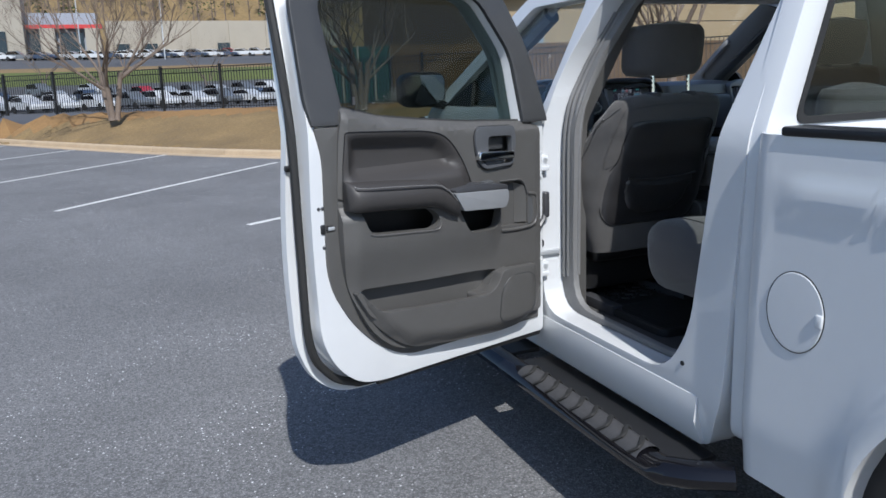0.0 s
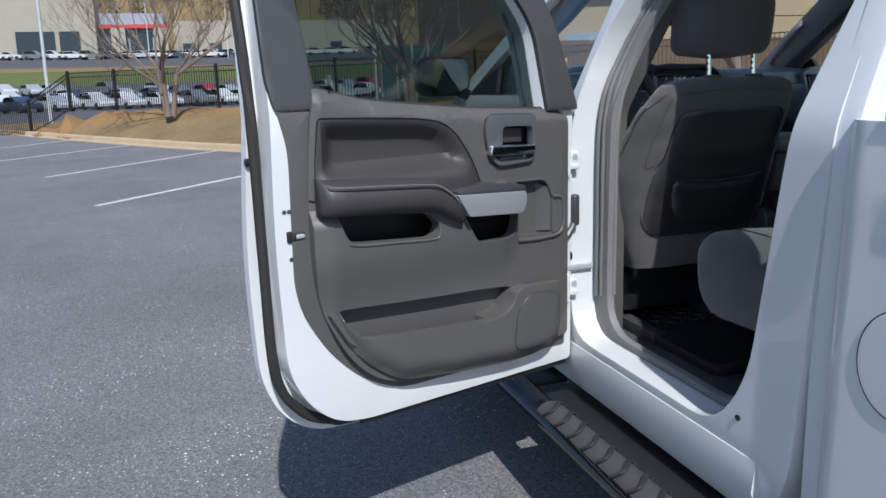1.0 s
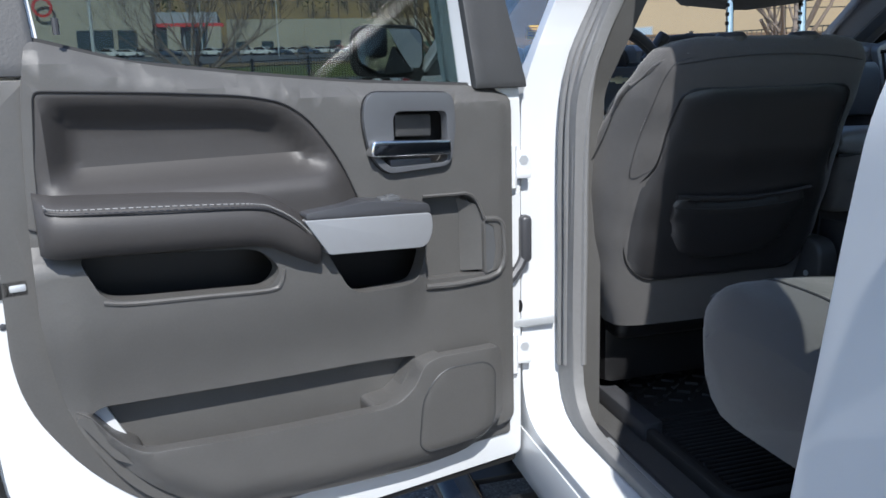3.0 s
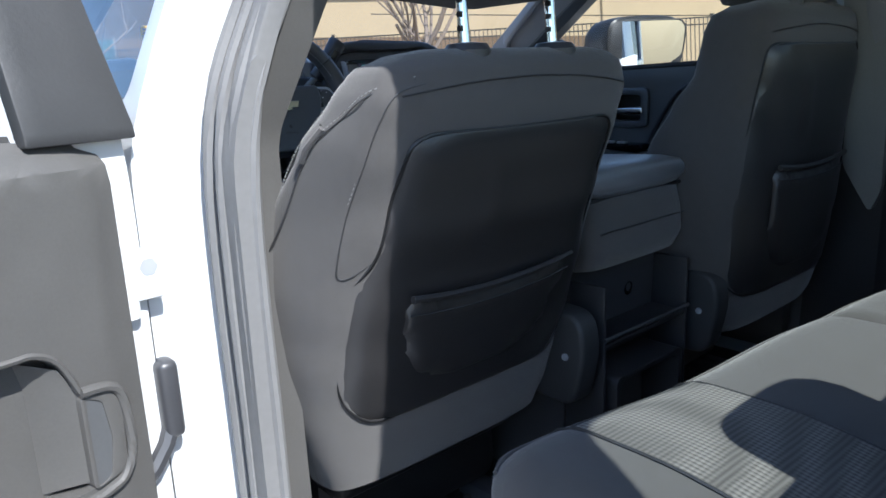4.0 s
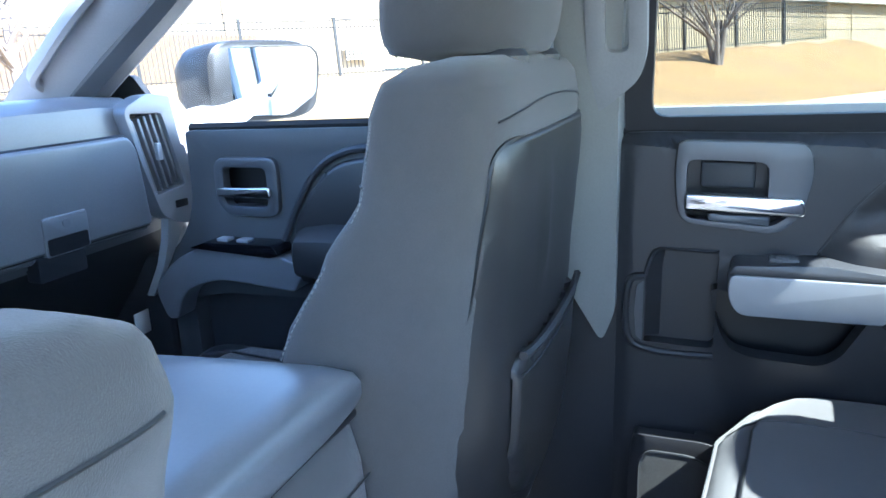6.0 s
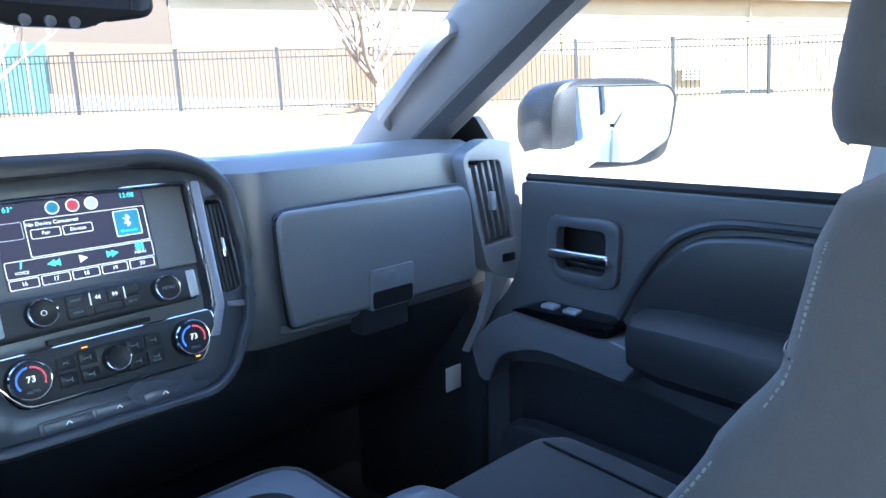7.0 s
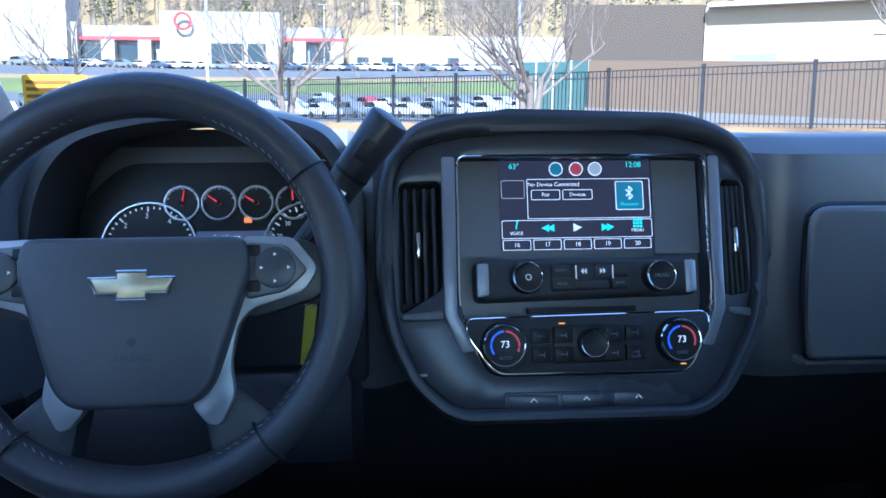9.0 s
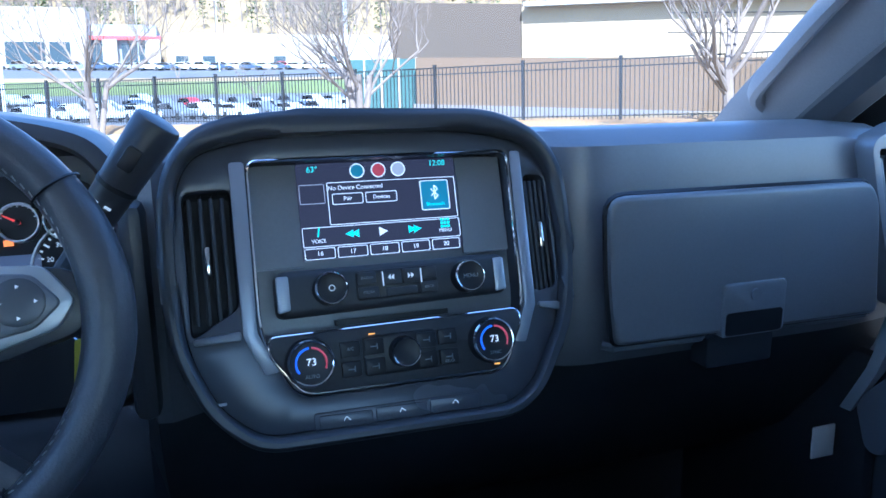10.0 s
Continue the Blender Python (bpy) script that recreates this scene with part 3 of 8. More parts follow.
def make_store():
    c = FN * 30
    root = thing("store_building", (c.x, c.y, 0), "large tan block store building with a brown end", "building")
    part("wall", slab_wall(-9.0, 75, 30, -1, -3, 5.45, 2.0 + 1.4, 20), STUCCO, root, smooth=0)
    part("wall", slab_wall(-15.2, -9.02, 29.9, -1, -1, 6.0, 5.55, 14), SHADEBROWN, root, "brown end wall, coloured darker for its shaded face", smooth=0)
    part("parapet", slab_wall(-9.6, 70, 36, 3, 2, 9.5, 7.0, 10), PALE, root, "pale upper parapet", smooth=0)
    part("coping", slab_wall(-9.02, 75, 29.94, 5.37, 3.32, 5.55, 3.5, 0.4), PALE, root, smooth=0)
    for s0, s1, lo, hi in ((-7.9, -6.3, 3.05, 3.5), (13.7, 14.75, 0.35, 1.15), (14.95, 16.0, 0.35, 1.15)):
        w = part("window", slab_wall(s0, s1, 29.96, lo, lo, hi, hi, 0.1), SKYGLASS if s0 < 0 else DARKGLASS, root, smooth=0)
        part("frame", slab_wall(s0 - 0.06, s1 + 0.06, 29.98, lo - 0.06, lo - 0.06, hi + 0.06, hi + 0.06, 0.06), PALE, w, smooth=0)
    for i in range(6):
        part("louvre", slab_wall(11.9, 13.0, 29.95, 1.58 + i * 0.13, 1.58 + i * 0.13, 1.66 + i * 0.13, 1.66 + i * 0.13, 0.08), PALE, root, smooth=0)
    for i in range(9):
        s = -9 + i * 8
        z = 5.3 - (s + 9) * 0.0244
        part("joint", slab_wall(s - 0.02, s + 0.02, 29.985, 0, 0, z, z, 0.05), STUCCO, root, smooth=0)


make_store()


def make_screen_wall():
    c = FN * 26
    root = thing("screen_wall", (c.x, c.y, 0), "long brown block screening wall on a grey base", "wall")
    part("wall", slab_wall(-12.2, 7.2, 26, 0.3, 0.2, 3.25, 2.55, 0.3), BROWN, root, smooth=0)
    part("base", slab_wall(-12.3, 7.3, 25.9, -0.5, -0.6, 1.45, 0.75, 0.5), mat("grey_concrete_base", (0.15, 0.14, 0.135), 0.85, vary=0.1, grain=0.1), root, smooth=0)
    g = slab_wall(-15.6, -12.4, 26.5, 0.2, 0.2, 3.3, 3.25, 3)
    bt = thing("glazed_entrance", (6.5, 29, 0.4), "green-glazed entrance bay behind the fence", "building")
    part("wall", g, mat("green_glass_wall", (0.05, 0.10, 0.09), 0.2, vary=0.2, grain=0.05), bt, smooth=0)
    for i in range(5):
        s = -15.6 + i * 0.8
        part("mullion", slab_wall(s - 0.04, s + 0.04, 26.46, 0.2, 0.2, 3.3, 3.3, 0.1), PALE, bt, smooth=0)


make_screen_wall()


def make_wires():
    for h in (2.75, 3.25):
        pts = [FN * 20 + FD * s + Vector((0, 0, h - 0.02 * s + 0.0006 * (s - 25) ** 2)) for s in range(-2, 60, 3)]
        single("overhead_cable", tube(pts, 0.015, 5), BLACK, "thin black overhead cable beyond the fence", "cable", "overhead cables")


make_wires()


# ---- the dealer's buildings and cars far off ----
FAR = Matrix.Translation((-1.2, -2.0, 1.6)) @ Matrix.Scale(1.6, 4) @ Matrix.Translation((1.2, 2.0, -1.6))


def far_box(x0, x1, y0, y1, z0, z1):
    """A block of the buildings on the hill, some 170 metres off."""
    return loft([[FAR @ (Vector((x, y, z0)) + UP * (h - z0)) for x, y in ((x0, y0), (x1, y0), (x1, y1), (x0, y1))] for h in (z0, z1)])


def make_showroom():
    root = thing("showroom", (-57, 174, 8.5), "white and grey showroom with a red fascia band", "building")
    part("wall", far_box(-62, -4.5, 110, 126, 4, 12.4), GREYWALL, root, "grey panel upper wall", smooth=0)
    part("entrance_wall", far_box(-29.5, -13.0, 107, 112, 4, 14.2), PALE, root, "tall white entrance wall", smooth=0)
    part("fascia", far_box(-62, -3.6, 109.4, 110.2, 10.3, 10.8), REDBAND, root, "red band", smooth=0)
    part("tower", far_box(-66, -42, 107, 112, 4, 16), PALE, root, "white wing", smooth=0)
    for x in (-60, -54, -48, -42, -37, -32, -10.4, -5.0):
        part("column", far_box(x - 0.9, x + 0.9, 108.2, 110.1, 4, 10.3 + (2.4 if x < -40 else 0)), PALE, root, smooth=0)
    for x0, x1 in ((-57, -49), (-47, -38), (-36.5, -31), (-22.5, -18.0), (-17.4, -15.0), (-12.6, -11), (-9, -6.2)):
        part("window", far_box(x0, x1, 106.8 if -30 < x0 < -14 else 109.6, 110.0, 5.2, 9.8), DARKGLASS, root, smooth=0)
    bm = lathe([(0.9, 0), (1.25, 0), (1.25, 0.12), (0.9, 0.12)], 20, FAR @ axes((-26.0, 106.85, 12.7), (1, 0, 0), (0, 0, 1)), ring=True)
    part("sign", bm, REDBAND, root, "plain red ring sign")
    root2 = thing("service_building", (14, 190, 8.5), "long white service building", "building")
    part("wall", far_box(-3.4, 31, 116, 134, 4, 11.9), PALE, root2, smooth=0)
    for i in range(6):
        part("pilaster", far_box(-3 + i * 5.6, -2.5 + i * 5.6, 115.7, 116.2, 4, 11.9), PALE, root2, smooth=0)
    for x in (-2.2, 1.6, 12, 20):
        part("door", far_box(x, x + 1.8, 115.8, 116.3, 5.8, 8.6), DARKGLASS, root2, smooth=0)


make_showroom()

CAR_PAINTS = [("white", (0.5, 0.51, 0.52)), ("white", (0.53, 0.53, 0.52)), ("dark blue", (0.025, 0.038, 0.07)), ("grey", (0.12, 0.13, 0.14)), ("white", (0.46, 0.47, 0.48)), ("red", (0.35, 0.02, 0.03)), ("silver", (0.36, 0.38, 0.40))]


def make_car(cx, cy, cz, turn, paint, colour, tall):
    """A parked sedan or utility car, some 60 metres off."""
    root = thing("parked_car", (0, 0, 0), f"{colour} car parked in a row on the far lot", "car", "cars on the far lot", frame_of=TRUCK @ pose(cx, cy, cz, 0, 0, turn))
    prof = [(-2.25, 0.35), (-2.3, 0.75), (-2.1, 0.98 + tall * 0.2), (-1.75, 1.42 + tall), (-0.2, 1.48 + tall), (0.75, 1.0), (2.1, 0.86), (2.3, 0.6), (2.25, 0.35)]
    rings = []
    for y, sx in ((-0.9, 0.97), (-0.82, 1), (0.82, 1), (0.9, 0.97)):
        rings.append([(x * sx, y * (0.80 if z > 1.1 else 1.0), z) for x, z in prof])
    part("body", loft(rings), mat("car_paint_" + colour.replace(" ", "_"), paint, 0.3, coat=0.6, vary=0.05), root)
    part("cabin_glass", loft([[(x, y, z) for x, z in ((-1.95, 1.06), (-1.62, 1.36 + tall), (-0.2, 1.42 + tall), (0.62, 1.03))] for y in (-0.885, 0.885)]), GLOSS, root, smooth=0)
    wheel = lambda x, y: lathe([(0.05, -0.11), (0.33, -0.11), (0.36, -0.06), (0.36, 0.06), (0.33, 0.11), (0.05, 0.11)], 12, axes((x, y, 0.34), (1, 0, 0), (0, 0, 1)))
    for x in (-1.4, 1.4):
        for y in (-0.84, 0.84):
            part("wheel", wheel(x, y), RUBBER, root)
    return root


def park_cars():
    rng = random.Random(4)
    protos = []
    for i, (c, rgb) in enumerate(CAR_PAINTS):
        protos.append(make_car(-58 + i * 3.0, 77 + i * 0.3, height(-58 + i * 3, 77), -58 + rng.uniform(-4, 4), rgb, c, 0.22 if i % 2 else 0.05))
    k = 0
    for row, (y0, n, x0) in enumerate(((76, 17, -36), (83, 24, -52), (92, 26, -56), (102, 12, -40), (148, 34, -78), (156, 30, -74), (160, 14, 4))):
        for i in range(n):
            x = x0 + i * 3.1 + rng.uniform(-0.35, 0.35)
            y = y0 + i * 0.25 + rng.uniform(-0.5, 0.5)
            if row > 0 and rng.random() < 0.22:
                continue
            src = protos[rng.choice([0, 0, 1, 1, 2, 3, 4, 4, 2, 6, 3, 6, 5] if row > 1 else [0, 0, 1, 1, 2, 3, 4, 4, 2, 6, 3, 6])]
            copy_thing(src, TRUCK @ pose(x, y, height(x, y) + 0.02, 0, 0, (-58 if row < 4 else -20) + rng.uniform(-5, 5)))
            k += 1


park_cars()


def make_woods():
    """Pines and bare trees on the hill: clumps of small needles on trunks, as one mass."""
    rng = random.Random(9)
    verts, faces, tv, tf = [], [], [], []
    for _ in range(620):
        a = rng.uniform(-0.75, 0.85)
        r = rng.uniform(228, 365)
        x, y = r * math.sin(a), r * math.cos(a)
        z = height(x, y)
        hgt = rng.uniform(11, 22)
        n = len(tv)
        for h, w in ((0, 0.22), (hgt * 0.9, 0.08)):
            for j in range(4):
                tv.append((x + w * math.cos(j * 1.57), y + w * math.sin(j * 1.57), z + h))
        tf += [(n + j, n + (j + 1) % 4, n + 4 + (j + 1) % 4, n + 4 + j) for j in range(4)]
        if rng.random() < 0.62:
            for _ in range(150):
                h = rng.uniform(0.3, 1.0)
                w = (1.08 - h) * 3.4 * math.sqrt(rng.random())
                t = rng.uniform(0, 6.28)
                c = Vector((x + w * math.cos(t), y + w * math.sin(t), z + h * hgt))
                s = rng.uniform(0.25, 0.6)
                u = Vector((rng.uniform(-1, 1), rng.uniform(-1, 1), rng.uniform(-0.6, 0.6))) * s
                v = Vector((rng.uniform(-1, 1), rng.uniform(-1, 1), rng.uniform(-0.6, 0.6))) * s
                k = len(verts)
                verts += [c + u, c + v, c - u, c - v]
                faces.append((k, k + 1, k + 2, k + 3))
        else:
            for _ in range(40):
                h = rng.uniform(0.25, 0.9)
                t = rng.uniform(0, 6.28)
                c = Vector((x, y, z + h * hgt))
                e = c + Vector((math.cos(t), math.sin(t), 0.9)) * rng.uniform(1, 3.5)
                s = Vector((0.05, 0.05, 0))
                n = len(tv)
                tv += [c - s, c + s, e]
                tf.append((n, n + 1, n + 2))
    for name, vs, fs, m, lab in (("woods_foliage", verts, faces, NEEDLES, "distant pine foliage on the hill"), ("woods_trunks", tv, tf, BARK, "distant bare trunks and branches on the hill")):
        me = bpy.data.meshes.new(name)
        me.from_pydata([tuple(v) for v in vs], [], fs)
        me.materials.append(m)
        ob = new(name, me)
        ob.matrix_world = TRUCK
        tagged(ob, lab, "trees", kind="stuff")


make_woods()
# ================= the truck's shell =================
def side_frame(sign):
    """Local (-y, z, outward) for the left (-1) or right (+1) side."""
    return Matrix(((0, 0, sign, 0), (-1, 0, 0, 0), (0, 1, 0, 0), (0, 0, 0, 1)))


def tumble(a, z):
    """How far the body side leans in: upright to the belt line, then inwards, with a soft turn."""
    d = z - 1.42
    soft = 0.05
    over = d if d > soft else 0.0 if d < -soft else (d + soft) ** 2 / (4 * soft)
    return -over * 0.36 - max(0.0, 0.66 - z) ** 2 * 0.8


BACK_FRAME = Matrix(((1, 0, 0, 0), (0, 0, -1, 0), (0, 1, 0, 0), (0, 0, 0, 1)))
REAR_OPENING = rounded([(0.65, 0.63), (1.42, 0.63), (1.53, 0.80), (1.605, 1.36), (1.70, 1.88), (1.63, 1.94), (0.93, 1.94), (0.82, 1.90), (0.668, 1.63), (0.645, 1.42), (0.640, 0.95)], [0.13, 0.12, 0.15, 0.1, 0.05, 0.05, 0.06, 0.05, 0.15, 0.1, 0.1], 5)
FRONT_WINDOW = rounded([(0.60, 1.475), (0.70, 1.91), (0.28, 1.91), (-0.40, 1.475)], 0.03)
REAR_WINDOW = rounded([(0.98, 1.51), (1.55, 1.52), (1.62, 1.88), (1.00, 1.91)], 0.03)

truck = thing("pickup_truck", (0, -1.0, 0), "white four-door pickup truck parked with a rear door open", "pickup truck")
CAB = [(-0.62, 0.42), (1.60, 0.42), (1.68, 0.62), (1.728, 1.42), (1.72, 1.94), (1.66, 2.0), (0.42, 2.0), (0.22, 1.97), (-0.60, 1.45), (-0.66, 1.2)]
part("cab_side", plate(rounded(CAB, [0.02, 0.05, 0.05, 0.1, 0.06, 0.06, 0.1, 0.08, 0.05, 0.05]), 0.83, 0.955, side_frame(-1), [REAR_OPENING, FRONT_WINDOW], 0.018, 4, tumble, 0.04), WHITE, truck, "white painted cab side with an open rear doorway")
part("cab_side", plate(rounded(CAB, [0.02, 0.05, 0.05, 0.1, 0.06, 0.06, 0.1, 0.08, 0.05, 0.05]), 0.905, 0.955, side_frame(1), [REAR_WINDOW, FRONT_WINDOW], 0.016, 3, tumble, 0.06), WHITE, truck)
part("front_window", plate(FRONT_WINDOW, 0.915, 0.92, side_frame(-1), curve=tumble, grid=0.06), CLEAR, truck)
part("front_window", plate(FRONT_WINDOW, 0.915, 0.92, side_frame(1), curve=tumble, grid=0.06), CLEAR, truck)
part("rear_window", plate(REAR_WINDOW, 0.915, 0.92, side_frame(1), curve=tumble, grid=0.06), SIDETINT, truck, "tinted side glass")
part("rear_wall", plate(rounded([(-0.93, 0.5), (0.93, 0.5), (0.95, 1.42), (0.76, 2.0), (-0.76, 2.0), (-0.95, 1.42)], 0.06), 1.70, 1.775, BACK_FRAME, [rounded([(-0.83, 1.47), (0.83, 1.47), (0.69, 1.91), (-0.69, 1.91)], 0.04)], 0.01), WHITE, truck)
part("back_window", plate(rounded([(-0.84, 1.46), (0.84, 1.46), (0.70, 1.92), (-0.70, 1.92)], 0.04), 1.755, 1.762, BACK_FRAME), BACKGLASS, truck, "tinted back glass")
part("window_seal", plate(rounded([(-0.845, 1.455), (0.845, 1.455), (0.705, 1.925), (-0.705, 1.925)], 0.045), 1.768, 1.780, BACK_FRAME, [rounded([(-0.825, 1.475), (0.825, 1.475), (0.685, 1.905), (-0.685, 1.905)], 0.04)]), RUBBER, truck)
part("roof", box((-0.745, -1.74, 1.985), (0.745, -0.22, 2.03), 0.02, 3), WHITE, truck)
part("floor_pan", box((-0.84, -1.70, 0.52), (0.84, 0.62, 0.60)), CARPET, truck, "dark carpet")
part("firewall", box((-0.90, 0.62, 0.45), (0.90, 0.68, 1.42)), CHARCOAL, truck)
part("hood", loft([[(x * 0.98, y, z - 0.045 * abs(x / 0.9) ** 3) for x in [-0.92 + 1.84 * i / 14 for i in range(15)]] for y, z in ((0.66, 1.43), (0.8, 1.455), (1.3, 1.40), (1.7, 1.33), (1.86, 1.26), (1.9, 1.05))], closed=False, caps=False), WHITE, truck)
part("fender", box((-0.98, 0.66, 0.55), (-0.90, 1.85, 1.34), 0.03), WHITE, truck)
part("fender", box((0.90, 0.66, 0.55), (0.98, 1.85, 1.34), 0.03), WHITE, truck)
part("cowl", box((-0.86, 0.56, 1.41), (0.86, 0.70, 1.445), 0.01), BLACK, truck)
part("windshield", loft([[(x * w, y - 0.07 * (x / 0.75) ** 2, z) for x in [-0.75 + 1.5 * i / 16 for i in range(17)]] for y, z, w in ((0.66, 1.44, 1.08), (0.30, 1.655, 1.0), (-0.02, 1.835, 0.93), (-0.26, 1.975, 0.88))], closed=False, caps=False), CLEAR, truck, "clear windscreen")
for sx in (-1, 1):
    # wiper arms and nozzles at the foot of the windscreen
    part("wiper", merge(tube([(0.42 * sx - 0.25, 0.60, 1.478), (0.42 * sx, 0.585, 1.488), (0.42 * sx + 0.25, 0.58, 1.484)], 0.010, 6), box((0.42 * sx - 0.02, 0.57, 1.475), (0.42 * sx + 0.12, 0.60, 1.50), 0.006)), BLACK, truck)
    apil = [[(sx * (cx + dx + (0.035 if sx < 0 else 0)), cy + dy, cz + dz) for dx, dy, dz in ((-0.045, 0.035, 0.02), (0.012, 0.008, 0.0), (0.026, -0.055, -0.022), (0.004, -0.075, -0.032), (-0.035, -0.03, -0.012))] for cx, cy, cz in ((0.80, 0.46, 1.47), (0.765, 0.32, 1.565), (0.735, 0.16, 1.665), (0.705, 0.02, 1.75), (0.68, -0.12, 1.835), (0.655, -0.28, 1.925))]
    ap = part("windscreen_pillar", loft(apil), GREYTRIM, truck, "grey pillar trim")
    part("pillar_seal", tube([(sx * 0.835, 0.40, 1.475), (sx * 0.795, 0.20, 1.595), (sx * 0.75, -0.04, 1.735), (sx * 0.72, -0.16, 1.80), (sx * 0.70, -0.30, 1.88)], [0.056, 0.054, 0.050, 0.046, 0.042], 10), DARKTRIM, truck, "dark grey pillar edge trim")
    # grab handle on the pillar
    gp = [(sx * 0.745, 0.29, 1.575), (sx * 0.695, 0.265, 1.60), (sx * 0.675, 0.19, 1.65), (sx * 0.655, 0.09, 1.715), (sx * 0.66, 0.03, 1.76), (sx * 0.69, 0.02, 1.765)]
    if sx > 0:
        part("grab_handle", tube(smoothed(gp, 4), 0.013, 8, flat=1.4), GREYTRIM, ap)
part("header", box((-0.68, -0.42, 1.935), (0.68, -0.24, 1.985), 0.02), LINER, truck)
single("ceiling", box((-0.73, -1.70, 1.945), (0.73, -0.28, 1.98), 0.015), LINER, "light grey cloth headliner", "ceiling", kind="structure")
# roof rails inside, along the tops of the doors
for sx in (-1, 1):
    part("roof_rail_trim", tube([(sx * 0.70, -0.3, 1.93), (sx * 0.715, -0.8, 1.935), (sx * 0.715, -1.65, 1.93)], 0.03, 8), LINER, truck)

# pillar between the doors, left: sill, seals, striker-side hardware
part("door_seal", plate(REAR_OPENING, 0.835, 0.862, side_frame(-1), [rounded([(0.735, 0.66), (1.40, 0.655), (1.49, 0.82), (1.565, 1.36), (1.66, 1.86), (1.60, 1.91), (0.99, 1.91), (0.885, 1.87), (0.752, 1.63), (0.738, 1.42), (0.730, 0.98)], [0.13, 0.12, 0.15, 0.1, 0.05, 0.05, 0.06, 0.05, 0.15, 0.1, 0.1], 5)], 0.006, curve=tumble), SEAL, truck, "grey rubber doorway seal")
for off, inn, r in ((-0.035, 0.0, 0.010), (-0.008, -0.002, 0.008), (0.018, -0.010, 0.010), (0.030, -0.028, 0.008)):
    prof = [(0.70 + off, 0.78 + off * 0.3), (0.70 + off, 1.0), (0.705 + off, 1.42), (0.722 + off, 1.62), (0.83 + off, 1.84)]
    part("seal_bead", tube(smoothed([(-0.862 - inn - tumble(0, z), -a, z) for a, z in prof], 6), r, 8), SEAL, truck)
part("sill_plate", box((-0.845, -1.24, 0.602), (-0.785, -0.78, 0.618), 0.004), SILVER, truck, "brushed metal sill plate")
part("sill_trim", box((-0.87, -1.42, 0.60), (-0.77, -0.70, 0.610), 0.004), CHARCOAL, truck)
part("pillar_trim", plate(rounded([(0.58, 0.60), (0.70, 0.60), (0.695, 1.0), (0.695, 1.42), (0.84, 1.90), (0.74, 1.90), (0.60, 1.42), (0.58, 1.0)], 0.02), 0.775, 0.835, side_frame(-1), curve=tumble), PLASTIC, truck)
part("pillar_trim", plate(rounded([(0.86, 1.22), (0.935, 1.10), (0.957, 1.16), (0.957, 1.50), (0.985, 1.92), (0.86, 1.92), (0.86, 1.42)], 0.02), 0.757, 0.85, side_frame(1), bevel=0.01, curve=tumble), PILLARTRIM, truck, "pale grey pillar trim")
part("pillar_trim_lower", plate(rounded([(0.77, 0.60), (0.957, 0.60), (0.957, 1.42), (0.80, 1.42)], 0.02), 0.78, 0.85, side_frame(1), bevel=0.02), DARKSHADE, truck)
part("pillar_trim_upper", plate(rounded([(0.60, 1.50), (0.700, 1.50), (0.835, 1.92), (0.72, 1.92)], 0.03), 0.79, 0.84, side_frame(-1), bevel=0.01, curve=tumble), LINER, truck, "pale grey upper pillar trim")
# hinges and check strap
for z, nm in ((1.262, "hinge"), (0.815, "hinge")):
    h = part(nm, merge(box((-0.975, -0.668, z - 0.032), (-0.940, -0.640, z + 0.032), 0.006), box((-1.03, -0.672, z - 0.030), (-0.94, -0.655, z - 0.010), 0.004), tube([(-0.985, -0.665, z - 0.05), (-0.985, -0.665, z + 0.045)], 0.012, 10)), WHITE, truck, "white painted door hinge")
    part("bolt", lathe([(0.012, 0), (0.012, 0.008), (0.006, 0.012)], 6, axes((-0.957, -0.669, z + 0.012), (1, 0, 0), (0, 0, -1))), SILVER, h)
part("check_strap", merge(box((-1.08, -0.66, 0.872), (-0.875, -0.640, 0.892), 0.004), tube([(-0.868, -0.625, 0.865), (-0.868, -0.625, 0.915)], 0.013, 10)), SILVER, truck, "steel door check strap")
part("wiring_boot", merge(box((-0.966, -0.675, 1.035), (-0.938, -0.640, 1.145), 0.010, 3), tube([(-0.955, -0.66, 1.05), (-0.965, -0.665, 1.03), (-0.985, -0.67, 1.005), (-1.01, -0.672, 0.985)], 0.012, 8)), CHARCOAL, truck, "grey ribbed rubber wiring boot")
part("jamb_slot", plate(squircle(-0.964, 0.925, 0.007, 0.016, 2, 16), 0.652, 0.656, BACK_FRAME), BLACK, truck)

# load bed
def bed_shape(a, z):
    crease = 0.010 * math.exp(-((z - 1.285) / 0.022) ** 2) * min(1.0, max(0.0, (a - 1.86) / 0.08))
    flare = 0.028 * math.exp(-((math.hypot(a - 2.66, z - 0.46) - 0.55) / 0.06) ** 2)
    return crease + flare - 0.12 * max(0.0, 0.62 - z) - 0.06 * max(0.0, z - 1.31) - 0.05 * math.exp(-((a - 1.745) / 0.03) ** 2)


def bed_panel():
    """The load-bed side as upright strips from its lower edge, over the wheel arch, to the rail."""
    rings = []
    for i in range(108):
        a = 1.745 + i * 0.02
        d = abs(a - 2.66)
        low = 0.46 + math.sqrt(max(0.0, 0.53 ** 2 - d * d)) if d < 0.53 else 0.45
        zs = [low + (1.44 - low) * k / 26 for k in range(27)]
        rings.append([(0.90, low)] + [(0.985 + bed_shape(a, z), z) for z in zs] + [(0.90, 1.44)])
        rings[-1] = [(-x, -a, z) for x, z in rings[-1]]
    return loft(rings)


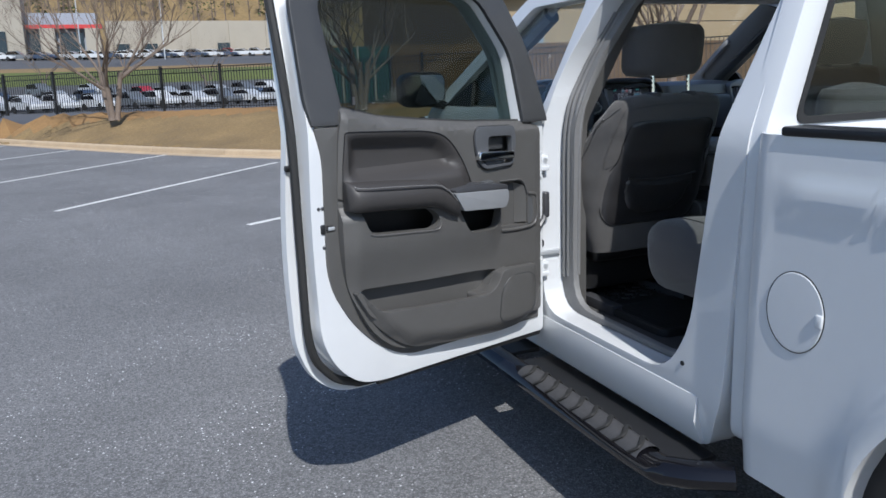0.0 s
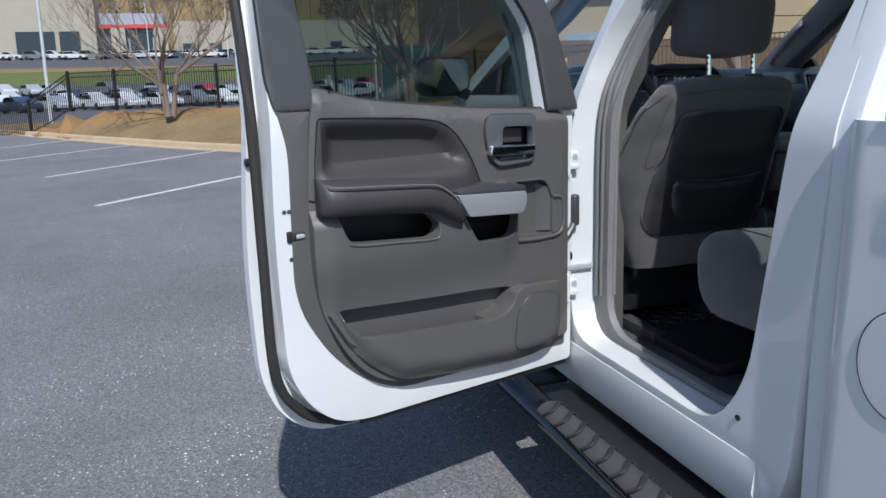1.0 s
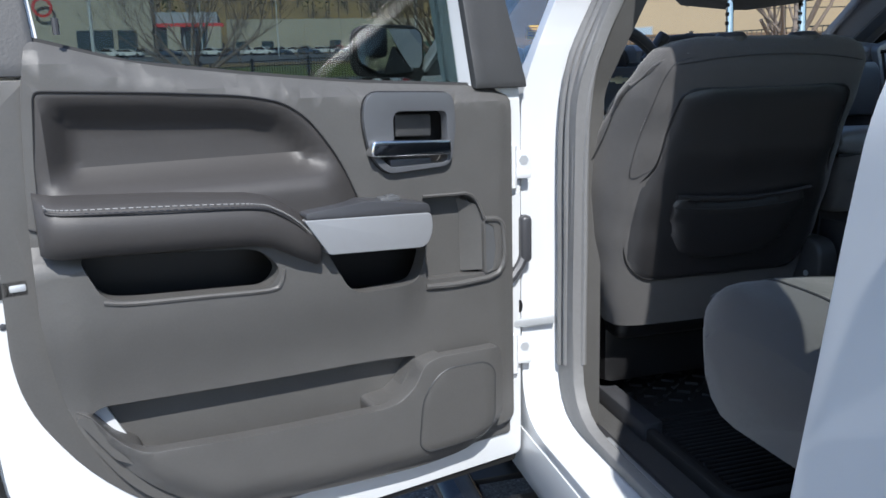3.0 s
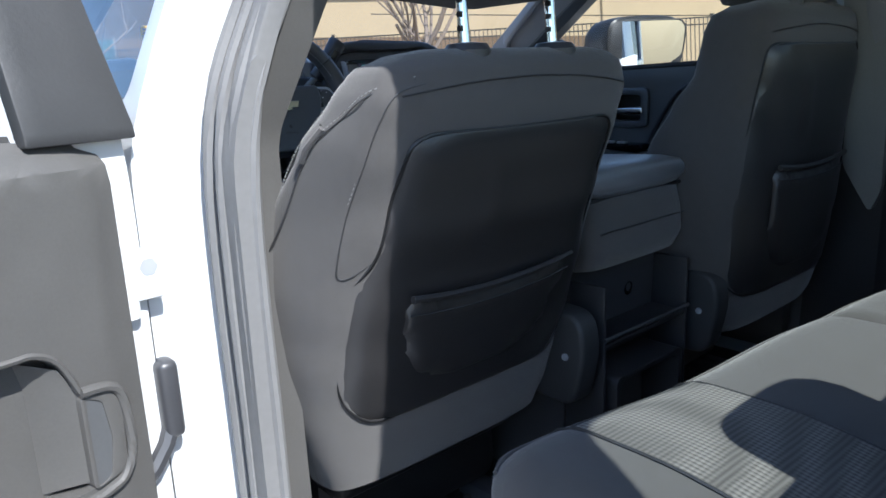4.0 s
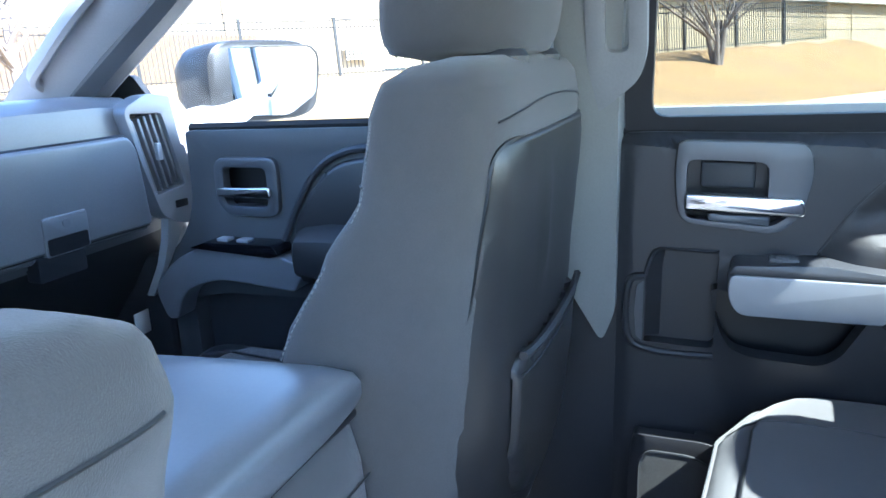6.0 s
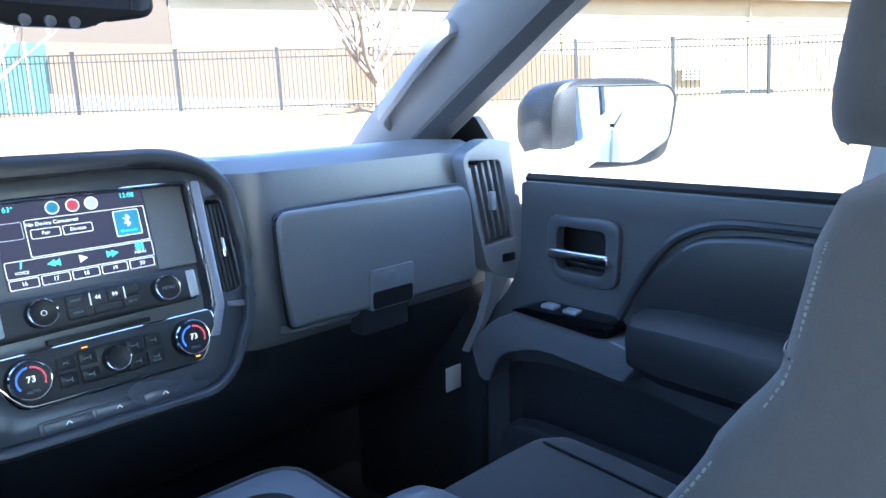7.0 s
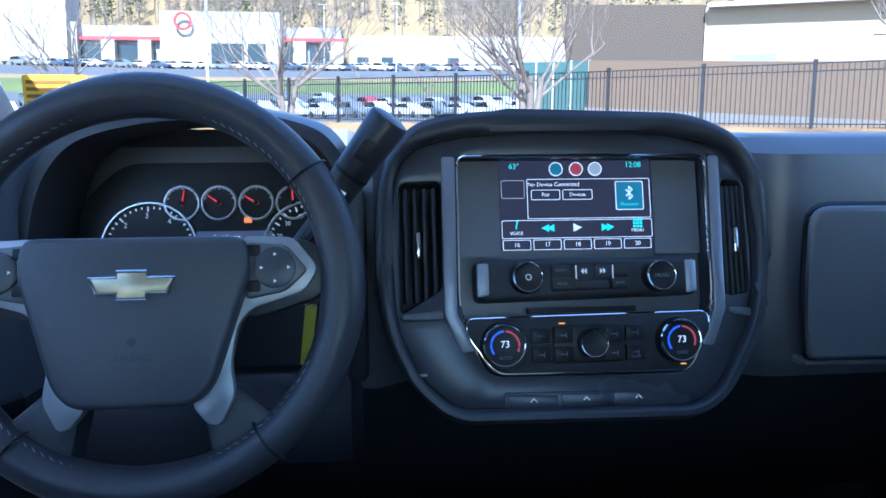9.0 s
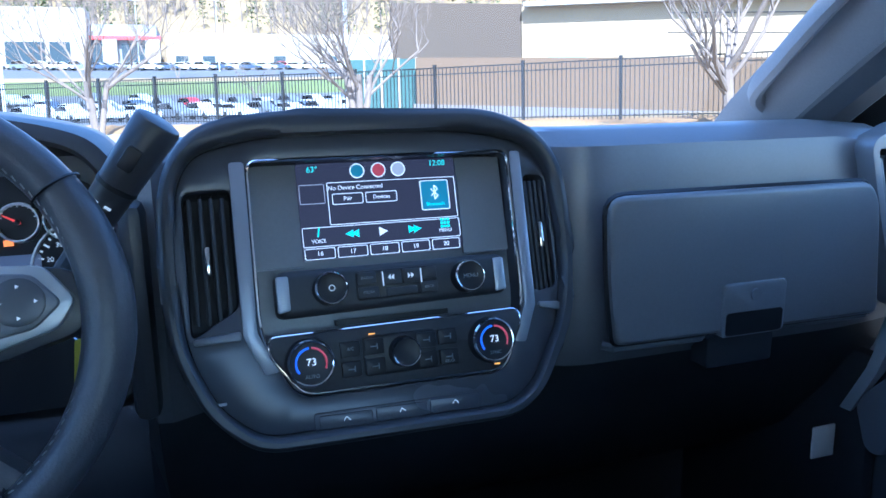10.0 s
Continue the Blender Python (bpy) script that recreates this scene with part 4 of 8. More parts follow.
part("bed_side", bed_panel(), WHITE, truck, "white painted load-bed side")
part("bed_side", box((0.90, -3.9, 0.5), (0.985, -1.80, 1.44), 0.02), WHITE, truck)
part("bed_front", box((-0.93, -1.86, 0.62), (0.93, -1.81, 1.40), 0.01), WHITE, truck)
part("bed_floor", box((-0.9, -3.9, 0.80), (0.9, -1.86, 0.86)), CHARCOAL, truck)
for sx in (-1, 1):
    part("bed_rail_cap", box((sx * 0.94 - 0.045, -3.9, 1.437), (sx * 0.94 + 0.045, -1.86, 1.462), 0.008), BLACK, truck, "black plastic rail cap")
FUEL = side_frame(-1) @ Matrix.Translation((1.945, 0.99, 0.985))
fuel = part("fuel_door", lathe([(0.0, 0.004), (0.07, 0.0042), (0.100, 0.0035), (0.1035, 0.0015), (0.1035, -0.02)], 40, FUEL @ Matrix.Diagonal((0.85, 1.03, 1, 1))), WHITE, truck, "round white fuel door", smooth=8)
part("fuel_gap", lathe([(0.102, 0.0018), (0.1056, 0.0018), (0.1056, -0.01), (0.102, -0.01)], 40, FUEL @ Matrix.Diagonal((0.85, 1.03, 1, 1)), ring=True), BLACK, truck)
part("finger_pull", box((0.066, -0.02, 0.000), (0.088, 0.015, 0.010), 0.005, m=FUEL), WHITE, fuel)
part("body_plug", lathe([(0.008, 0), (0.008, 0.004)], 12, side_frame(-1) @ Matrix.Translation((1.51, 0.69, 0.955))), BLACK, truck)


def make_wheel(x, y, z, out):
    m = axes((x, y, z), (0, 1, 0), (0, 0, 1)) if out > 0 else axes((x, y, z), (0, -1, 0), (0, 0, 1))
    w = part("wheel", lathe([(0.22, -0.13), (0.36, -0.13), (0.40, -0.09), (0.405, 0), (0.40, 0.09), (0.36, 0.13), (0.22, 0.13)], 40, m, ring=True), RUBBER, truck, "black tyre")
    part("rim", lathe([(0.0, 0.05), (0.07, 0.06), (0.09, 0.03), (0.20, 0.05), (0.235, 0.10), (0.24, 0.0), (0.0, 0.0)], 30, m), SILVER, w)


for x, out in ((-0.84, -1), (0.84, 1)):
    for y in (-2.66, 1.0):
        make_wheel(x, y, 0.405, out)
part("wheel_liner", lathe([(0.50, -0.2), (0.53, 0.13)], 40, side_frame(-1) @ Matrix.Translation((2.66, 0.46, 0.80))), BLACK, truck)
part("frame_rail", box((-0.55, -3.9, 0.45), (-0.42, 1.8, 0.60)), BLACK, truck)
part("frame_rail", box((0.42, -3.9, 0.45), (0.55, 1.8, 0.60)), BLACK, truck)
part("rocker", loft([[(x, y, z) for x, z in ((-0.955, 0.60), (-0.965, 0.52), (-0.93, 0.43), (-0.80, 0.42), (-0.80, 0.62))] for y in (0.60, -1.58)]), WHITE, truck)

# side step: a black oval bar with three ribbed treads
step_root = part("side_step", tube(smoothed([(-0.92, 0.75, 0.40), (-1.02, 0.66, 0.385), (-1.085, 0.48, 0.375), (-1.09, -0.5, 0.375), (-1.09, -1.45, 0.375), (-1.06, -1.62, 0.385), (-0.94, -1.74, 0.40)], 6), 0.062, 14, flat=0.72), GLOSS, truck, "black oval side step bar")
for y0, y1 in ((-1.52, -0.74), (-0.30, 0.42)):
    part("tread", loft([[(-1.09 + 0.052 * math.cos(a), y, 0.392 + 0.040 * math.sin(a)) for a in [math.pi * (0.08 + 0.84 * i / 10) for i in range(11)]] for y in (y0, y1)], closed=False, caps=False), mat("ribbed_step_rubber", (0.055, 0.055, 0.058), 0.6, grain=0.2, vary=0.2, scale=90, bump=0.5), step_root, "ribbed grey rubber tread")
    for i in range(9):
        y = y0 + (y1 - y0) * (i + 0.5) / 9
        pts = [(-1.09 + 0.054 * math.cos(a), y + 0.028 * math.sin(2.2 * a), 0.393 + 0.043 * math.sin(a)) for a in [math.pi * (0.12 + 0.76 * k / 8) for k in range(9)]]
        part("tread_rib", tube(pts, 0.010, 6, flat=0.6), RUBBER, step_root)
# Added boards that block sun between step and rocker, one short gap left.
part("step_rail", box((-1.05, -1.62, 0.385), (-0.90, -0.62, 0.405), 0.004), BLACK, truck)
part("step_rail", box((-1.05, -0.52, 0.385), (-0.90, 0.55, 0.405), 0.004), BLACK, truck)
for y in (-1.3, -0.1):
    part("step_bracket", box((-1.08, y - 0.03, 0.36), (-0.5, y + 0.03, 0.40), 0.008), BLACK, truck)


# ---- outside mirrors on the front doors ----
def make_mirror(sx):
    root = thing("side_mirror", (sx * 0.95, 0.02, 1.46), "black door mirror on a white arm" if sx > 0 else "black-backed door mirror on the front door", "mirror", "side mirrors")
    c = Vector((1.20, 0.06, 1.565)) if sx > 0 else Vector((-1.05, 0.45, 1.565))
    ring = squircle(0, 0, 0.155 if sx > 0 else 0.138, 0.105 if sx > 0 else 0.092, 4.2, 28)
    rings = []
    for dy, k in ((0.12, 0.35), (0.105, 0.7), (0.06, 0.93), (0.0, 1.0), (-0.035, 1.0), (-0.042, 0.965)):
        rings.append([c + Vector((x * k, dy + (0.40 if sx > 0 else 0.24) * (sx * x) * -1, z * k)) for x, z in ring])
    part("housing", loft(rings), BLACK, root)
    poly = rounded([(-0.14, -0.055), (-0.09, -0.085), (0.04, -0.092), (0.13, -0.04), (0.142, 0.06), (0.12, 0.085), (-0.12, 0.085), (-0.142, 0.06)], 0.02)
    if sx < 0:
        poly = [(x * 0.89, z * 0.88) for x, z in poly]
    if sx < 0:
        poly = [(-x, z) for x, z in poly]
    m = axes(c + Vector((0, -0.052, 0)), (1, -(0.60 if sx > 0 else 0.2) * sx, 0), (0, 0, 1))
    if sx > 0:
        poly = [(-x, z) for x, z in poly]
        poly = [(-x, z) for x, z in poly]
    bulge = bmesh.new()
    bulge.faces.new([bulge.verts.new((x, z, 0)) for x, z in poly])
    for g in range(-13, 14):
        bmesh.ops.bisect_plane(bulge, geom=list(bulge.verts) + list(bulge.edges) + list(bulge.faces), plane_co=(g * 0.0105, 0, 0), plane_no=(1, 0, 0))
    for v in bulge.verts:
        v.co.z = 0.003 - 0.45 * v.co.x ** 2 + 0.010
    bulge.transform(m)
    part("mirror_glass", bulge, MIRROR, root, "mirror glass", smooth=60)
    part("rim", plate([(x * 1.05, z * 1.06) for x, z in poly], -0.004, 0.006, m, [poly], 0.002), BLACK, root)
    part("arm", loft([[Vector((sx * x, y + dy, z + dz)) for dy, dz in ((-0.05, -0.025), (0.05, -0.02), (0.05, 0.025), (-0.05, 0.02))] for x, y, z in (((0.90, 0.08, 1.475), (0.98, 0.08, 1.478), (1.08, 0.07, 1.49), (1.14, 0.07, 1.51)) if sx > 0 else ((0.88, 0.40, 1.475), (0.93, 0.43, 1.478), (0.97, 0.46, 1.49), (1.0, 0.48, 1.51)))]), WHITE if sx > 0 else BLACK, root)
    part("sail", plate(rounded([(-0.40, 1.475), (-0.10, 1.475), (-0.16, 1.60)], 0.02), 0.925, 0.945, side_frame(sx), curve=tumble), BLACK, root)


make_mirror(-1)
make_mirror(1)


# ================= doors =================
def door_frame(o, d, n):
    o, d, n = Vector(o), Vector(d).normalized(), Vector(n).normalized()
    m = Matrix((d, (0, 0, 1), n)).transposed().to_4x4()
    m.translation = o
    return m


def rear_trim(root, m, slide=None, rise=None, deep=-0.10, skin=None):
    """The inner trim of a rear door in (u from the hinge, z, w inward); slide(u) and rise(u, z) give the place on this door."""
    skin = skin or PLASTIC
    rise = rise or (lambda u, z: z)

    slide = slide or (lambda u: u)

    def at(u, z, w):
        return m @ Vector((slide(u), rise(u, z), w))

    def put(bm):
        for v in bm.verts:
            v.co = at(*v.co)
        return bm

    hand = rounded([(0.442, 1.436), (0.250, 1.430), (0.242, 1.369), (0.256, 1.282), (0.406, 1.276), (0.440, 1.312), (0.453, 1.385)], [0.03, 0.02, 0.03, 0.025, 0.02, 0.03, 0.05])
    mapp = rounded([(0.975, 1.192), (0.68, 1.168), (0.640, 1.122), (0.668, 1.090), (0.90, 1.108), (0.945, 1.118)], [0.02, 0.03, 0.03, 0.02, 0.03, 0.03])
    cup = rounded([(0.555, 1.150), (0.312, 1.150), (0.316, 1.115), (0.333, 1.070), (0.350, 1.048), (0.375, 1.045), (0.485, 1.047), (0.512, 1.066)], [0.01, 0.01, 0.02, 0.02, 0.02, 0.02, 0.03, 0.02])
    pull = rounded([(0.166, 1.032), (0.166, 1.145), (0.188, 1.196), (0.212, 1.214), (0.322, 1.219), (0.322, 1.040)], [0.012, 0.03, 0.02, 0.02, 0.005, 0.015])
    seam = [(1.014, 1.30), (1.000, 1.455), (0.80, 1.446), (0.671, 1.437), (0.603, 1.423), (0.557, 1.390), (0.503, 1.317), (0.466, 1.232)]
    insert = rounded([(1.018, 1.226), (1.012, 1.34), (1.000, 1.455), (0.80, 1.446), (0.671, 1.437), (0.603, 1.423), (0.557, 1.390), (0.503, 1.317), (0.466, 1.232), (0.60, 1.208)], [0.01, 0.01, 0.012, 0.05, 0.05, 0.03, 0.03, 0.05, 0.01, 0.01])
    mouth = rounded([(0.995, 0.905), (0.972, 0.924), (0.698, 0.903), (0.447, 0.889), (0.350, 0.878), (0.42, 0.78), (0.48, 0.74), (0.90, 0.76), (0.965, 0.84)], [0.01, 0.015, 0.1, 0.1, 0.01, 0.02, 0.02, 0.03, 0.03])
    outer = rounded([(0.085, 0.655), (0.085, 1.432), (0.17, 1.442), (0.45, 1.455), (0.654, 1.474), (0.85, 1.496), (1.0, 1.535), (1.018, 1.45), (1.035, 1.24), (1.04, 1.06), (1.02, 0.91), (0.945, 0.765), (0.86, 0.685), (0.76, 0.655)], [0.02, 0.02, 0.05, 0.1, 0.1, 0.1, 0.02, 0.05, 0.1, 0.1, 0.1, 0.1, 0.08, 0.08], 5)
    sill = [(0.085, 1.432), (0.17, 1.442), (0.45, 1.455), (0.654, 1.474), (0.85, 1.496), (1.0, 1.535), (1.05, 1.545)]

    def belly(u, z):
        """The panel swells under the armrest and rolls over at the window and at its ends."""
        top = lerp_table(sill, u)[0]
        return (-0.030 * ease((z - top + 0.042) / 0.042) ** 2 + 0.030 * ease((z - 0.90) / 0.19) * ease((1.21 - z) / 0.04) * ease((u - 0.30) / 0.10)
                - 0.022 * ease((u - 0.985) / 0.055) - 0.010 * ease((0.125 - u) / 0.04))

    def dish(u, z):
        """The soft insert sinks in from its seam and swells out again to the armrest."""
        d = 1.0
        for (u0, z0), (u1, z1) in zip(seam, seam[1:]):
            k = min(1.0, max(0.0, ((u - u0) * (u1 - u0) + (z - z0) * (z1 - z0)) / ((u1 - u0) ** 2 + (z1 - z0) ** 2)))
            d = min(d, math.hypot(u - u0 - k * (u1 - u0), z - z0 - k * (z1 - z0)))
        return -0.040 * ease((d - 0.006) / 0.055) + 0.070 * ease((1.335 - z) / 0.07) * ease(d / 0.06) - 0.016 * ease((u - 0.985) / 0.055)

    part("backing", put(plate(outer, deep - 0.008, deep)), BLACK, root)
    part("trim_panel", put(plate(outer, -0.040, 0.0, None, [hand, mapp, cup, pull, insert, mouth], 0.006, 2, belly, 0.022)), skin, root, "moulded plastic trim panel")
    part("upper_insert", put(plate(insert, -0.02, -0.001, None, (), 0.003, 2, dish, 0.014)), DOORVINYL, root, "dark grained vinyl insert, dished")
    part("insert_seam", tube([at(u, z, 0.0 - 0.022 * ease((u - 0.985) / 0.055)) for u, z in insert], 0.0020, 5, closed=True), BLACK, root)
    # armrest
    arm_prof = [(0.0, 1.195), (0.045, 1.195), (0.062, 1.203), (0.071, 1.222), (0.073, 1.245), (0.066, 1.268), (0.045, 1.284), (0.015, 1.292), (0.0, 1.293)]
    rings = []
    for u, k, dzz in ((1.024, 0.55, 0.008), (1.016, 0.85, 0.005), (0.998, 0.98, 0.001), (0.96, 1.0, -0.001), (0.80, 1.03, -0.010), (0.70, 1.03, -0.017), (0.66, 1.02, -0.026), (0.62, 0.98, -0.05), (0.575, 0.85, -0.078), (0.56, 0.4, -0.085)):
        rings.append([at(u, 1.235 + (z - 1.235) * (k if u < 0.65 else 1.0) + dzz, w * k) for w, z in arm_prof])
    arm = part("armrest", loft(rings), DOORVINYL, root, "stitched dark vinyl armrest", smooth=60)
    st = [(1.012, 1.281, 0.050), (0.99, 1.273, 0.062), (0.85, 1.264, 0.068), (0.70, 1.252, 0.068), (0.655, 1.238, 0.067), (0.61, 1.205, 0.062), (0.572, 1.160, 0.052)]
    line = smoothed([at(u, z + 0.004, w + 0.004) for u, z, w in st], 14)
    part("stitching", merge(*[tube([a, a + (b - a) * 0.62], 0.0014, 4) for a, b in zip(line, line[1:])]), STITCH, arm, "pale stitching")
    part("arm_seam", tube(smoothed([at(u, z - 0.004, w + 0.004) for u, z, w in st], 10), 0.0014, 5), BLACK, arm)
    # silver switch plate and its dark top
    bar = [(0.352, 1.130), (0.336, 1.165), (0.340, 1.199), (0.605, 1.214), (0.560, 1.144)]
    part("silver_trim", put(plate(rounded(bar, [0.018, 0.02, 0.010, 0.006, 0.006]), 0.0, 0.068, None, (), 0.012, 4)), BARSILVER, root, "satin silver trim bar")
    sw = part("switch_plate", put(plate(rounded([(0.338, 1.199), (0.345, 1.218), (0.475, 1.236), (0.60, 1.226), (0.60, 1.214)], 0.006), 0.0, 0.066, None, (), 0.006)), CHARCOAL, root)
    part("window_switch", put(merge(box((0.395, 1.222, 0.018), (0.440, 1.236, 0.046), 0.005), box((0.405, 1.232, 0.028), (0.425, 1.239, 0.044), 0.003))), DARKTRIM, sw, "grey window switch")
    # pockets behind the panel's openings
    # Map pocket and cup recess get black backs to paint their deep shade.
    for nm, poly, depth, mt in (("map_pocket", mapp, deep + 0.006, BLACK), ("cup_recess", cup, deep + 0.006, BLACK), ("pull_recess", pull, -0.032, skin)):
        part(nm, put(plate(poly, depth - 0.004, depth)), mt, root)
    part("pocket_lip", tube(smoothed([at(u, z, 0.030) for u, z in ((0.945, 1.113), (0.90, 1.104), (0.78, 1.095), (0.668, 1.087), (0.644, 1.098), (0.637, 1.122))], 5), 0.004, 6), skin, root)
    # pull handle: an upright bar over the shallow recess
    rim = [(0.170, 1.156), (0.134, 1.150), (0.120, 1.128), (0.117, 1.066), (0.131, 1.033), (0.157, 1.023), (0.184, 1.021), (0.250, 1.021), (0.322, 1.027)]
    part("pull_handle", merge(tube(smoothed([at(u, z, 0.003) for u, z in rim], 6), 0.0065, 8), put(plate(rounded([(0.172, 1.030), (0.126, 1.040), (0.122, 1.128), (0.140, 1.150), (0.172, 1.153)], 0.010), -0.03, 0.0035, None, [rounded([(0.166, 1.033), (0.148, 1.040), (0.140, 1.086), (0.146, 1.136), (0.166, 1.147)], 0.006)], 0.002))), skin, root, "moulded pull handle")
    part("pull_slot", put(plate(rounded([(0.168, 1.031), (0.146, 1.038), (0.138, 1.086), (0.144, 1.138), (0.168, 1.149)], 0.006), 0.0006, 0.0018)), DARKTRIM, root)
    part("recess_facet", put(loft([[(0.168, 1.04, -0.004), (0.168, 1.15, -0.004), (0.188, 1.19, -0.004)], [(0.215, 1.04, -0.031), (0.215, 1.17, -0.031), (0.222, 1.205, -0.031)]], closed=False, caps=False)), skin, root)
    # inner release: bezel, cup, chrome lever
    bez = part("handle_bezel", put(plate(hand, -0.012, 0.013, None, [rounded([(0.388, 1.398), (0.264, 1.394), (0.264, 1.290), (0.396, 1.288), (0.424, 1.312), (0.388, 1.334)], [0.02, 0.015, 0.015, 0.012, 0.012, 0.01])], 0.010, 4)), HANDLE, root, "satin grey handle surround")
    part("bezel_gap", tube([at(u, z, 0.001) for u, z in hand], 0.0026, 5, closed=True), BLACK, bez)
    part("handle_cup", put(plate(hand, -0.045, -0.040)), BLACK, bez)
    lever = rounded([(0.446, 1.312), (0.440, 1.344), (0.262, 1.336), (0.262, 1.306)], [0.012, 0.010, 0.006, 0.006])
    part("release_lever", put(plate(lever, 0.0, 0.026, None, (), 0.009, 4)), CHROME, bez, "chrome release lever")
    part("lever_back", put(plate(rounded([(0.37, 1.345), (0.37, 1.392), (0.285, 1.388), (0.285, 1.342)], 0.006), -0.036, -0.016, None, (), 0.006)), FRAME, bez)
    part("lock_slider", put(plate(rounded([(0.30, 1.286), (0.30, 1.302), (0.395, 1.304), (0.395, 1.286)], 0.005), -0.02, 0.006, None, (), 0.004)), HANDLE, bez)
    # lower bin: back wall, end walls and a bulging front with the loudspeaker at its fore end
    foot = [(0.14, 0.665), (0.16, 0.650), (0.244, 0.622), (0.361, 0.621), (0.543, 0.637), (0.786, 0.668), (0.872, 0.725), (0.964, 0.82), (1.02, 0.92)]

    def bulge(u, z):
        low = lerp_table(foot, u)[0]
        return -0.034 * ease((low + 0.055 - z) / 0.055) - 0.030 * ease((u - 0.90) / 0.12) - 0.012 * ease((0.185 - u) / 0.04)

    front = rounded([(1.020, 0.926), (0.988, 0.918), (0.952, 0.866), (0.913, 0.838), (0.708, 0.815), (0.459, 0.798), (0.415, 0.803), (0.378, 0.830), (0.357, 0.872), (0.322, 0.882), (0.160, 0.872), (0.147, 0.83), (0.145, 0.73), (0.165, 0.66), (0.244, 0.625), (0.361, 0.622), (0.543, 0.637), (0.786, 0.668), (0.872, 0.725), (0.964, 0.82)], [0.004, 0.006, 0.03, 0.03, 0.1, 0.03, 0.03, 0.03, 0.015, 0.02, 0.015, 0.03, 0.05, 0.04, 0.04, 0.05, 0.08, 0.05, 0.05, 0.05])
    part("bin_back", put(plate(rounded([(0.30, 0.66), (0.30, 0.95), (1.03, 0.98), (1.035, 0.90), (0.965, 0.78), (0.86, 0.70)], 0.01), -0.047, -0.042)), skin, root)
    part("bin_front", put(plate(front, 0.018, 0.046, None, (), 0.007, 3, bulge, 0.022)), skin, root, "bulging front of the door bin")
    for poly in ([(0.47, 0.80), (0.415, 0.803), (0.378, 0.830), (0.357, 0.872), (0.322, 0.880), (0.300, 0.880), (0.300, 0.74), (0.47, 0.74)], [(1.012, 0.92), (0.988, 0.916), (0.952, 0.864), (0.913, 0.836), (0.90, 0.79), (0.96, 0.83)]):
        part("bin_end", put(plate(rounded(poly, 0.012), -0.044, 0.020, None, (), 0.0)), skin, root)
    spk = rounded([(0.362, 0.805), (0.312, 0.853), (0.206, 0.846), (0.178, 0.824), (0.180, 0.704), (0.205, 0.668), (0.352, 0.672), (0.376, 0.690)], [0.05, 0.03, 0.03, 0.02, 0.03, 0.03, 0.02, 0.02])
    grille = part("speaker_grille", put(plate(spk, 0.044, 0.0485, None, (), 0.002, 2, bulge, 0.03)), mat("speaker_mesh", (0.078, 0.076, 0.073), 0.6, grain=0.5, vary=0.05, scale=700, bump=0.9, bump_scale=800), root, "fine speaker grille")
    part("grille_rim", tube([at(u, z, 0.0475 + bulge(u, z)) for u, z in spk], 0.0022, 5, closed=True), FRAME, grille)
    # joints between the upper and lower mouldings
    part("panel_seam", tube(smoothed([at(u, z, w) for u, z, w in ((1.034, 1.240, -0.018), (1.010, 1.228, -0.006), (0.998, 1.19, 0.006), (0.985, 1.12, 0.018))], 5), 0.0018, 5), BLACK, root)
    part("sill_ridge", tube(smoothed([at(u, z, 0.0) for u, z in ((0.322, 1.221), (0.24, 1.218), (0.212, 1.216), (0.188, 1.199), (0.168, 1.155))], 6), 0.004, 6), skin, root)
    part("window_strip", tube([at(u, z - 0.002, -0.048) for u, z in sill[:-1]], 0.009, 6), RUBBER, root)


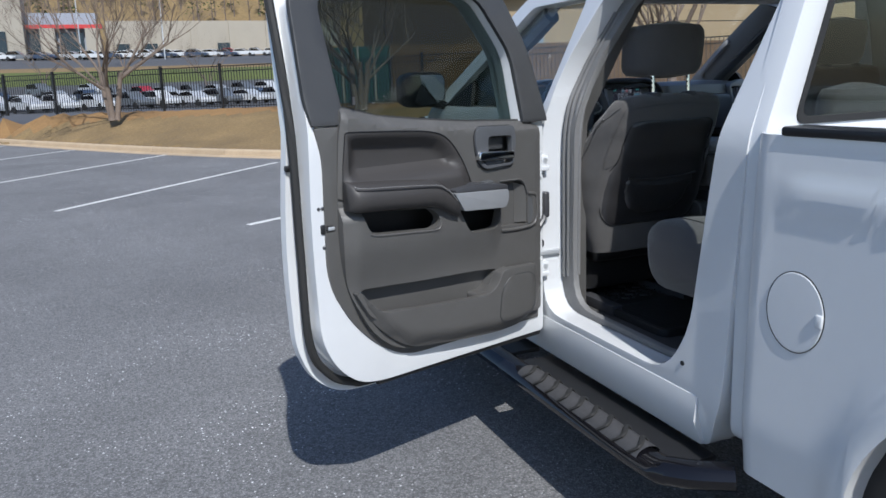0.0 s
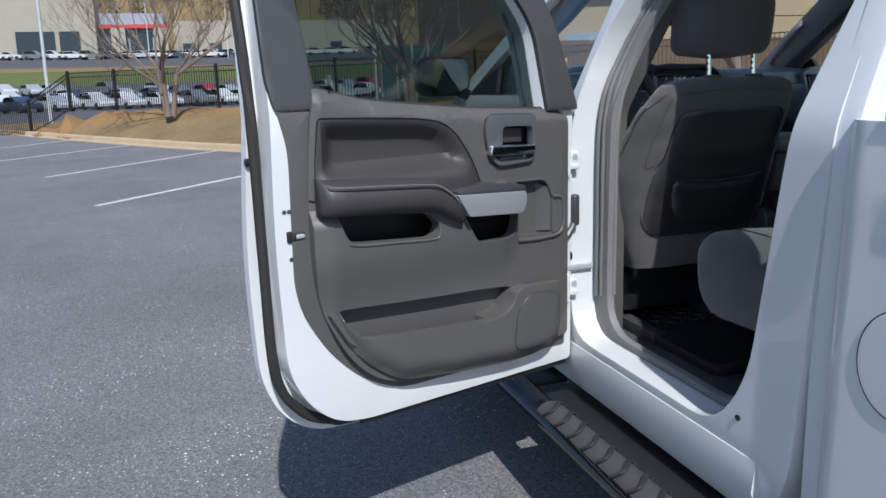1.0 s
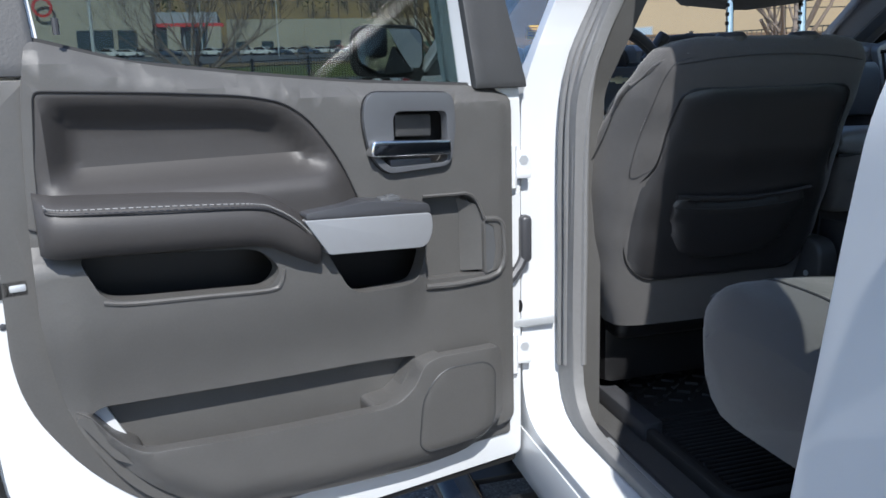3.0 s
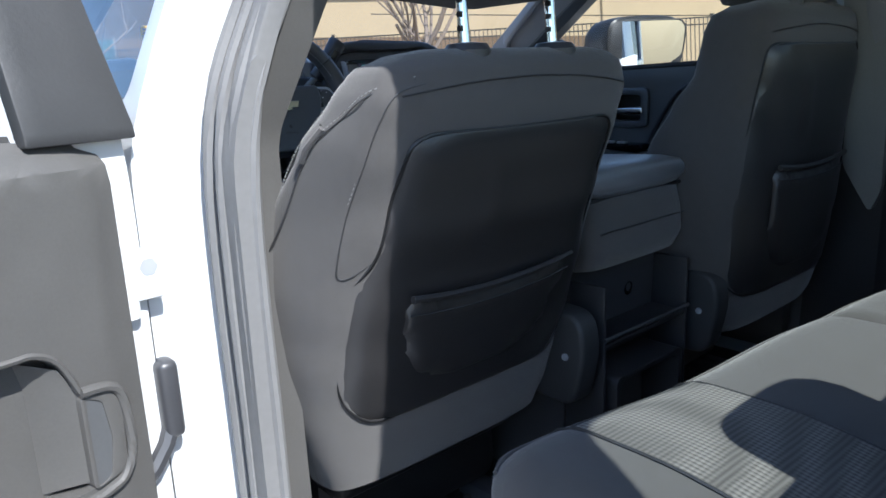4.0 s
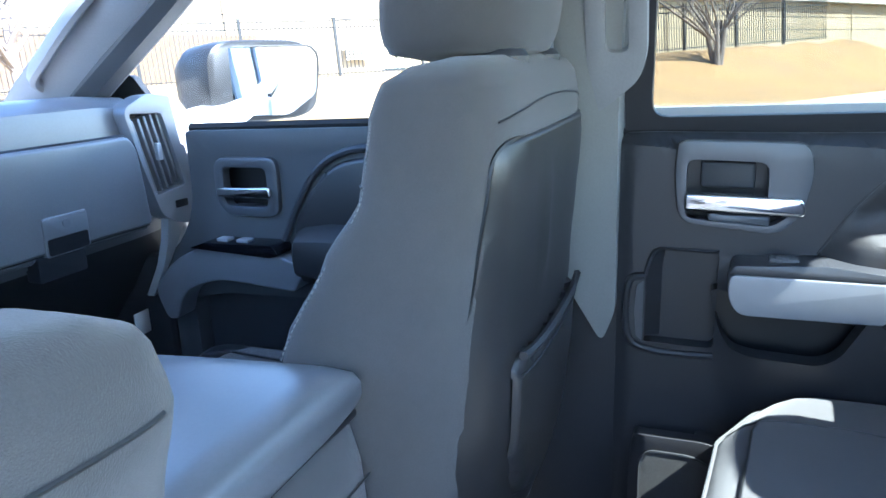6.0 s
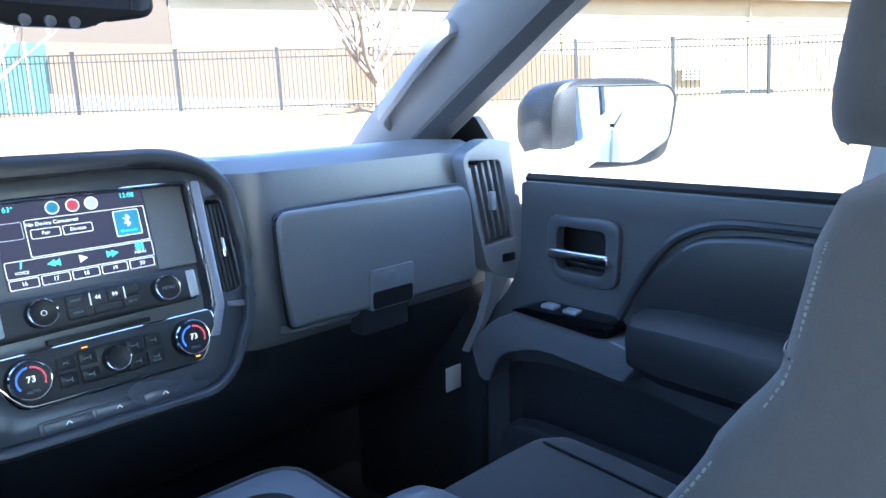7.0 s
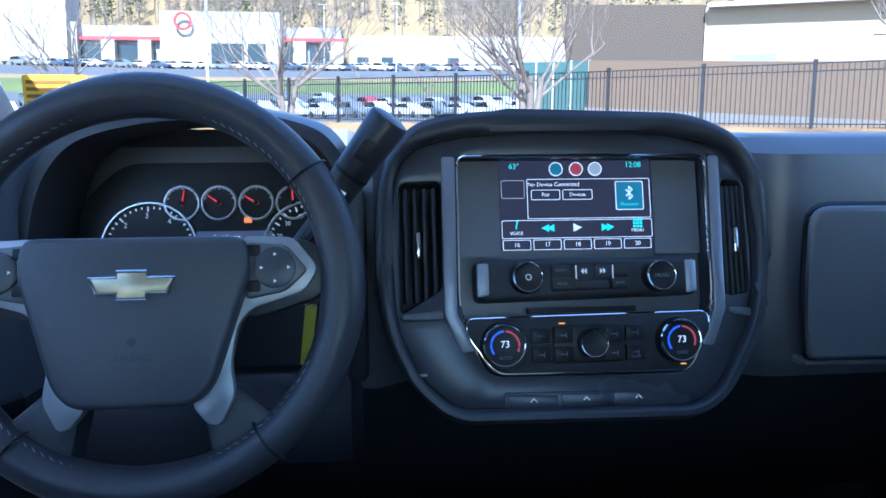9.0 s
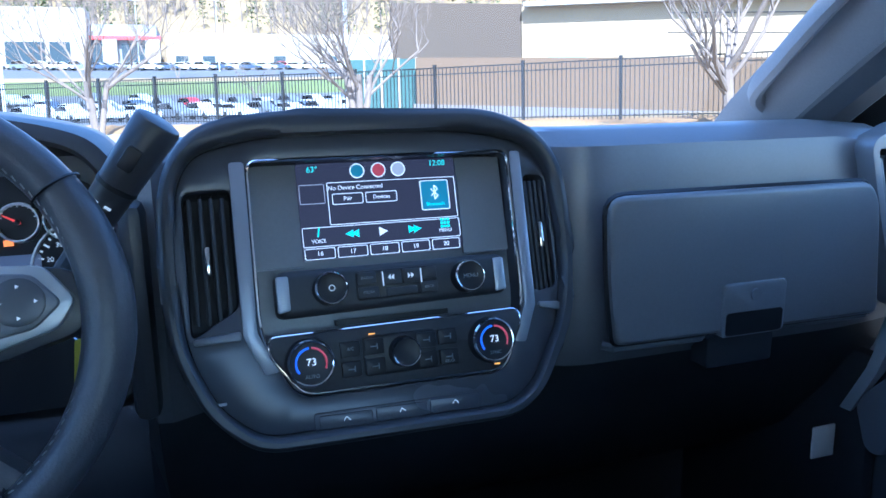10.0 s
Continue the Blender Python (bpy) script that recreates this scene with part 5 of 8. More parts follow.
def make_left_rear_door():
    m = door_frame((-0.9076, -0.6702, 0), (-0.96075, -0.27741, 0), (0.27741, -0.96075, 0))
    root = thing("rear_door", (-0.9076, -0.6702, 0.5), "white rear door standing wide open, grey trim inside", "car door", "rear doors")
    rear_trim(root, m)
    shell = [(0.03, 0.50), (0.02, 1.42), (0.06, 1.72), (0.18, 1.96), (1.00, 1.97), (1.11, 1.91), (1.148, 1.50), (1.178, 1.10), (1.172, 0.72), (1.12, 0.60), (1.03, 0.53), (0.92, 0.515)]
    sr = [0.02, 0.1, 0.1, 0.06, 0.08, 0.08, 0.2, 0.2, 0.1, 0.08, 0.06, 0.05]
    glass_hole = rounded([(0.175, 1.425), (0.72, 1.46), (0.978, 1.51), (1.005, 1.87), (0.94, 1.92), (0.30, 1.915), (0.175, 1.70)], [0.02, 0.2, 0.02, 0.05, 0.05, 0.06, 0.06])
    bow = lambda u, z: -max(0.0, z - 1.45) * 0.26 + 0.02 * math.sin(min(1.0, max(0.0, (z - 0.5) / 0.95)) * 3.14) * -1
    part("outer_skin", plate(rounded(shell, sr, 5), -0.15, -0.115, m, [glass_hole], 0.0, curve=lambda u, z: bow(u, z)), WHITE, root, "white painted door skin")
    inner = [(0.05, 0.545), (0.045, 1.42), (0.085, 1.71), (0.19, 1.945), (0.99, 1.955), (1.085, 1.89), (1.118, 1.50), (1.135, 1.10), (1.125, 0.76), (1.07, 0.65), (0.99, 0.58), (0.90, 0.56)]
    part("shut_face", plate(rounded(inner, sr, 5), -0.13, -0.03, m, [glass_hole, rounded([(0.14, 0.70), (0.14, 1.42), (0.98, 1.45), (0.99, 0.98), (0.92, 0.82), (0.74, 0.70)], 0.04)], 0.012, 3, curve=lambda u, z: -max(0.0, z - 1.45) * 0.26), WHITE, root, "white painted inner door edge")
    # dark frame round the window, leaning in with the glass
    lean = lambda u, z: -max(0.0, z - 1.45) * 0.26
    part("window_frame", plate(rounded([(0.175, 1.435), (0.175, 1.70), (0.30, 1.915), (0.94, 1.92), (1.005, 1.87), (0.985, 1.478), (1.106, 1.478), (1.118, 1.55), (1.10, 1.91), (1.0, 1.965), (0.18, 1.955), (0.075, 1.72), (0.040, 1.435)], [0.004, 0.06, 0.06, 0.05, 0.05, 0.004, 0.01, 0.05, 0.08, 0.08, 0.06, 0.1, 0.004]), -0.032, -0.012, m, (), 0.006, 2, lean, 0.05), FRAME, root, "charcoal window frame trim")
    part("glass", plate(rounded([(0.15, 1.40), (0.99, 1.48), (1.015, 1.88), (0.94, 1.93), (0.29, 1.925), (0.165, 1.70)], 0.03), -0.075, -0.071, m, curve=lean), TINT, root, "dark tinted glass")
    part("edge_trim", plate(rounded([(1.005, 1.474), (1.100, 1.474), (1.078, 1.376), (1.086, 1.138), (1.090, 1.007), (1.072, 0.923), (1.003, 0.796), (0.897, 0.689), (0.779, 0.626), (0.085, 0.610), (0.085, 0.68), (0.76, 0.68), (0.88, 0.72), (0.97, 0.82), (1.0, 0.93)], [0.004, 0.01, 0.06, 0.1, 0.08, 0.06, 0.08, 0.08, 0.08, 0.01, 0.01, 0.08, 0.08, 0.1, 0.1], 4), -0.034, -0.024, m, bevel=0.004), PLASTIC, root, "grey edge trim")
    # rubber seal round the edge
    sl = [(1.13, 1.93), (1.146, 1.50), (1.15, 1.10), (1.145, 0.76), (1.085, 0.63), (0.99, 0.568), (0.85, 0.548), (0.10, 0.535)]
    part("door_seal", tube(smoothed([m @ Vector((u, z, -0.085 + lean(u, z))) for u, z in sl], 8), 0.015, 8), RUBBER, root, "black rubber door seal")
    part("bottom_strip", tube([m @ Vector((u, z, -0.055)) for u, z in ((0.06, 0.535), (0.5, 0.548), (0.90, 0.555))], 0.018, 6), RUBBER, root)
    # latch, screws and drain plug on the shut face
    lat = part("latch", box((1.045, 1.130, -0.06), (1.100, 1.162, -0.024), 0.004, m=m), BLACK, root, "dark latch opening")
    part("latch_claw", box((1.05, 1.140, -0.03), (1.075, 1.152, -0.021), 0.003, m=m), SILVER, lat)
    for z, uu in ((1.215, 1.088), (1.215, 1.102), (1.085, 1.092)):
        part("screw", lathe([(0.006, -0.02), (0.006, 0.006), (0.003, 0.007)], 8, m @ Matrix.Translation((uu, z, -0.034))), CHARCOAL, root)
    part("drain_plug", lathe([(0.011, -0.02), (0.011, 0.004), (0.008, 0.006)], 14, m @ axes((1.158, 1.345, -0.118), (0, 1, 0), (0, 0, 1))), BLACK, root)
    part("lock_pin", tube([m @ Vector((0.955, 1.54, -0.01)), m @ Vector((0.955, 1.565, -0.01))], 0.005, 8), CHARCOAL, root)


make_left_rear_door()


def make_right_rear_door():
    m = door_frame((0.768, -0.838, 0), (0, -1, 0), (-1, 0, 0))
    root = thing("rear_door", (0.80, -0.84, 0.6), "closed rear door with chrome lever, grey trim darkened for shade", "car door", "rear doors")
    rows = ((0.6, 0.655), (1.14, 1.198), (1.21, 1.265), (1.28, 1.318), (1.43, 1.460), (1.55, 1.530))

    def rise(u, z):
        z = min(1.55, max(0.6, z - 0.06 * (u - 0.45)))
        for a, b in zip(rows, rows[1:]):
            if z <= b[0]:
                return a[1] + (b[1] - a[1]) * (z - a[0]) / (b[0] - a[0])

    # Same trim as the open door, coloured darker for its shade.
    rear_trim(root, m, lambda u: u - 0.035 if u > 0.25 else 0.128 + (u - 0.10) * 0.58, rise, deep=-0.052, skin=DARKSHADE)
    part("door_frame", plate(rounded([(0.122, 0.62), (0.122, 1.93), (0.84, 1.93), (0.78, 1.40), (0.75, 0.62)], 0.03), -0.09, -0.062, m, [rounded([(0.165, 1.50), (0.70, 1.51), (0.76, 1.87), (0.18, 1.90)], 0.03)], curve=lambda u, z: 0.36 * max(0, z - 1.42), grid=0.06), DARKSHADE, root)


make_right_rear_door()


def make_front_right_door():
    """Trim of the closed front passenger door; u runs back from the hinge."""
    m = door_frame((0.79, 0.30, 0), (0, -1, 0), (-1, 0, 0))
    root = thing("front_door", (0.82, 0.30, 0.6), "closed front door with charcoal trim, armrest and chrome lever", "car door")
    hand = rounded([(0.405, 1.42), (0.565, 1.425), (0.562, 1.305), (0.535, 1.295), (0.43, 1.295), (0.405, 1.33)], [0.03, 0.03, 0.02, 0.02, 0.04, 0.04])
    pock = rounded([(0.305, 1.095), (0.31, 0.90), (0.36, 0.80), (0.95, 0.80), (0.97, 1.06), (0.80, 1.10), (0.62, 1.12), (0.40, 1.115)], 0.03)
    outer = rounded([(0.06, 0.66), (0.06, 1.12), (0.27, 1.20), (0.335, 1.30), (0.335, 1.475), (1.08, 1.49), (1.09, 0.66)], [0.03, 0.03, 0.06, 0.06, 0.01, 0.03, 0.03])
    part("trim_panel", plate(outer, -0.05, 0.0, m, [hand, pock], 0.01), DARKTRIM, root, "charcoal moulded trim panel")
    part("backing", plate(outer, -0.07, -0.052, m), BLACK, root)
    pad = rounded([(0.585, 1.255), (0.60, 1.30), (0.655, 1.375), (0.70, 1.415), (0.79, 1.43), (1.06, 1.43), (1.06, 1.25), (0.80, 1.235)], 0.03)
    part("upper_insert", plate(pad, 0.0, 0.012, m, bevel=0.011, steps=3), VINYL, root)
    part("insert_rim", tube(smoothed([m @ Vector((u, z, 0.004)) for u, z in ((0.565, 1.245), (0.60, 1.315), (0.65, 1.392), (0.71, 1.432), (0.80, 1.446), (1.06, 1.447))], 6), 0.008, 8), CHARCOAL, root)
    arm = rounded([(0.245, 1.13), (0.30, 1.195), (0.385, 1.235), (0.58, 1.225), (0.645, 1.205), (0.61, 1.150), (0.42, 1.165), (0.325, 1.13), (0.30, 1.06), (0.27, 1.06)], [0.02, 0.05, 0.03, 0.03, 0.01, 0.01, 0.04, 0.05, 0.02, 0.02], 5)
    part("silver_trim", plate(arm, 0.0, 0.055, m, bevel=0.01, steps=3), DARK, root, "satin charcoal trim")
    sw = part("switch_plate", plate(rounded([(0.36, 1.232), (0.40, 1.246), (0.57, 1.248), (0.585, 1.228), (0.56, 1.222)], 0.008), 0.0, 0.062, m, bevel=0.006), GLOSS, root)
    for u in (0.42, 0.47):
        part("switch", box((u, 1.245, 0.02), (u + 0.03, 1.253, 0.045), 0.003, m=m), SILVER, sw)
    rings = []
    for u, k in ((0.60, 0.5), (0.62, 0.85), (0.68, 1.0), (0.85, 1.03), (1.03, 1.0), (1.05, 0.6)):
        rings.append([m @ Vector((u, 1.225 + (z - 1.225) * k, w * k)) for w, z in ((0, 1.165), (0.05, 1.165), (0.075, 1.19), (0.08, 1.225), (0.07, 1.265), (0.045, 1.285), (0, 1.29))])
    part("armrest", loft(rings), VINYL, root, "stitched vinyl armrest")
    bez = part("handle_bezel", plate(hand, -0.012, 0.012, m, [rounded([(0.43, 1.40), (0.535, 1.40), (0.535, 1.318), (0.43, 1.318)], 0.015)], 0.006), HANDLE, root, "satin grey handle surround")
    part("handle_cup", plate(hand, -0.045, -0.04, m), BLACK, bez)
    part("release_lever", plate(rounded([(0.415, 1.337), (0.415, 1.358), (0.548, 1.362), (0.552, 1.337)], 0.008), 0.0, 0.022, m, bevel=0.007, steps=3), CHROME, bez, "chrome release lever")
    part("lock_slider", plate(rounded([(0.44, 1.30), (0.44, 1.318), (0.53, 1.318), (0.53, 1.30)], 0.005), -0.02, 0.006, m, bevel=0.004), SILVER, bez)
    part("pocket_back", plate(pock, -0.05, -0.046, m), CHARCOAL, root)
    part("door_bin", plate(rounded([(0.33, 0.70), (0.33, 0.98), (0.40, 1.0), (1.05, 1.0), (1.05, 0.70)], 0.04), 0.02, 0.06, m, bevel=0.012), CHARCOAL, root)
    part("window_strip", tube([m @ Vector((u, z, -0.03)) for u, z in ((0.33, 1.478), (0.6, 1.485), (1.1, 1.497))], 0.012, 6), RUBBER, root)


make_front_right_door()
# ================= seats =================
def seat_ring(cx, z, hw, yb, yf, bolster, p=4.2, n=60):
    """One level of a seat back: flat behind, wider towards the front, bolsters standing forward at both sides."""
    out = []
    cy, hy = (yb + yf) / 2, (yf - yb) / 2
    for x, y in squircle(0, 0, hw, hy, p, n):
        s = abs(x) / hw
        x *= 1 + FLARE * bolster * (y + hy) / hy
        if y > 0:
            y += bolster * (s ** 3 - 0.55) * min(1.0, y / (0.6 * hy))
        out.append((cx + x, cy + y, z))
    return out


FLARE = 2.4
BACK = [  # z, half width at the rear, rear y, front y, bolster
    (0.86, 0.235, -0.712, -0.60, 0.01), (0.93, 0.255, -0.735, -0.60, 0.02), (1.00, 0.268, -0.755, -0.575, 0.03), (1.10, 0.272, -0.784, -0.585, 0.05), (1.20, 0.266, -0.815, -0.620, 0.06),
    (1.32, 0.252, -0.858, -0.668, 0.055), (1.42, 0.250, -0.893, -0.728, 0.04), (1.48, 0.248, -0.910, -0.765, 0.015), (1.515, 0.238, -0.908, -0.785, 0.005), (1.533, 0.206, -0.897, -0.815, 0.0), (1.540, 0.16, -0.88, -0.845, 0.0)]


UPRIGHT = [
    (0.895, 0.240, -0.845, -0.62, 0.01), (0.93, 0.256, -0.862, -0.60, 0.02), (1.00, 0.270, -0.875, -0.585, 0.03), (1.10, 0.280, -0.885, -0.585, 0.05), (1.20, 0.280, -0.892, -0.62, 0.06),
    (1.30, 0.272, -0.898, -0.662, 0.05), (1.37, 0.267, -0.905, -0.705, 0.035), (1.425, 0.266, -0.910, -0.745, 0.018), (1.49, 0.262, -0.914, -0.752, 0.010), (1.518, 0.252, -0.910, -0.760, 0.005), (1.532, 0.228, -0.900, -0.785, 0.0), (1.540, 0.18, -0.88, -0.83, 0.0)]


def make_front_seat(cx, sx, label, top, ptop, notch, gap, table):
    """sx: -1 for the driver's side, +1 for the passenger's; top, ptop and notch: heights of the back, of its panel and of the panel's shoulder."""
    lift = lambda z: z if z < 1.22 else 1.22 + (z - 1.22) * (top - 1.22) / 0.32
    drop = lambda z: z if z < 1.22 else 1.22 + (z - 1.22) * 0.32 / (top - 1.22)
    root = thing("front_seat", (cx, -0.55, 0.60), label, "car seat", "front seats")
    rings = []
    steps = 40
    for i in range(steps + 1):
        z = table[0][0] + (1.540 - table[0][0]) * (1 - (1 - i / steps) ** 1.5)
        rings.append(seat_ring(cx, lift(z), *lerp_table(table, z)))
    back = part("backrest", loft(rings), CLOTH, root, "charcoal cloth backrest", smooth=60)
    m = axes((cx, -0.9, 0), (1, 0, 0), (0, 0, 1))

    def rear_at(x, z, l=0.0):
        """A point on the rear face, l outside it."""
        hw, yb, yf, bo = lerp_table(table, drop(z))
        k = (1 - min(0.992, abs(x) / hw) ** 4.2) ** (1 / 4.2)
        return Vector((cx + x, (yb + yf) / 2 - (yf - yb) / 2 * k - l, z))

    def skin(poly, proud, thick, material=VINYL, name="rear_panel", lab="", dent=None):
        """A sheet that follows the rear face, its rim lying close."""
        rim_of = lambda x, z: min(math.hypot(x - a, z - b) for a, b in poly)
        return part(name, plate(poly, -thick, 0.0, m, (), 0.004, 2, lambda x, z: -0.9 - rear_at(x, z).y + proud * ease(rim_of(x, z) / 0.02) + (dent(x, z) if dent else 0.0), 0.02), material, back, lab, smooth=60)

    wide = 0.0 if sx < 0 else 0.028
    side = [(0.205, 0.985), (0.248, 1.03), (0.259, 1.10), (0.259, notch - 0.06), (0.252, notch - 0.012), (0.222, notch + 0.03), (0.213, ptop - 0.06), (0.205, ptop - 0.012), (0.18, ptop)]
    side = [(x + wide * (1 if z > notch else 0.45), z) for x, z in side]
    radii = [0.05, 0.03, 0.05, 0.03, 0.015, 0.03, 0.05, 0.02, 0.02]
    panel = rounded([*side, *[(-x, z) for x, z in reversed(side)]], [*radii, *reversed(radii)], 4)
    crease = lambda x, z: 0.006 * math.exp(-((x + 0.045 + 0.12 * (z - 1.3)) / 0.020) ** 2) * ease((z - notch) / 0.06) * ease((ptop - 0.03 - z) / 0.05)
    skin(panel, 0.008, 0.02, lab="dark vinyl rear panel", dent=crease)
    hem = notch - 0.035
    pocket = rounded([(-0.125, 1.035), (-0.165, 1.09), (-0.172, hem), (-0.06, hem - 0.012), (0.06, hem - 0.012), (0.172, hem + 0.004), (0.165, 1.09), (0.125, 1.035)], [0.04, 0.05, 0.006, 0.1, 0.1, 0.006, 0.05, 0.04], 4)
    skin(pocket, 0.020, 0.010, name="map_pocket", lab="stretch map pocket")
    band = [(x, hem - 0.010 + 0.06 * (abs(x) / 0.172) ** 2 * 0.2) for x in (-0.172, -0.12, -0.06, 0.0, 0.06, 0.12, 0.172)]
    part("pocket_hem", tube(smoothed([rear_at(x, z, 0.022) for x, z in band], 6), 0.006, 6), VINYL, back)
    part("hem_stitch", tube(smoothed([rear_at(x, z - 0.026, 0.0215) for x, z in band], 6), 0.0016, 5), FRAME, back)
    part("panel_seam", tube([rear_at(x, z, 0.002) for x, z in panel], 0.0026, 5, closed=True), BLACK, back)
    over = lift(1.500)
    part("top_seam", tube([rear_at(-0.222 + 0.444 * i / 40, over - 0.35 * (-0.22 + 0.44 * i / 40) ** 2, 0.0004) for i in range(41)], 0.0014, 5), FRAME, back)

    # stitched seams: the air-bag flap on the outer flank, the bolster seams in front
    def side_at(f, z, l=0.001, s=-1):
        hw, yb, yf, bo = lerp_table(table, z)
        u = 2 * f - 1
        w = hw * (1 - abs(u) ** 4.2) ** (1 / 4.2) * (1 + FLARE * bo * (u + 1))
        return Vector((cx + s * (w + l), (yb + yf) / 2 + u * (yf - yb) / 2, lift(z)))

    def front_at(x, z, l=0.001):
        hw, yb, yf, bo = lerp_table(table, z)
        s, hy = abs(x), (yf - yb) / 2
        y = hy * (1 - s ** 4.2) ** (1 / 4.2)
        return Vector((cx + x * hw * (1 + FLARE * bo * (y + hy) / hy), (yb + yf) / 2 + y + bo * (s ** 3 - 0.55) * min(1.0, y / (0.6 * hy)) + l, lift(z)))

    def stitched(line, off):
        part("side_seam", tube(line, 0.0010, 5), FRAME, back)
        part("stitching", merge(*[tube([a + off, a + (b - a) * 0.6 + off], 0.0006, 4) for a, b in zip(line, line[1:])]), STITCH, back, "pale stitching")

    if sx < 0:
        stitched(smoothed([side_at(f, z) for f, z in ((0.05, 1.497), (0.12, 1.485), (0.17, 1.447), (0.20, 1.394), (0.22, 1.328), (0.215, 1.270), (0.18, 1.238), (0.12, 1.240), (0.05, 1.275))], 10), Vector((-0.001, 0.004, 0)))
        stitched(smoothed([side_at(f, z) for f, z in ((0.07, 1.502), (0.30, 1.485), (0.52, 1.455), (0.70, 1.425), (0.86, 1.41))], 9), Vector((-0.001, 0, 0.004)))
        part("side_seam", tube(smoothed([side_at(f, z) for f, z in ((0.72, 1.45), (0.74, 1.40), (0.70, 1.33), (0.78, 1.22), (0.84, 1.10))], 8), 0.0014, 5), FRAME, back)
        part("flap_tab", tube([side_at(0.66, 1.445, 0.002), side_at(0.72, 1.418, 0.004), side_at(0.75, 1.40, 0.002)], 0.005, 8), CLOTH, back)
    line = smoothed([front_at(-0.965, z) for z in (1.03, 1.10, 1.17, 1.24, 1.30, 1.36, 1.42, 1.47, 1.50)], 12)
    part("stitching", merge(*[tube([a, a + (b - a) * 0.6], 0.0012, 4) for a, b in zip(line, line[1:])]), STITCH, back, "pale stitching")
    part("bolster_seam", tube([p + Vector((0.004, 0.0, 0)) for p in line], 0.0013, 5), FRAME, back)
    for x in (-0.62, 0.62):
        part("bolster_seam", tube(smoothed([front_at(x, z) for z in (1.02, 1.12, 1.22, 1.32, 1.42, 1.49)], 8), 0.0013, 5), FRAME, back)
    part("cross_seam", tube([front_at(-0.96 + 1.92 * i / 40, 1.435, 0.0008) for i in range(41)], 0.0013, 5), FRAME, back)
    # lower cover of the back frame, and the pivot covers
    part("lower_shell", box((cx - 0.215, -0.66, 0.80), (cx + 0.215, -0.56, 0.90), 0.03, 3), BLACK, root, "black lower back cover")
    for s in (-sx,):
        m2 = axes((cx + s * 0.268, -0.735 if sx < 0 else -0.782, 0.965), (0, -1, 0), (0, 0, 1))
        poly = rounded([(-0.06, -0.10), (0.05, -0.10), (0.075, 0.02), (0.06, 0.085), (-0.03, 0.09), (-0.07, 0.02)], 0.035)
        pc = part("pivot_cover", plate(poly, -0.02, 0.028, m2, bevel=0.01, steps=3), FRAME, root, "dark plastic pivot cover")
        part("screw", lathe([(0.007, 0.02), (0.007, 0.032), (0.003, 0.033)], 8, m2 @ Matrix.Translation((0.03, 0.0, 0))), SILVER, pc)
    # cushion and base
    rings = []
    for y, hw, lo, hi in ((-0.70, 0.20, 0.88, 1.0), (-0.66, 0.245, 0.84, 1.03), (-0.55, 0.26, 0.83, 1.04), (-0.35, 0.262, 0.83, 1.055), (-0.24, 0.255, 0.84, 1.06), (-0.20, 0.235, 0.87, 1.045), (-0.185, 0.19, 0.90, 1.02)):
        ring = []
        for x, z in squircle(0, 0, hw, (hi - lo) / 2, 4.0, 36):
            z += 0.018 * (abs(x) / hw) ** 4 * (1 if z > 0 else 0)
            ring.append((cx + x, y, (lo + hi) / 2 + z))
        rings.append(ring)
    part("cushion", loft(rings), CLOTH, root, "charcoal cloth cushion")
    part("cushion_seam", tube(smoothed([(cx - 0.16, -0.66, 1.036), (cx - 0.165, -0.45, 1.050), (cx - 0.16, -0.24, 1.063)], 6), 0.0025, 5), BLACK, root)
    part("cushion_seam", tube(smoothed([(cx + 0.16, -0.66, 1.036), (cx + 0.165, -0.45, 1.050), (cx + 0.16, -0.24, 1.063)], 6), 0.0025, 5), BLACK, root)
    part("seat_base", box((cx - 0.22, -0.60, 0.66), (cx + 0.22, -0.24, 0.86), 0.03), BLACK, root)
    for s in (-1, 1):
        part("seat_rail", box((cx + s * 0.19 - 0.025, -0.80, 0.60), (cx + s * 0.19 + 0.025, -0.20, 0.645), 0.004), CHARCOAL, root)
    # head restraint on two steel posts
    rings = []
    for i in range(17):
        a = -1 + 2 * i / 16
        k = (1 - abs(a) ** 4.5) ** (1 / 4.5) if abs(a) < 1 else 0.0
        z = top + gap + 0.108 * a
        k = max(k, 0.12)
        rings.append([(cx + x * k, -0.826 - 0.012 * a + y * (0.35 + 0.65 * k) + 0.018 * (x / 0.16) ** 2, z) for x, y in squircle(0, 0, 0.170, 0.090, 3.2, 36)])
    hr = part("headrest", loft(rings), CLOTH, root, "charcoal cloth head restraint")
    for x in (-0.112, 0.112):
        line = []
        for i in range(28):
            a = -0.90 + 1.80 * i / 27
            k = max((1 - abs(a) ** 4.5) ** (1 / 4.5), 0.12)
            u = min(0.98, abs(x) / (0.170 * k))
            line.append(Vector((cx + x, -0.826 - 0.012 * a + 0.090 * (1 - u ** 3.2) ** (1 / 3.2) * (0.35 + 0.65 * k) + 0.018 * (x / 0.16) ** 2, top + gap + 0.108 * a)))
        part("headrest_seam", tube(line, 0.0014, 5), FRAME, hr)
        part("stitching", merge(*[tube([p + Vector((0.005, 0.001, 0)), p + (q - p) * 0.6 + Vector((0.005, 0.001, 0))], 0.0009, 4) for p, q in zip(line, line[1:])]), STITCH, hr, "pale stitching")
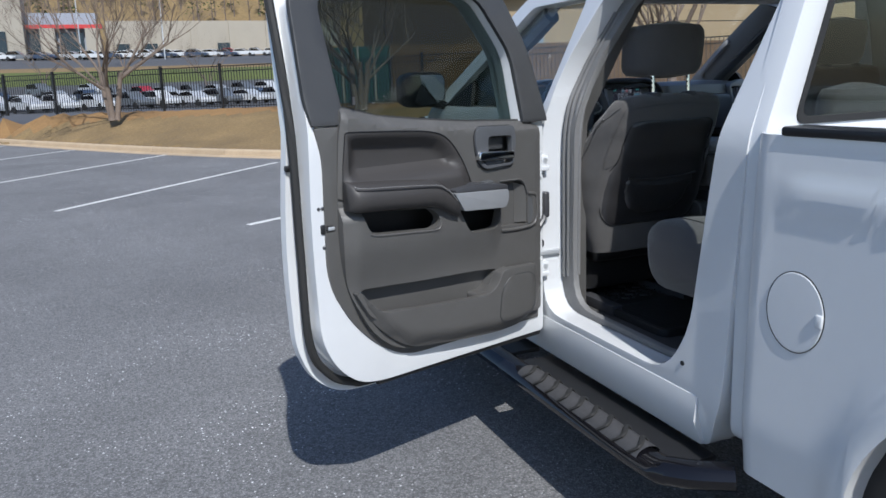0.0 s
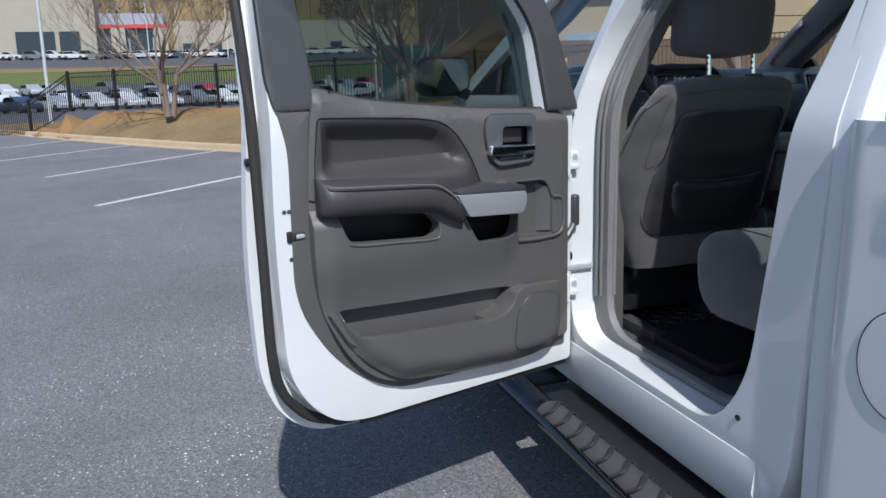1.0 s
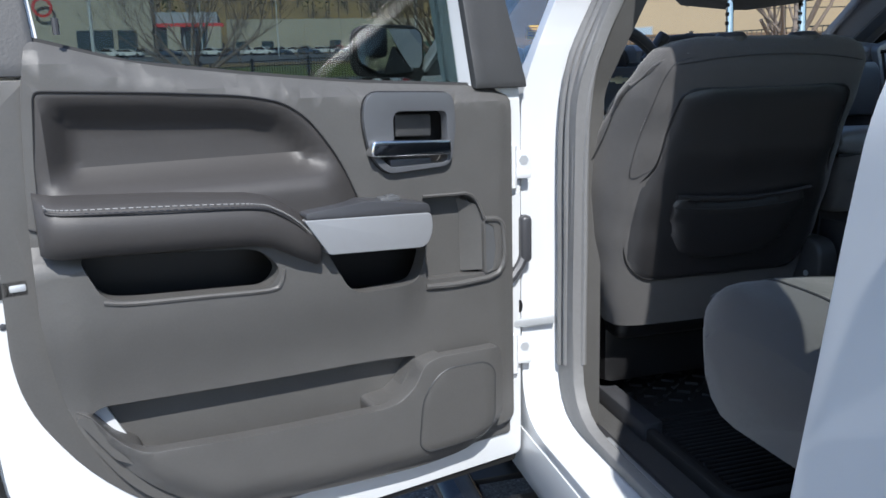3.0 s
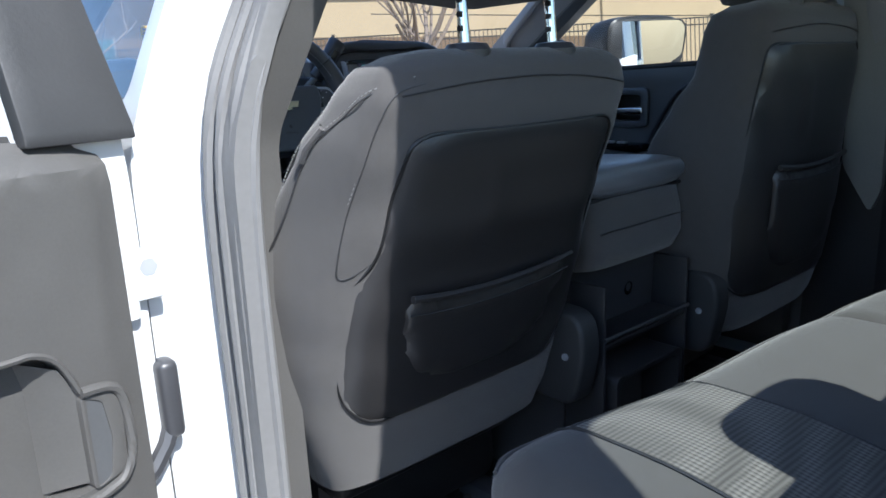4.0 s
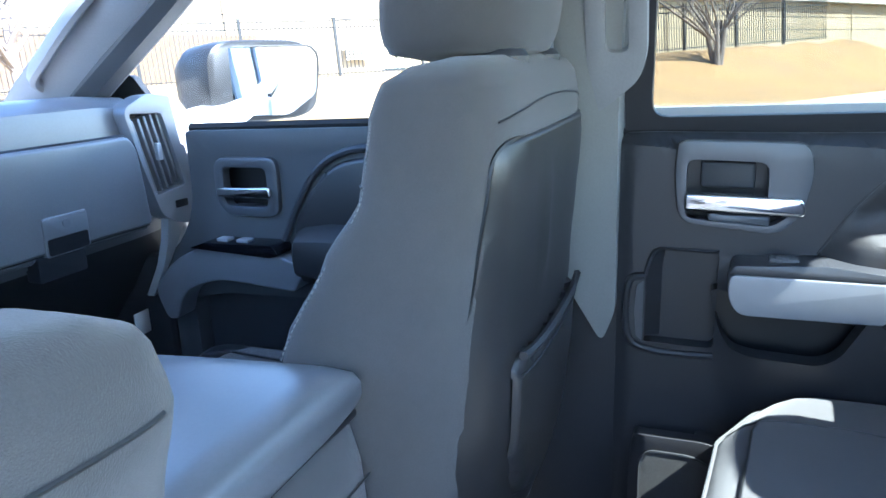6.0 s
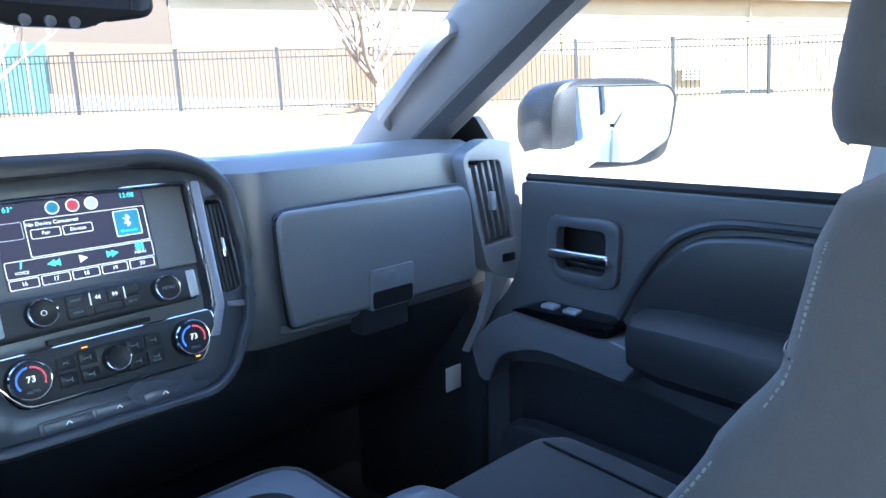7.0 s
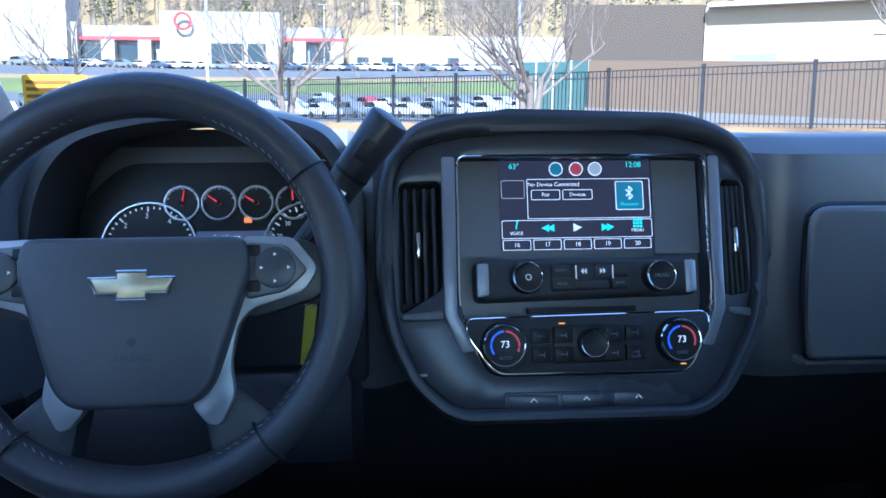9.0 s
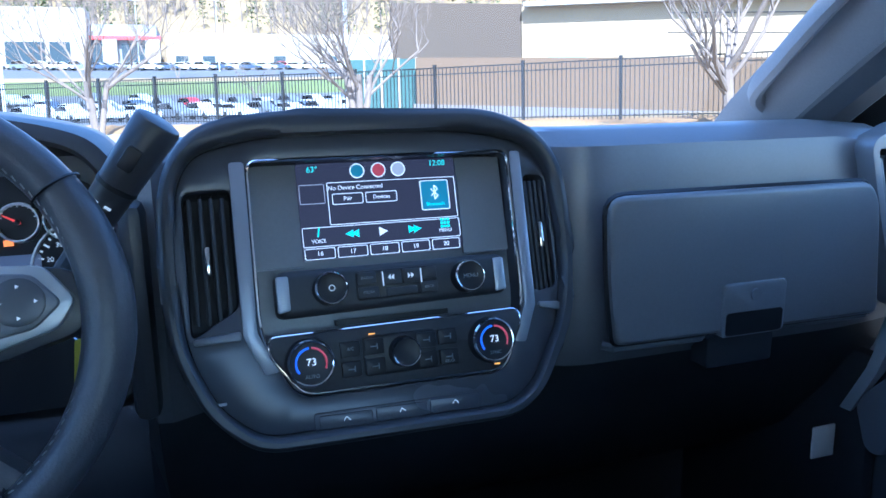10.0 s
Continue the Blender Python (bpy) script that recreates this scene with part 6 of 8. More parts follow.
    for s in (-1, 1):
        part("headrest_post", tube([(cx + s * 0.088, -0.868, top - 0.04), (cx + s * 0.088, -0.855, top + gap - 0.05)], 0.0078, 12), CHROME, hr, "steel headrest post")
        part("post_collar", lathe([(0.010, 0.012), (0.026, 0.010), (0.032, 0.002), (0.032, -0.012), (0.01, -0.012)], 20, Matrix.Translation((cx + s * 0.088, -0.868, top - 0.004))), CHARCOAL, hr)
        for k in range(3):
            part("post_notch", box((cx + s * 0.088 - 0.0095, -0.868, top + 0.022 + k * 0.018), (cx + s * 0.088 - 0.006, -0.860, top + 0.029 + k * 0.018)), BLACK, hr)
    return root


make_front_seat(-0.492, -1, "charcoal cloth driver seat with a vinyl rear panel", 1.525, 1.422, 1.225, 0.168, BACK)
make_front_seat(0.445, 1, "charcoal cloth passenger seat with a vinyl rear panel", 1.612, 1.525, 1.305, 0.098, UPRIGHT)


def make_bench():
    root = thing("rear_bench_seat", (0.05, -1.4, 0.60), "charcoal cloth rear bench with patterned inserts", "car seat")

    def front(x):
        return -1.058 - 0.105 * (x + 0.1) if x < 0.6 else -1.131 - 0.55 * (x - 0.6)

    def crown(x, d, x0, x1):
        """Height of the cushion's top at x, d behind its front edge."""
        e = (x - x0) / 0.08 if x0 < 0 else (x1 - x) / 0.11
        side = (0.05 if x0 < 0 else 0.07) * (1 - min(1.0, max(0.0, e))) ** 2.2
        split = 0.016 * (1 - min(1.0, max(0.0, (x1 - x if x0 < 0 else x - x0) / 0.035))) ** 2
        return 1.056 - 0.050 * max(0.0, 1 - d / 0.085) ** 2.4 - 0.035 * ease((d - 0.16) / 0.30) - side - split + 0.006 * math.sin((x - x0) * 11)

    for x0, x1 in ((-0.76, 0.057), (0.060, 0.80)):
        rings = []
        n = 48
        for i in range(n + 1):
            s = i / n
            s = s + 0.9 * (0.5 - 0.5 * math.cos(math.pi * s) - s)
            x = x0 + (x1 - x0) * s
            e = min(1.0, (x - x0 if x0 < 0 else x1 - x) / 0.11)
            yf = front(x) - 0.10 * (1 - e) ** 2.2
            prof = [(-1.62, 0.84), (yf - 0.10, 0.832), (yf - 0.06, 0.838), (yf - 0.03, 0.86), (yf - 0.012, 0.89), (yf - 0.004, 0.93), (yf, 0.965)]
            prof += [(yf - d, max(0.97, crown(x, d, x0, x1))) for d in (0.001, 0.008, 0.02, 0.036, 0.055, 0.08, 0.11, 0.15, 0.20, 0.26, 0.33, 0.42)] + [(-1.62, 1.02)]
            rings.append([(x, y, z) for y, z in prof])
        c = part("cushion", loft(rings), CLOTH, root, "charcoal cloth seat cushion", smooth=75)
        spans = ((-0.605, -0.36),) if x0 < 0 else ((0.30, 0.62),)
        for a, b in spans:
            rows = [[(a + (b - a) * i / 12, front(a + (b - a) * i / 12) - d, crown(a + (b - a) * i / 12, d, x0, x1) + 0.0025) for d in [0.055 + 0.03 * j for j in range(13)]] for i in range(13)]
            part("insert", loft(rows, closed=False, caps=False), INSERT if x0 < 0 else CLOTH, c, "patterned cloth insert" if x0 < 0 else "plain cloth insert", smooth=75)
            for x in (a, b):
                part("seam", tube([(x, front(x) - d, crown(x, d, x0, x1) + 0.0015) for d in [0.004 + 0.03 * j for j in range(15)]], 0.0026, 5), FRAME, c)
            part("seam", tube([(a + (b - a) * i / 10, front(a + (b - a) * i / 10) - 0.055, crown(a + (b - a) * i / 10, 0.055, x0, x1) + 0.0015) for i in range(11)], 0.0026, 5), FRAME, c)
        xs = [x0 + 0.06 + (x1 - x0 - 0.08) * i / 40 for i in range(41)] if x0 < 0 else [x0 + 0.01 + (x1 - x0 - 0.08) * i / 40 for i in range(41)]
        line = smoothed([(x, front(x) - 0.006 - 0.10 * (1 - min(1.0, (x - x0 if x0 < 0 else x1 - x) / 0.11)) ** 2.2, crown(x, 0.010, x0, x1)) for x in xs], 3)
        part("front_piping", tube(line, 0.0030, 6), CLOTH, c)
        part("stitching", merge(*[tube([p + Vector((0, 0.004, -0.008)), p + (q - p) * 0.6 + Vector((0, 0.004, -0.008))], 0.0009, 4) for p, q in zip(line, line[1:])]), STITCH, c, "pale stitched seam")
        edge = x1 - 0.004 if x0 < 0 else x0 + 0.004
        part("edge_piping", tube([(edge, front(edge) - d, crown(edge, d, x0, x1) + 0.001) for d in (0.0, 0.01, 0.03, 0.06, 0.1, 0.2, 0.3, 0.42)], 0.0028, 6), STITCH, c, "pale edge piping")
    for x0, x1 in ((-0.70, 0.055), (0.06, 0.80)):
        rings = []
        for z, yb, yf in ((1.0, -1.64, -1.47), (1.10, -1.66, -1.485), (1.25, -1.68, -1.52), (1.34, -1.69, -1.545), (1.365, -1.69, -1.56), (1.38, -1.68, -1.585)):
            k = 1 if z < 1.36 else 0.97 if z < 1.37 else 0.94
            rings.append([((x0 + x1) / 2 + x * k, y, z) for x, y in squircle(0, (yb + yf) / 2, (x1 - x0) / 2, (yf - yb) / 2, 5, 28)])
        part("backrest", loft(rings), CLOTH, root)
    for x in (-0.42, 0.47):
        rings = []
        for i in range(11):
            a = -1 + 2 * i / 10
            w = max(0.15, (1 - abs(a) ** 4) ** 0.25)
            rings.append([(x + px * w, -1.625 + py * (0.4 + 0.6 * w), 1.47 + 0.085 * a) for px, py in squircle(0, 0, 0.135, 0.05, 3.5, 24)])
        hr = part("headrest", loft(rings), CLOTH, root, "charcoal cloth head restraint")
        for s in (-1, 1):
            part("headrest_post", tube([(x + s * 0.06, -1.63, 1.36), (x + s * 0.06, -1.63, 1.41)], 0.007, 8), CHROME, hr)
    part("under_seat_box", box((-0.66, -1.66, 0.60), (0.76, -1.22, 0.84), 0.02), CHARCOAL, root)


make_bench()


# ================= floor mats =================
def make_mat(x0, x1, y0, y1):
    root = thing("floor_mat", ((x0 + x1) / 2, (y0 + y1) / 2, 0.60), "black ribbed rubber floor mat in the footwell", "floor mat", "floor mats")
    part("tray", merge(plate(rounded(rect(x0, y0, x1, y1), 0.05), 0.602, 0.612), plate(rounded(rect(x0, y0, x1, y1), 0.05), 0.612, 0.632, None, [rounded(rect(x0 + 0.025, y0 + 0.025, x1 - 0.025, y1 - 0.025), 0.04)], 0.006)), RUBBER, root)
    mid = y0 + (y1 - y0) * 0.62
    n = int((mid - y0 - 0.08) / 0.016)
    for i in range(n):
        y = y0 + 0.05 + i * 0.016
        part("rib", box((x0 + 0.05, y, 0.611), (x1 - 0.05, y + 0.008, 0.620), 0.002, 1), RUBBER, root)
    k = 0
    studs = []
    for i in range(int((x1 - x0 - 0.1) / 0.05)):
        for j in range(int((y1 - mid - 0.06) / 0.04)):
            cx, cy = x0 + 0.075 + i * 0.05, mid + 0.04 + j * 0.04
            a = 0.6 if (i + j) % 2 else -0.6
            studs.append(box((-0.017, -0.0045, 0.611), (0.017, 0.0045, 0.619), 0.002, 1, pose(cx, cy, 0, 0, 0, math.degrees(a))))
    part("studs", merge(*studs), RUBBER, root)


make_mat(-0.70, -0.16, -1.12, -0.42)
make_mat(0.22, 0.76, -1.16, -0.42)
make_mat(0.22, 0.74, -0.10, 0.42)
part("tunnel", box((-0.16, -1.3, 0.60), (0.20, 0.4, 0.66), 0.03), CARPET, truck)
part("kick_trim", box((0.765, 0.05, 0.60), (0.80, 0.5, 1.2), 0.03), CHARCOAL, truck)
part("kick_trim", box((-0.80, 0.05, 0.60), (-0.70, 0.5, 1.2), 0.03), CHARCOAL, truck)


# ================= centre console =================
def make_console():
    root = thing("center_console", (-0.03, -0.45, 0.60), "dark centre console with a padded lid and cup holders", "console")
    cx, hw = -0.030, 0.165
    turn = Matrix(((0, 0, 1, 0), (-1, 0, 0, 0), (0, 1, 0, 0), (0, 0, 0, 1)))
    part("body", plate(rounded([(0.20, 0.62), (0.19, 1.12), (0.40, 1.155), (0.44, 1.235), (0.70, 1.24), (0.72, 1.10), (0.70, 0.62)], [0.02, 0.03, 0.02, 0.02, 0.02, 0.03, 0.02]), cx - hw + 0.008, cx + hw - 0.008, turn, (), 0.012, 3), CHARCOAL, root, "charcoal console body")
    # padded lid, softly crowned
    rings = []
    for y, k in ((-0.450, 0.55), (-0.457, 0.85), (-0.48, 1.0), (-0.60, 1.04), (-0.735, 1.0), (-0.768, 0.85), (-0.776, 0.55)):
        rings.append([(cx + x * (0.93 + 0.07 * k), y, 1.258 - 0.06 * (y + 0.40) + z * k) for x, z in squircle(0, 0, hw, 0.034, 4, 40)])
    part("lid", loft(rings), DARK, root, "padded charcoal lid", smooth=60)
    part("lid_seam", box((cx - hw + 0.004, -0.768, 1.246), (cx + hw - 0.004, -0.44, 1.254), 0.002), BLACK, root)
    # cloth-covered rear pad below the lid
    rings = []
    for z, k, d in ((1.108, 0.90, -0.03), (1.115, 0.96, -0.008), (1.15, 1.0, 0.008), (1.20, 1.0, 0.004), (1.245, 0.96, -0.004), (1.252, 0.93, -0.015)):
        rings.append([(cx + x * k, -0.735 + y - (d if y < 0 else 0), z) for x, y in squircle(0, 0, hw, 0.045, 4.5, 40)])
    pad = part("rear_pad", loft(rings), CLOTH, root, "grey cloth rear pad", smooth=60)
    part("pad_seam", tube([(cx - hw + 0.02 + (2 * hw - 0.04) * i / 8, -0.7865, 1.190) for i in range(9)], 0.0014, 5), FRAME, pad)
    # tray with two cup holders
    m = Matrix.Translation((0, 0, 1.160))
    spots = ((0.062, -0.252), (-0.066, -0.248))
    cups = [[(x + 0.044 * math.cos(2 * math.pi * i / 28), y + 0.044 * math.sin(2 * math.pi * i / 28)) for i in range(28)] for x, y in spots]
    tray = rounded(rect(cx - hw - 0.012, -0.43, cx + hw + 0.016, -0.165), [0.02, 0.02, 0.05, 0.05])
    part("top_tray", plate(tray, -0.090, 0.022, m, cups, 0.006), DARK, root, "satin charcoal tray")
    part("tray_rim", tube([Vector((x, y, 1.182)) for x, y in tray], 0.0035, 6, closed=True), CHARCOAL, root)
    for x, y in spots:
        part("cup_holder", lathe([(0.045, 0.02), (0.046, 0.0245), (0.043, 0.02), (0.038, -0.075), (0.0, -0.075)], 28, Matrix.Translation((x, y, 1.160))), BLACK, root)
    # rear face: open storage shelf over a bin, and power sockets
    for x in (cx - 0.15, cx + 0.142):
        part("shelf_side", box((x, -0.80, 0.62), (x + 0.008, -0.70, 1.09), 0.003), DARKSHADE, root)
    part("shelf", box((cx - 0.142, -0.80, 0.965), (cx + 0.142, -0.70, 0.975), 0.003), DARKSHADE, root)
    part("shelf_lip", tube([(cx - 0.15, -0.802, 0.985), (cx + 0.15, -0.802, 0.985)], 0.005, 6), FRAME, root)
    part("rear_bin", plate(rounded(rect(cx - 0.12, 0.70, cx + 0.12, 0.90), 0.02), 0.70, 0.81, BACK_FRAME, [rounded(rect(cx - 0.105, 0.735, cx + 0.105, 0.888), 0.02)], 0.006), DARKSHADE, root)
    part("bin_liner", plate(rounded(rect(cx - 0.11, 0.72, cx + 0.11, 0.89), 0.02), 0.70, 0.72, BACK_FRAME), FRAME, root)
    for x in (cx - 0.05, cx + 0.05):
        part("socket", lathe([(0.016, 0), (0.018, 0.004), (0.012, 0.006), (0.0, 0.002)], 16, BACK_FRAME @ Matrix.Translation((x, 1.03, 0.712))), GLOSS, root)


make_console()


# ================= dashboard =================
CS = math.sqrt(1 + 0.09)
STACK = Matrix(((1, 0, 0, 0), (0, 0.3 / CS, -1 / CS, 0), (0, 1 / CS, 0.3 / CS, 1.34), (0, 0, 0, 1)))


def fz(pts, r=0.01, n=4):
    """Outline on the sloping fascia from (x, z)."""
    return rounded([(x, (z - 1.34) * CS) for x, z in pts], r, n)


def make_dashboard():
    root = thing("dashboard", (0, 0.3, 1.0), "charcoal dashboard with a centre screen, vents and glovebox", "dashboard")

    def section(x):
        """(y, z) of the dashboard's skin at x."""
        side = max(0.0, abs(x) - 0.66) / 0.16
        c = math.exp(-(x / 0.26) ** 6)
        pull = 0.03 * side * side + 0.075 * math.exp(-(x / 0.225) ** 8)
        if -0.66 < x < -0.255:
            pull += 0.20 * min(1.0, (x + 0.66) / 0.02, (-0.255 - x) / 0.02)
        return [(0.60, 1.462), (0.42, 1.515 - 0.01 * side), (0.24 + pull * 0.35, 1.545 - 0.01 * side), (0.13 + pull * 0.8, 1.558 - 0.012 * side), (0.085 + pull, 1.553 - 0.02 * side), (0.062 + pull, 1.535 - 0.02 * side), (0.055 + pull, 1.495), (0.052 + pull, 1.42), (0.046 + pull, 1.34), (0.042 + pull, 1.285), (0.05 + pull * 0.8, 1.262), (0.062 + pull * 0.6, 1.25), (0.085 + pull * 0.3, 1.20), (0.14, 1.12), (0.22, 1.02), (0.34, 0.93), (0.60, 0.88)]

    # The dimmer light below the dash edge is put into this darker colour.
    SHADEDASH = mat("shaded_lower_dash", (0.034, 0.035, 0.039), 0.4, grain=0.08, vary=0.06, scale=220, bump=0.06, bump_scale=900)
    xs = [-0.79 + 1.60 * i / 96 for i in range(97)]
    skin = loft([[(x, y, z) for y, z in section(x)] for x in xs], caps=True)
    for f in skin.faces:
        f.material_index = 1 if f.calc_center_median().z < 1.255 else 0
    part("dash_body", skin, [DARK, SHADEDASH], root, "charcoal soft dash skin, lower half coloured dark for shade")
    # glovebox door with latch, lower cover seam
    m = axes((0, 0.049, 0), (1, 0, 0), (0, -0.02, 1))
    glove = rounded([(0.262, 1.480), (0.668, 1.478), (0.688, 1.45), (0.708, 1.287), (0.280, 1.291), (0.268, 1.37)], [0.025, 0.03, 0.03, 0.012, 0.012, 0.05])
    # outline groove and raised door
    gd = part("glovebox_door", plate(glove, 0.0, 0.017, m, bevel=0.007, steps=3), DARK, root, "charcoal glovebox door")
    part("glovebox_gap", tube([m @ Vector((x, z, 0.006)) for x, z in glove], 0.004, 5, closed=True), BLACK, root)
    lt = part("glovebox_latch", plate(rounded(rect(0.434, 1.284, 0.535, 1.357), 0.008), 0.0, 0.0205, m, bevel=0.003), DARK, gd)
    part("lock_cylinder", lathe([(0.008, 0.018), (0.008, 0.0222), (0.0, 0.0222)], 18, m @ Matrix.Translation((0.484, 1.340, 0))), DARK, lt)
    # Flat black plate standing in for the shade in the latch's hollow.
    part("latch_recess", plate(rounded(rect(0.439, 1.287, 0.530, 1.318), 0.006), 0.019, 0.0212, m), BLACK, lt)
    for x0, x1 in ((0.275, 0.428), (0.541, 0.712)):
        part("lower_lip", tube([(x0, 0.034, 1.286), (x0 + 0.01, 0.026, 1.283), (x1 - 0.01, 0.026, 1.281), (x1, 0.034, 1.282)], 0.006, 8), DARK, root)
    part("latch_cover", plate(rounded(rect(0.428, 1.236, 0.536, 1.281), 0.006), -0.03, 0.002, m, bevel=0.002), SHADEDASH, root)
    part("handle_mark", box((0.430, 0.0435, 1.240), (0.532, 0.050, 1.2425), 0.001), SILVER, root)
    # right-hand end vent in its silver surround
    m = axes((0.775, 0.028, 1.43), (0.99, -0.10, 0), (0, 0.05, 1))
    sur = rounded([(-0.088, 0.098), (-0.02, 0.128), (0.063, 0.115), (0.105, 0.02), (0.124, -0.12), (0.10, -0.160), (0.030, -0.165), (-0.030, -0.135), (-0.062, -0.02)], 0.02)
    slot = rounded([(-0.074, 0.088), (0.010, 0.084), (0.048, -0.078), (-0.036, -0.088)], 0.008)
    rv = part("end_vent", plate(sur, -0.03, 0.014, m, [slot], 0.008, 3), BARSILVER, root, "silver end vent surround")
    part("vent_duct", plate(slot, -0.03, -0.022, m), BLACK, rv)
    for i in range(5):
        k = (i + 0.5) / 5
        part("vane", box((-0.042 + 0.084 * k - 0.003, -0.080, -0.02), (-0.042 + 0.084 * k + 0.003, 0.082, 0.006), 0.001, m=m @ pose(-0.013, 0, 0, 0, 0, 12)), DARK, rv)
    part("vane_tab", box((-0.016, -0.015, 0.004), (-0.004, 0.022, 0.016), 0.002, m=m), SILVER, rv)
    part("end_sweep", loft([[(x - w, y, z), (x + w, y + 0.004, z), (x + w, y + 0.02, z), (x - w, y + 0.02, z)] for x, y, z, w in ((0.80, 0.018, 1.285, 0.035), (0.782, 0.022, 1.235, 0.022), (0.765, 0.035, 1.18, 0.012), (0.742, 0.06, 1.11, 0.006))]), SILVER, rv)
    part("vent_wheel", box((0.01, -0.125, 0.0), (0.045, -0.108, 0.016), 0.002, m=m), BLACK, rv)

    # ---- centre stack ----
    rim_o = fz([(-0.239, 1.465), (-0.228, 1.531), (-0.195, 1.570), (-0.124, 1.582), (0.13, 1.580), (0.190, 1.553), (0.216, 1.507), (0.213, 1.39), (0.199, 1.336), (0.157, 1.264), (0.12, 1.243), (-0.160, 1.246), (-0.210, 1.295), (-0.236, 1.363)], [0.05, 0.03, 0.03, 0.05, 0.05, 0.03, 0.03, 0.04, 0.03, 0.03, 0.03, 0.03, 0.03, 0.04], 5)
    rim_i = fz([(-0.223, 1.447), (-0.216, 1.512), (-0.198, 1.541), (-0.138, 1.556), (0.10, 1.558), (0.172, 1.541), (0.196, 1.509), (0.200, 1.404), (0.190, 1.342), (0.148, 1.275), (0.119, 1.257), (-0.152, 1.261), (-0.191, 1.293), (-0.218, 1.352)], [0.04, 0.02, 0.02, 0.04, 0.04, 0.02, 0.02, 0.03, 0.02, 0.02, 0.02, 0.02, 0.02, 0.03], 5)
    part("stack_hood", plate(rim_o, -0.06, 0.026, STACK, [rim_i], 0.010, 3), CHARCOAL, root, "padded charcoal rim of the centre stack")
    lv = fz([(-0.211, 1.503), (-0.164, 1.505), (-0.165, 1.388), (-0.212, 1.362)], 0.008)
    rvv = fz([(0.167, 1.505), (0.192, 1.502), (0.194, 1.378), (0.164, 1.374)], 0.008)
    bez = fz([(-0.145, 1.533), (0.149, 1.533), (0.147, 1.36), (0.118, 1.292), (-0.116, 1.294), (-0.146, 1.36)], [0.012, 0.012, 0.02, 0.02, 0.02, 0.02])
    GRAPHITE = mat("graphite_trim", (0.085, 0.09, 0.103), 0.27, 0.3, vary=0.08, grain=0.03, scale=50)
    fas = part("fascia", plate(rim_i, -0.055, 0.010, STACK, [lv, rvv, bez], 0.003), GRAPHITE, root, "graphite centre fascia")
    # Reflections that brighten the fascia's sides are put into this lighter colour.
    SHEENPOST = mat("sheen_grey_post", (0.36, 0.375, 0.41), 0.30, 0.4, vary=0.08, grain=0.03, scale=50)
    for pts in ([(-0.163, 1.532), (-0.1475, 1.532), (-0.1490, 1.362), (-0.130, 1.322), (-0.145, 1.320), (-0.163, 1.360)], [(0.152, 1.532), (0.165, 1.532), (0.163, 1.360), (0.146, 1.320), (0.132, 1.322), (0.150, 1.362)]):
        part("side_post", plate(fz(pts, 0.004), 0.004, 0.0115, STACK, bevel=0.001), SHEENPOST, fas, "fascia side post, coloured lighter for reflections")
    for poly, x0, x1, tabx in ((lv, -0.211, -0.165, -0.194), (rvv, 0.166, 0.193, 0.177)):
        v = part("air_vent", plate(poly, -0.05, -0.042, STACK), BLACK, root, "black air vent")
        for i in range(4):
            x = x0 + (x1 - x0) * (i + 0.6) / 4.3
            part("vane", box((x - 0.002, 0.036, -0.035), (x + 0.002, 0.165, 0.006), 0.001, m=STACK), FRAME, v)
        part("vane_tab", box((tabx, 0.085, 0.0), (tabx + 0.006, 0.115, 0.014), 0.002, m=STACK), CHROME, v)
        part("vent_wheel", plate(fz([(x0, 1.356), (x1, 1.356 if x0 < 0 else 1.350), (x1, 1.366 if x0 < 0 else 1.36), (x0, 1.362)], 0.003), 0.006, 0.014, STACK, bevel=0.002), DARK, v)
    # recess with the screen
    part("screen_well", plate(bez, -0.055, -0.020, STACK), DARK, root, "charcoal screen surround")
    part("well_rim", tube([STACK @ Vector((x, y, 0.009)) for x, y in bez], 0.0018, 6, closed=True), CHROME, root)
    for x0, x1 in ((-0.1425, -0.0935), (0.1455, 0.0925)):
        part("well_cheek", loft([[STACK @ Vector((x, (z - 1.34) * CS, h)) for x, h in ((x0, -0.009), (x1, -0.0135), (x1, -0.019), (x0, -0.019))] for z in (1.424, 1.530)]), DARK, root)
    SCREEN = mat("lit_screen_black", (0.004, 0.004, 0.006), 0.12, emit=(0.02, 0.02, 0.03), power=0.5)
    scr = part("touch_screen", plate(fz([(-0.092, 1.532), (0.091, 1.532), (0.091, 1.430), (-0.092, 1.430)], 0.003), -0.020, -0.014, STACK), SCREEN, root, "lit touch screen")

    def ink(name, rgb, power=1.2):
        return mat("screen_" + name, rgb, 0.4, emit=rgb, power=0.19 * power)

    W, TEAL, GREY, RED, BLUE = ink("white", (0.8, 0.82, 0.85)), ink("teal", (0.15, 0.75, 0.65)), ink("grey", (0.35, 0.36, 0.4)), ink("red", (0.45, 0.06, 0.08), 0.9), ink("blue", (0.05, 0.22, 0.30), 0.8)

    def S(px, py):
        """From the screen's own units (262 wide, 157 high, y down) to the fascia."""
        return (-0.092 + px / 262 * 0.183, (1.532 - py / 157 * 0.102 - 1.34) * CS)

    def line_box(x0, y0, x1, y1, w=1.0):
        a, b = S(x0, y0), S(x1, y1)
        t = w * 0.183 / 262
        return plate(rounded(rect(a[0], b[1], b[0], a[1]), 0.002, 2), -0.0142, -0.0132, STACK, [rounded(rect(a[0] + t, b[1] + t, b[0] - t, a[1] - t), 0.0015, 2)])

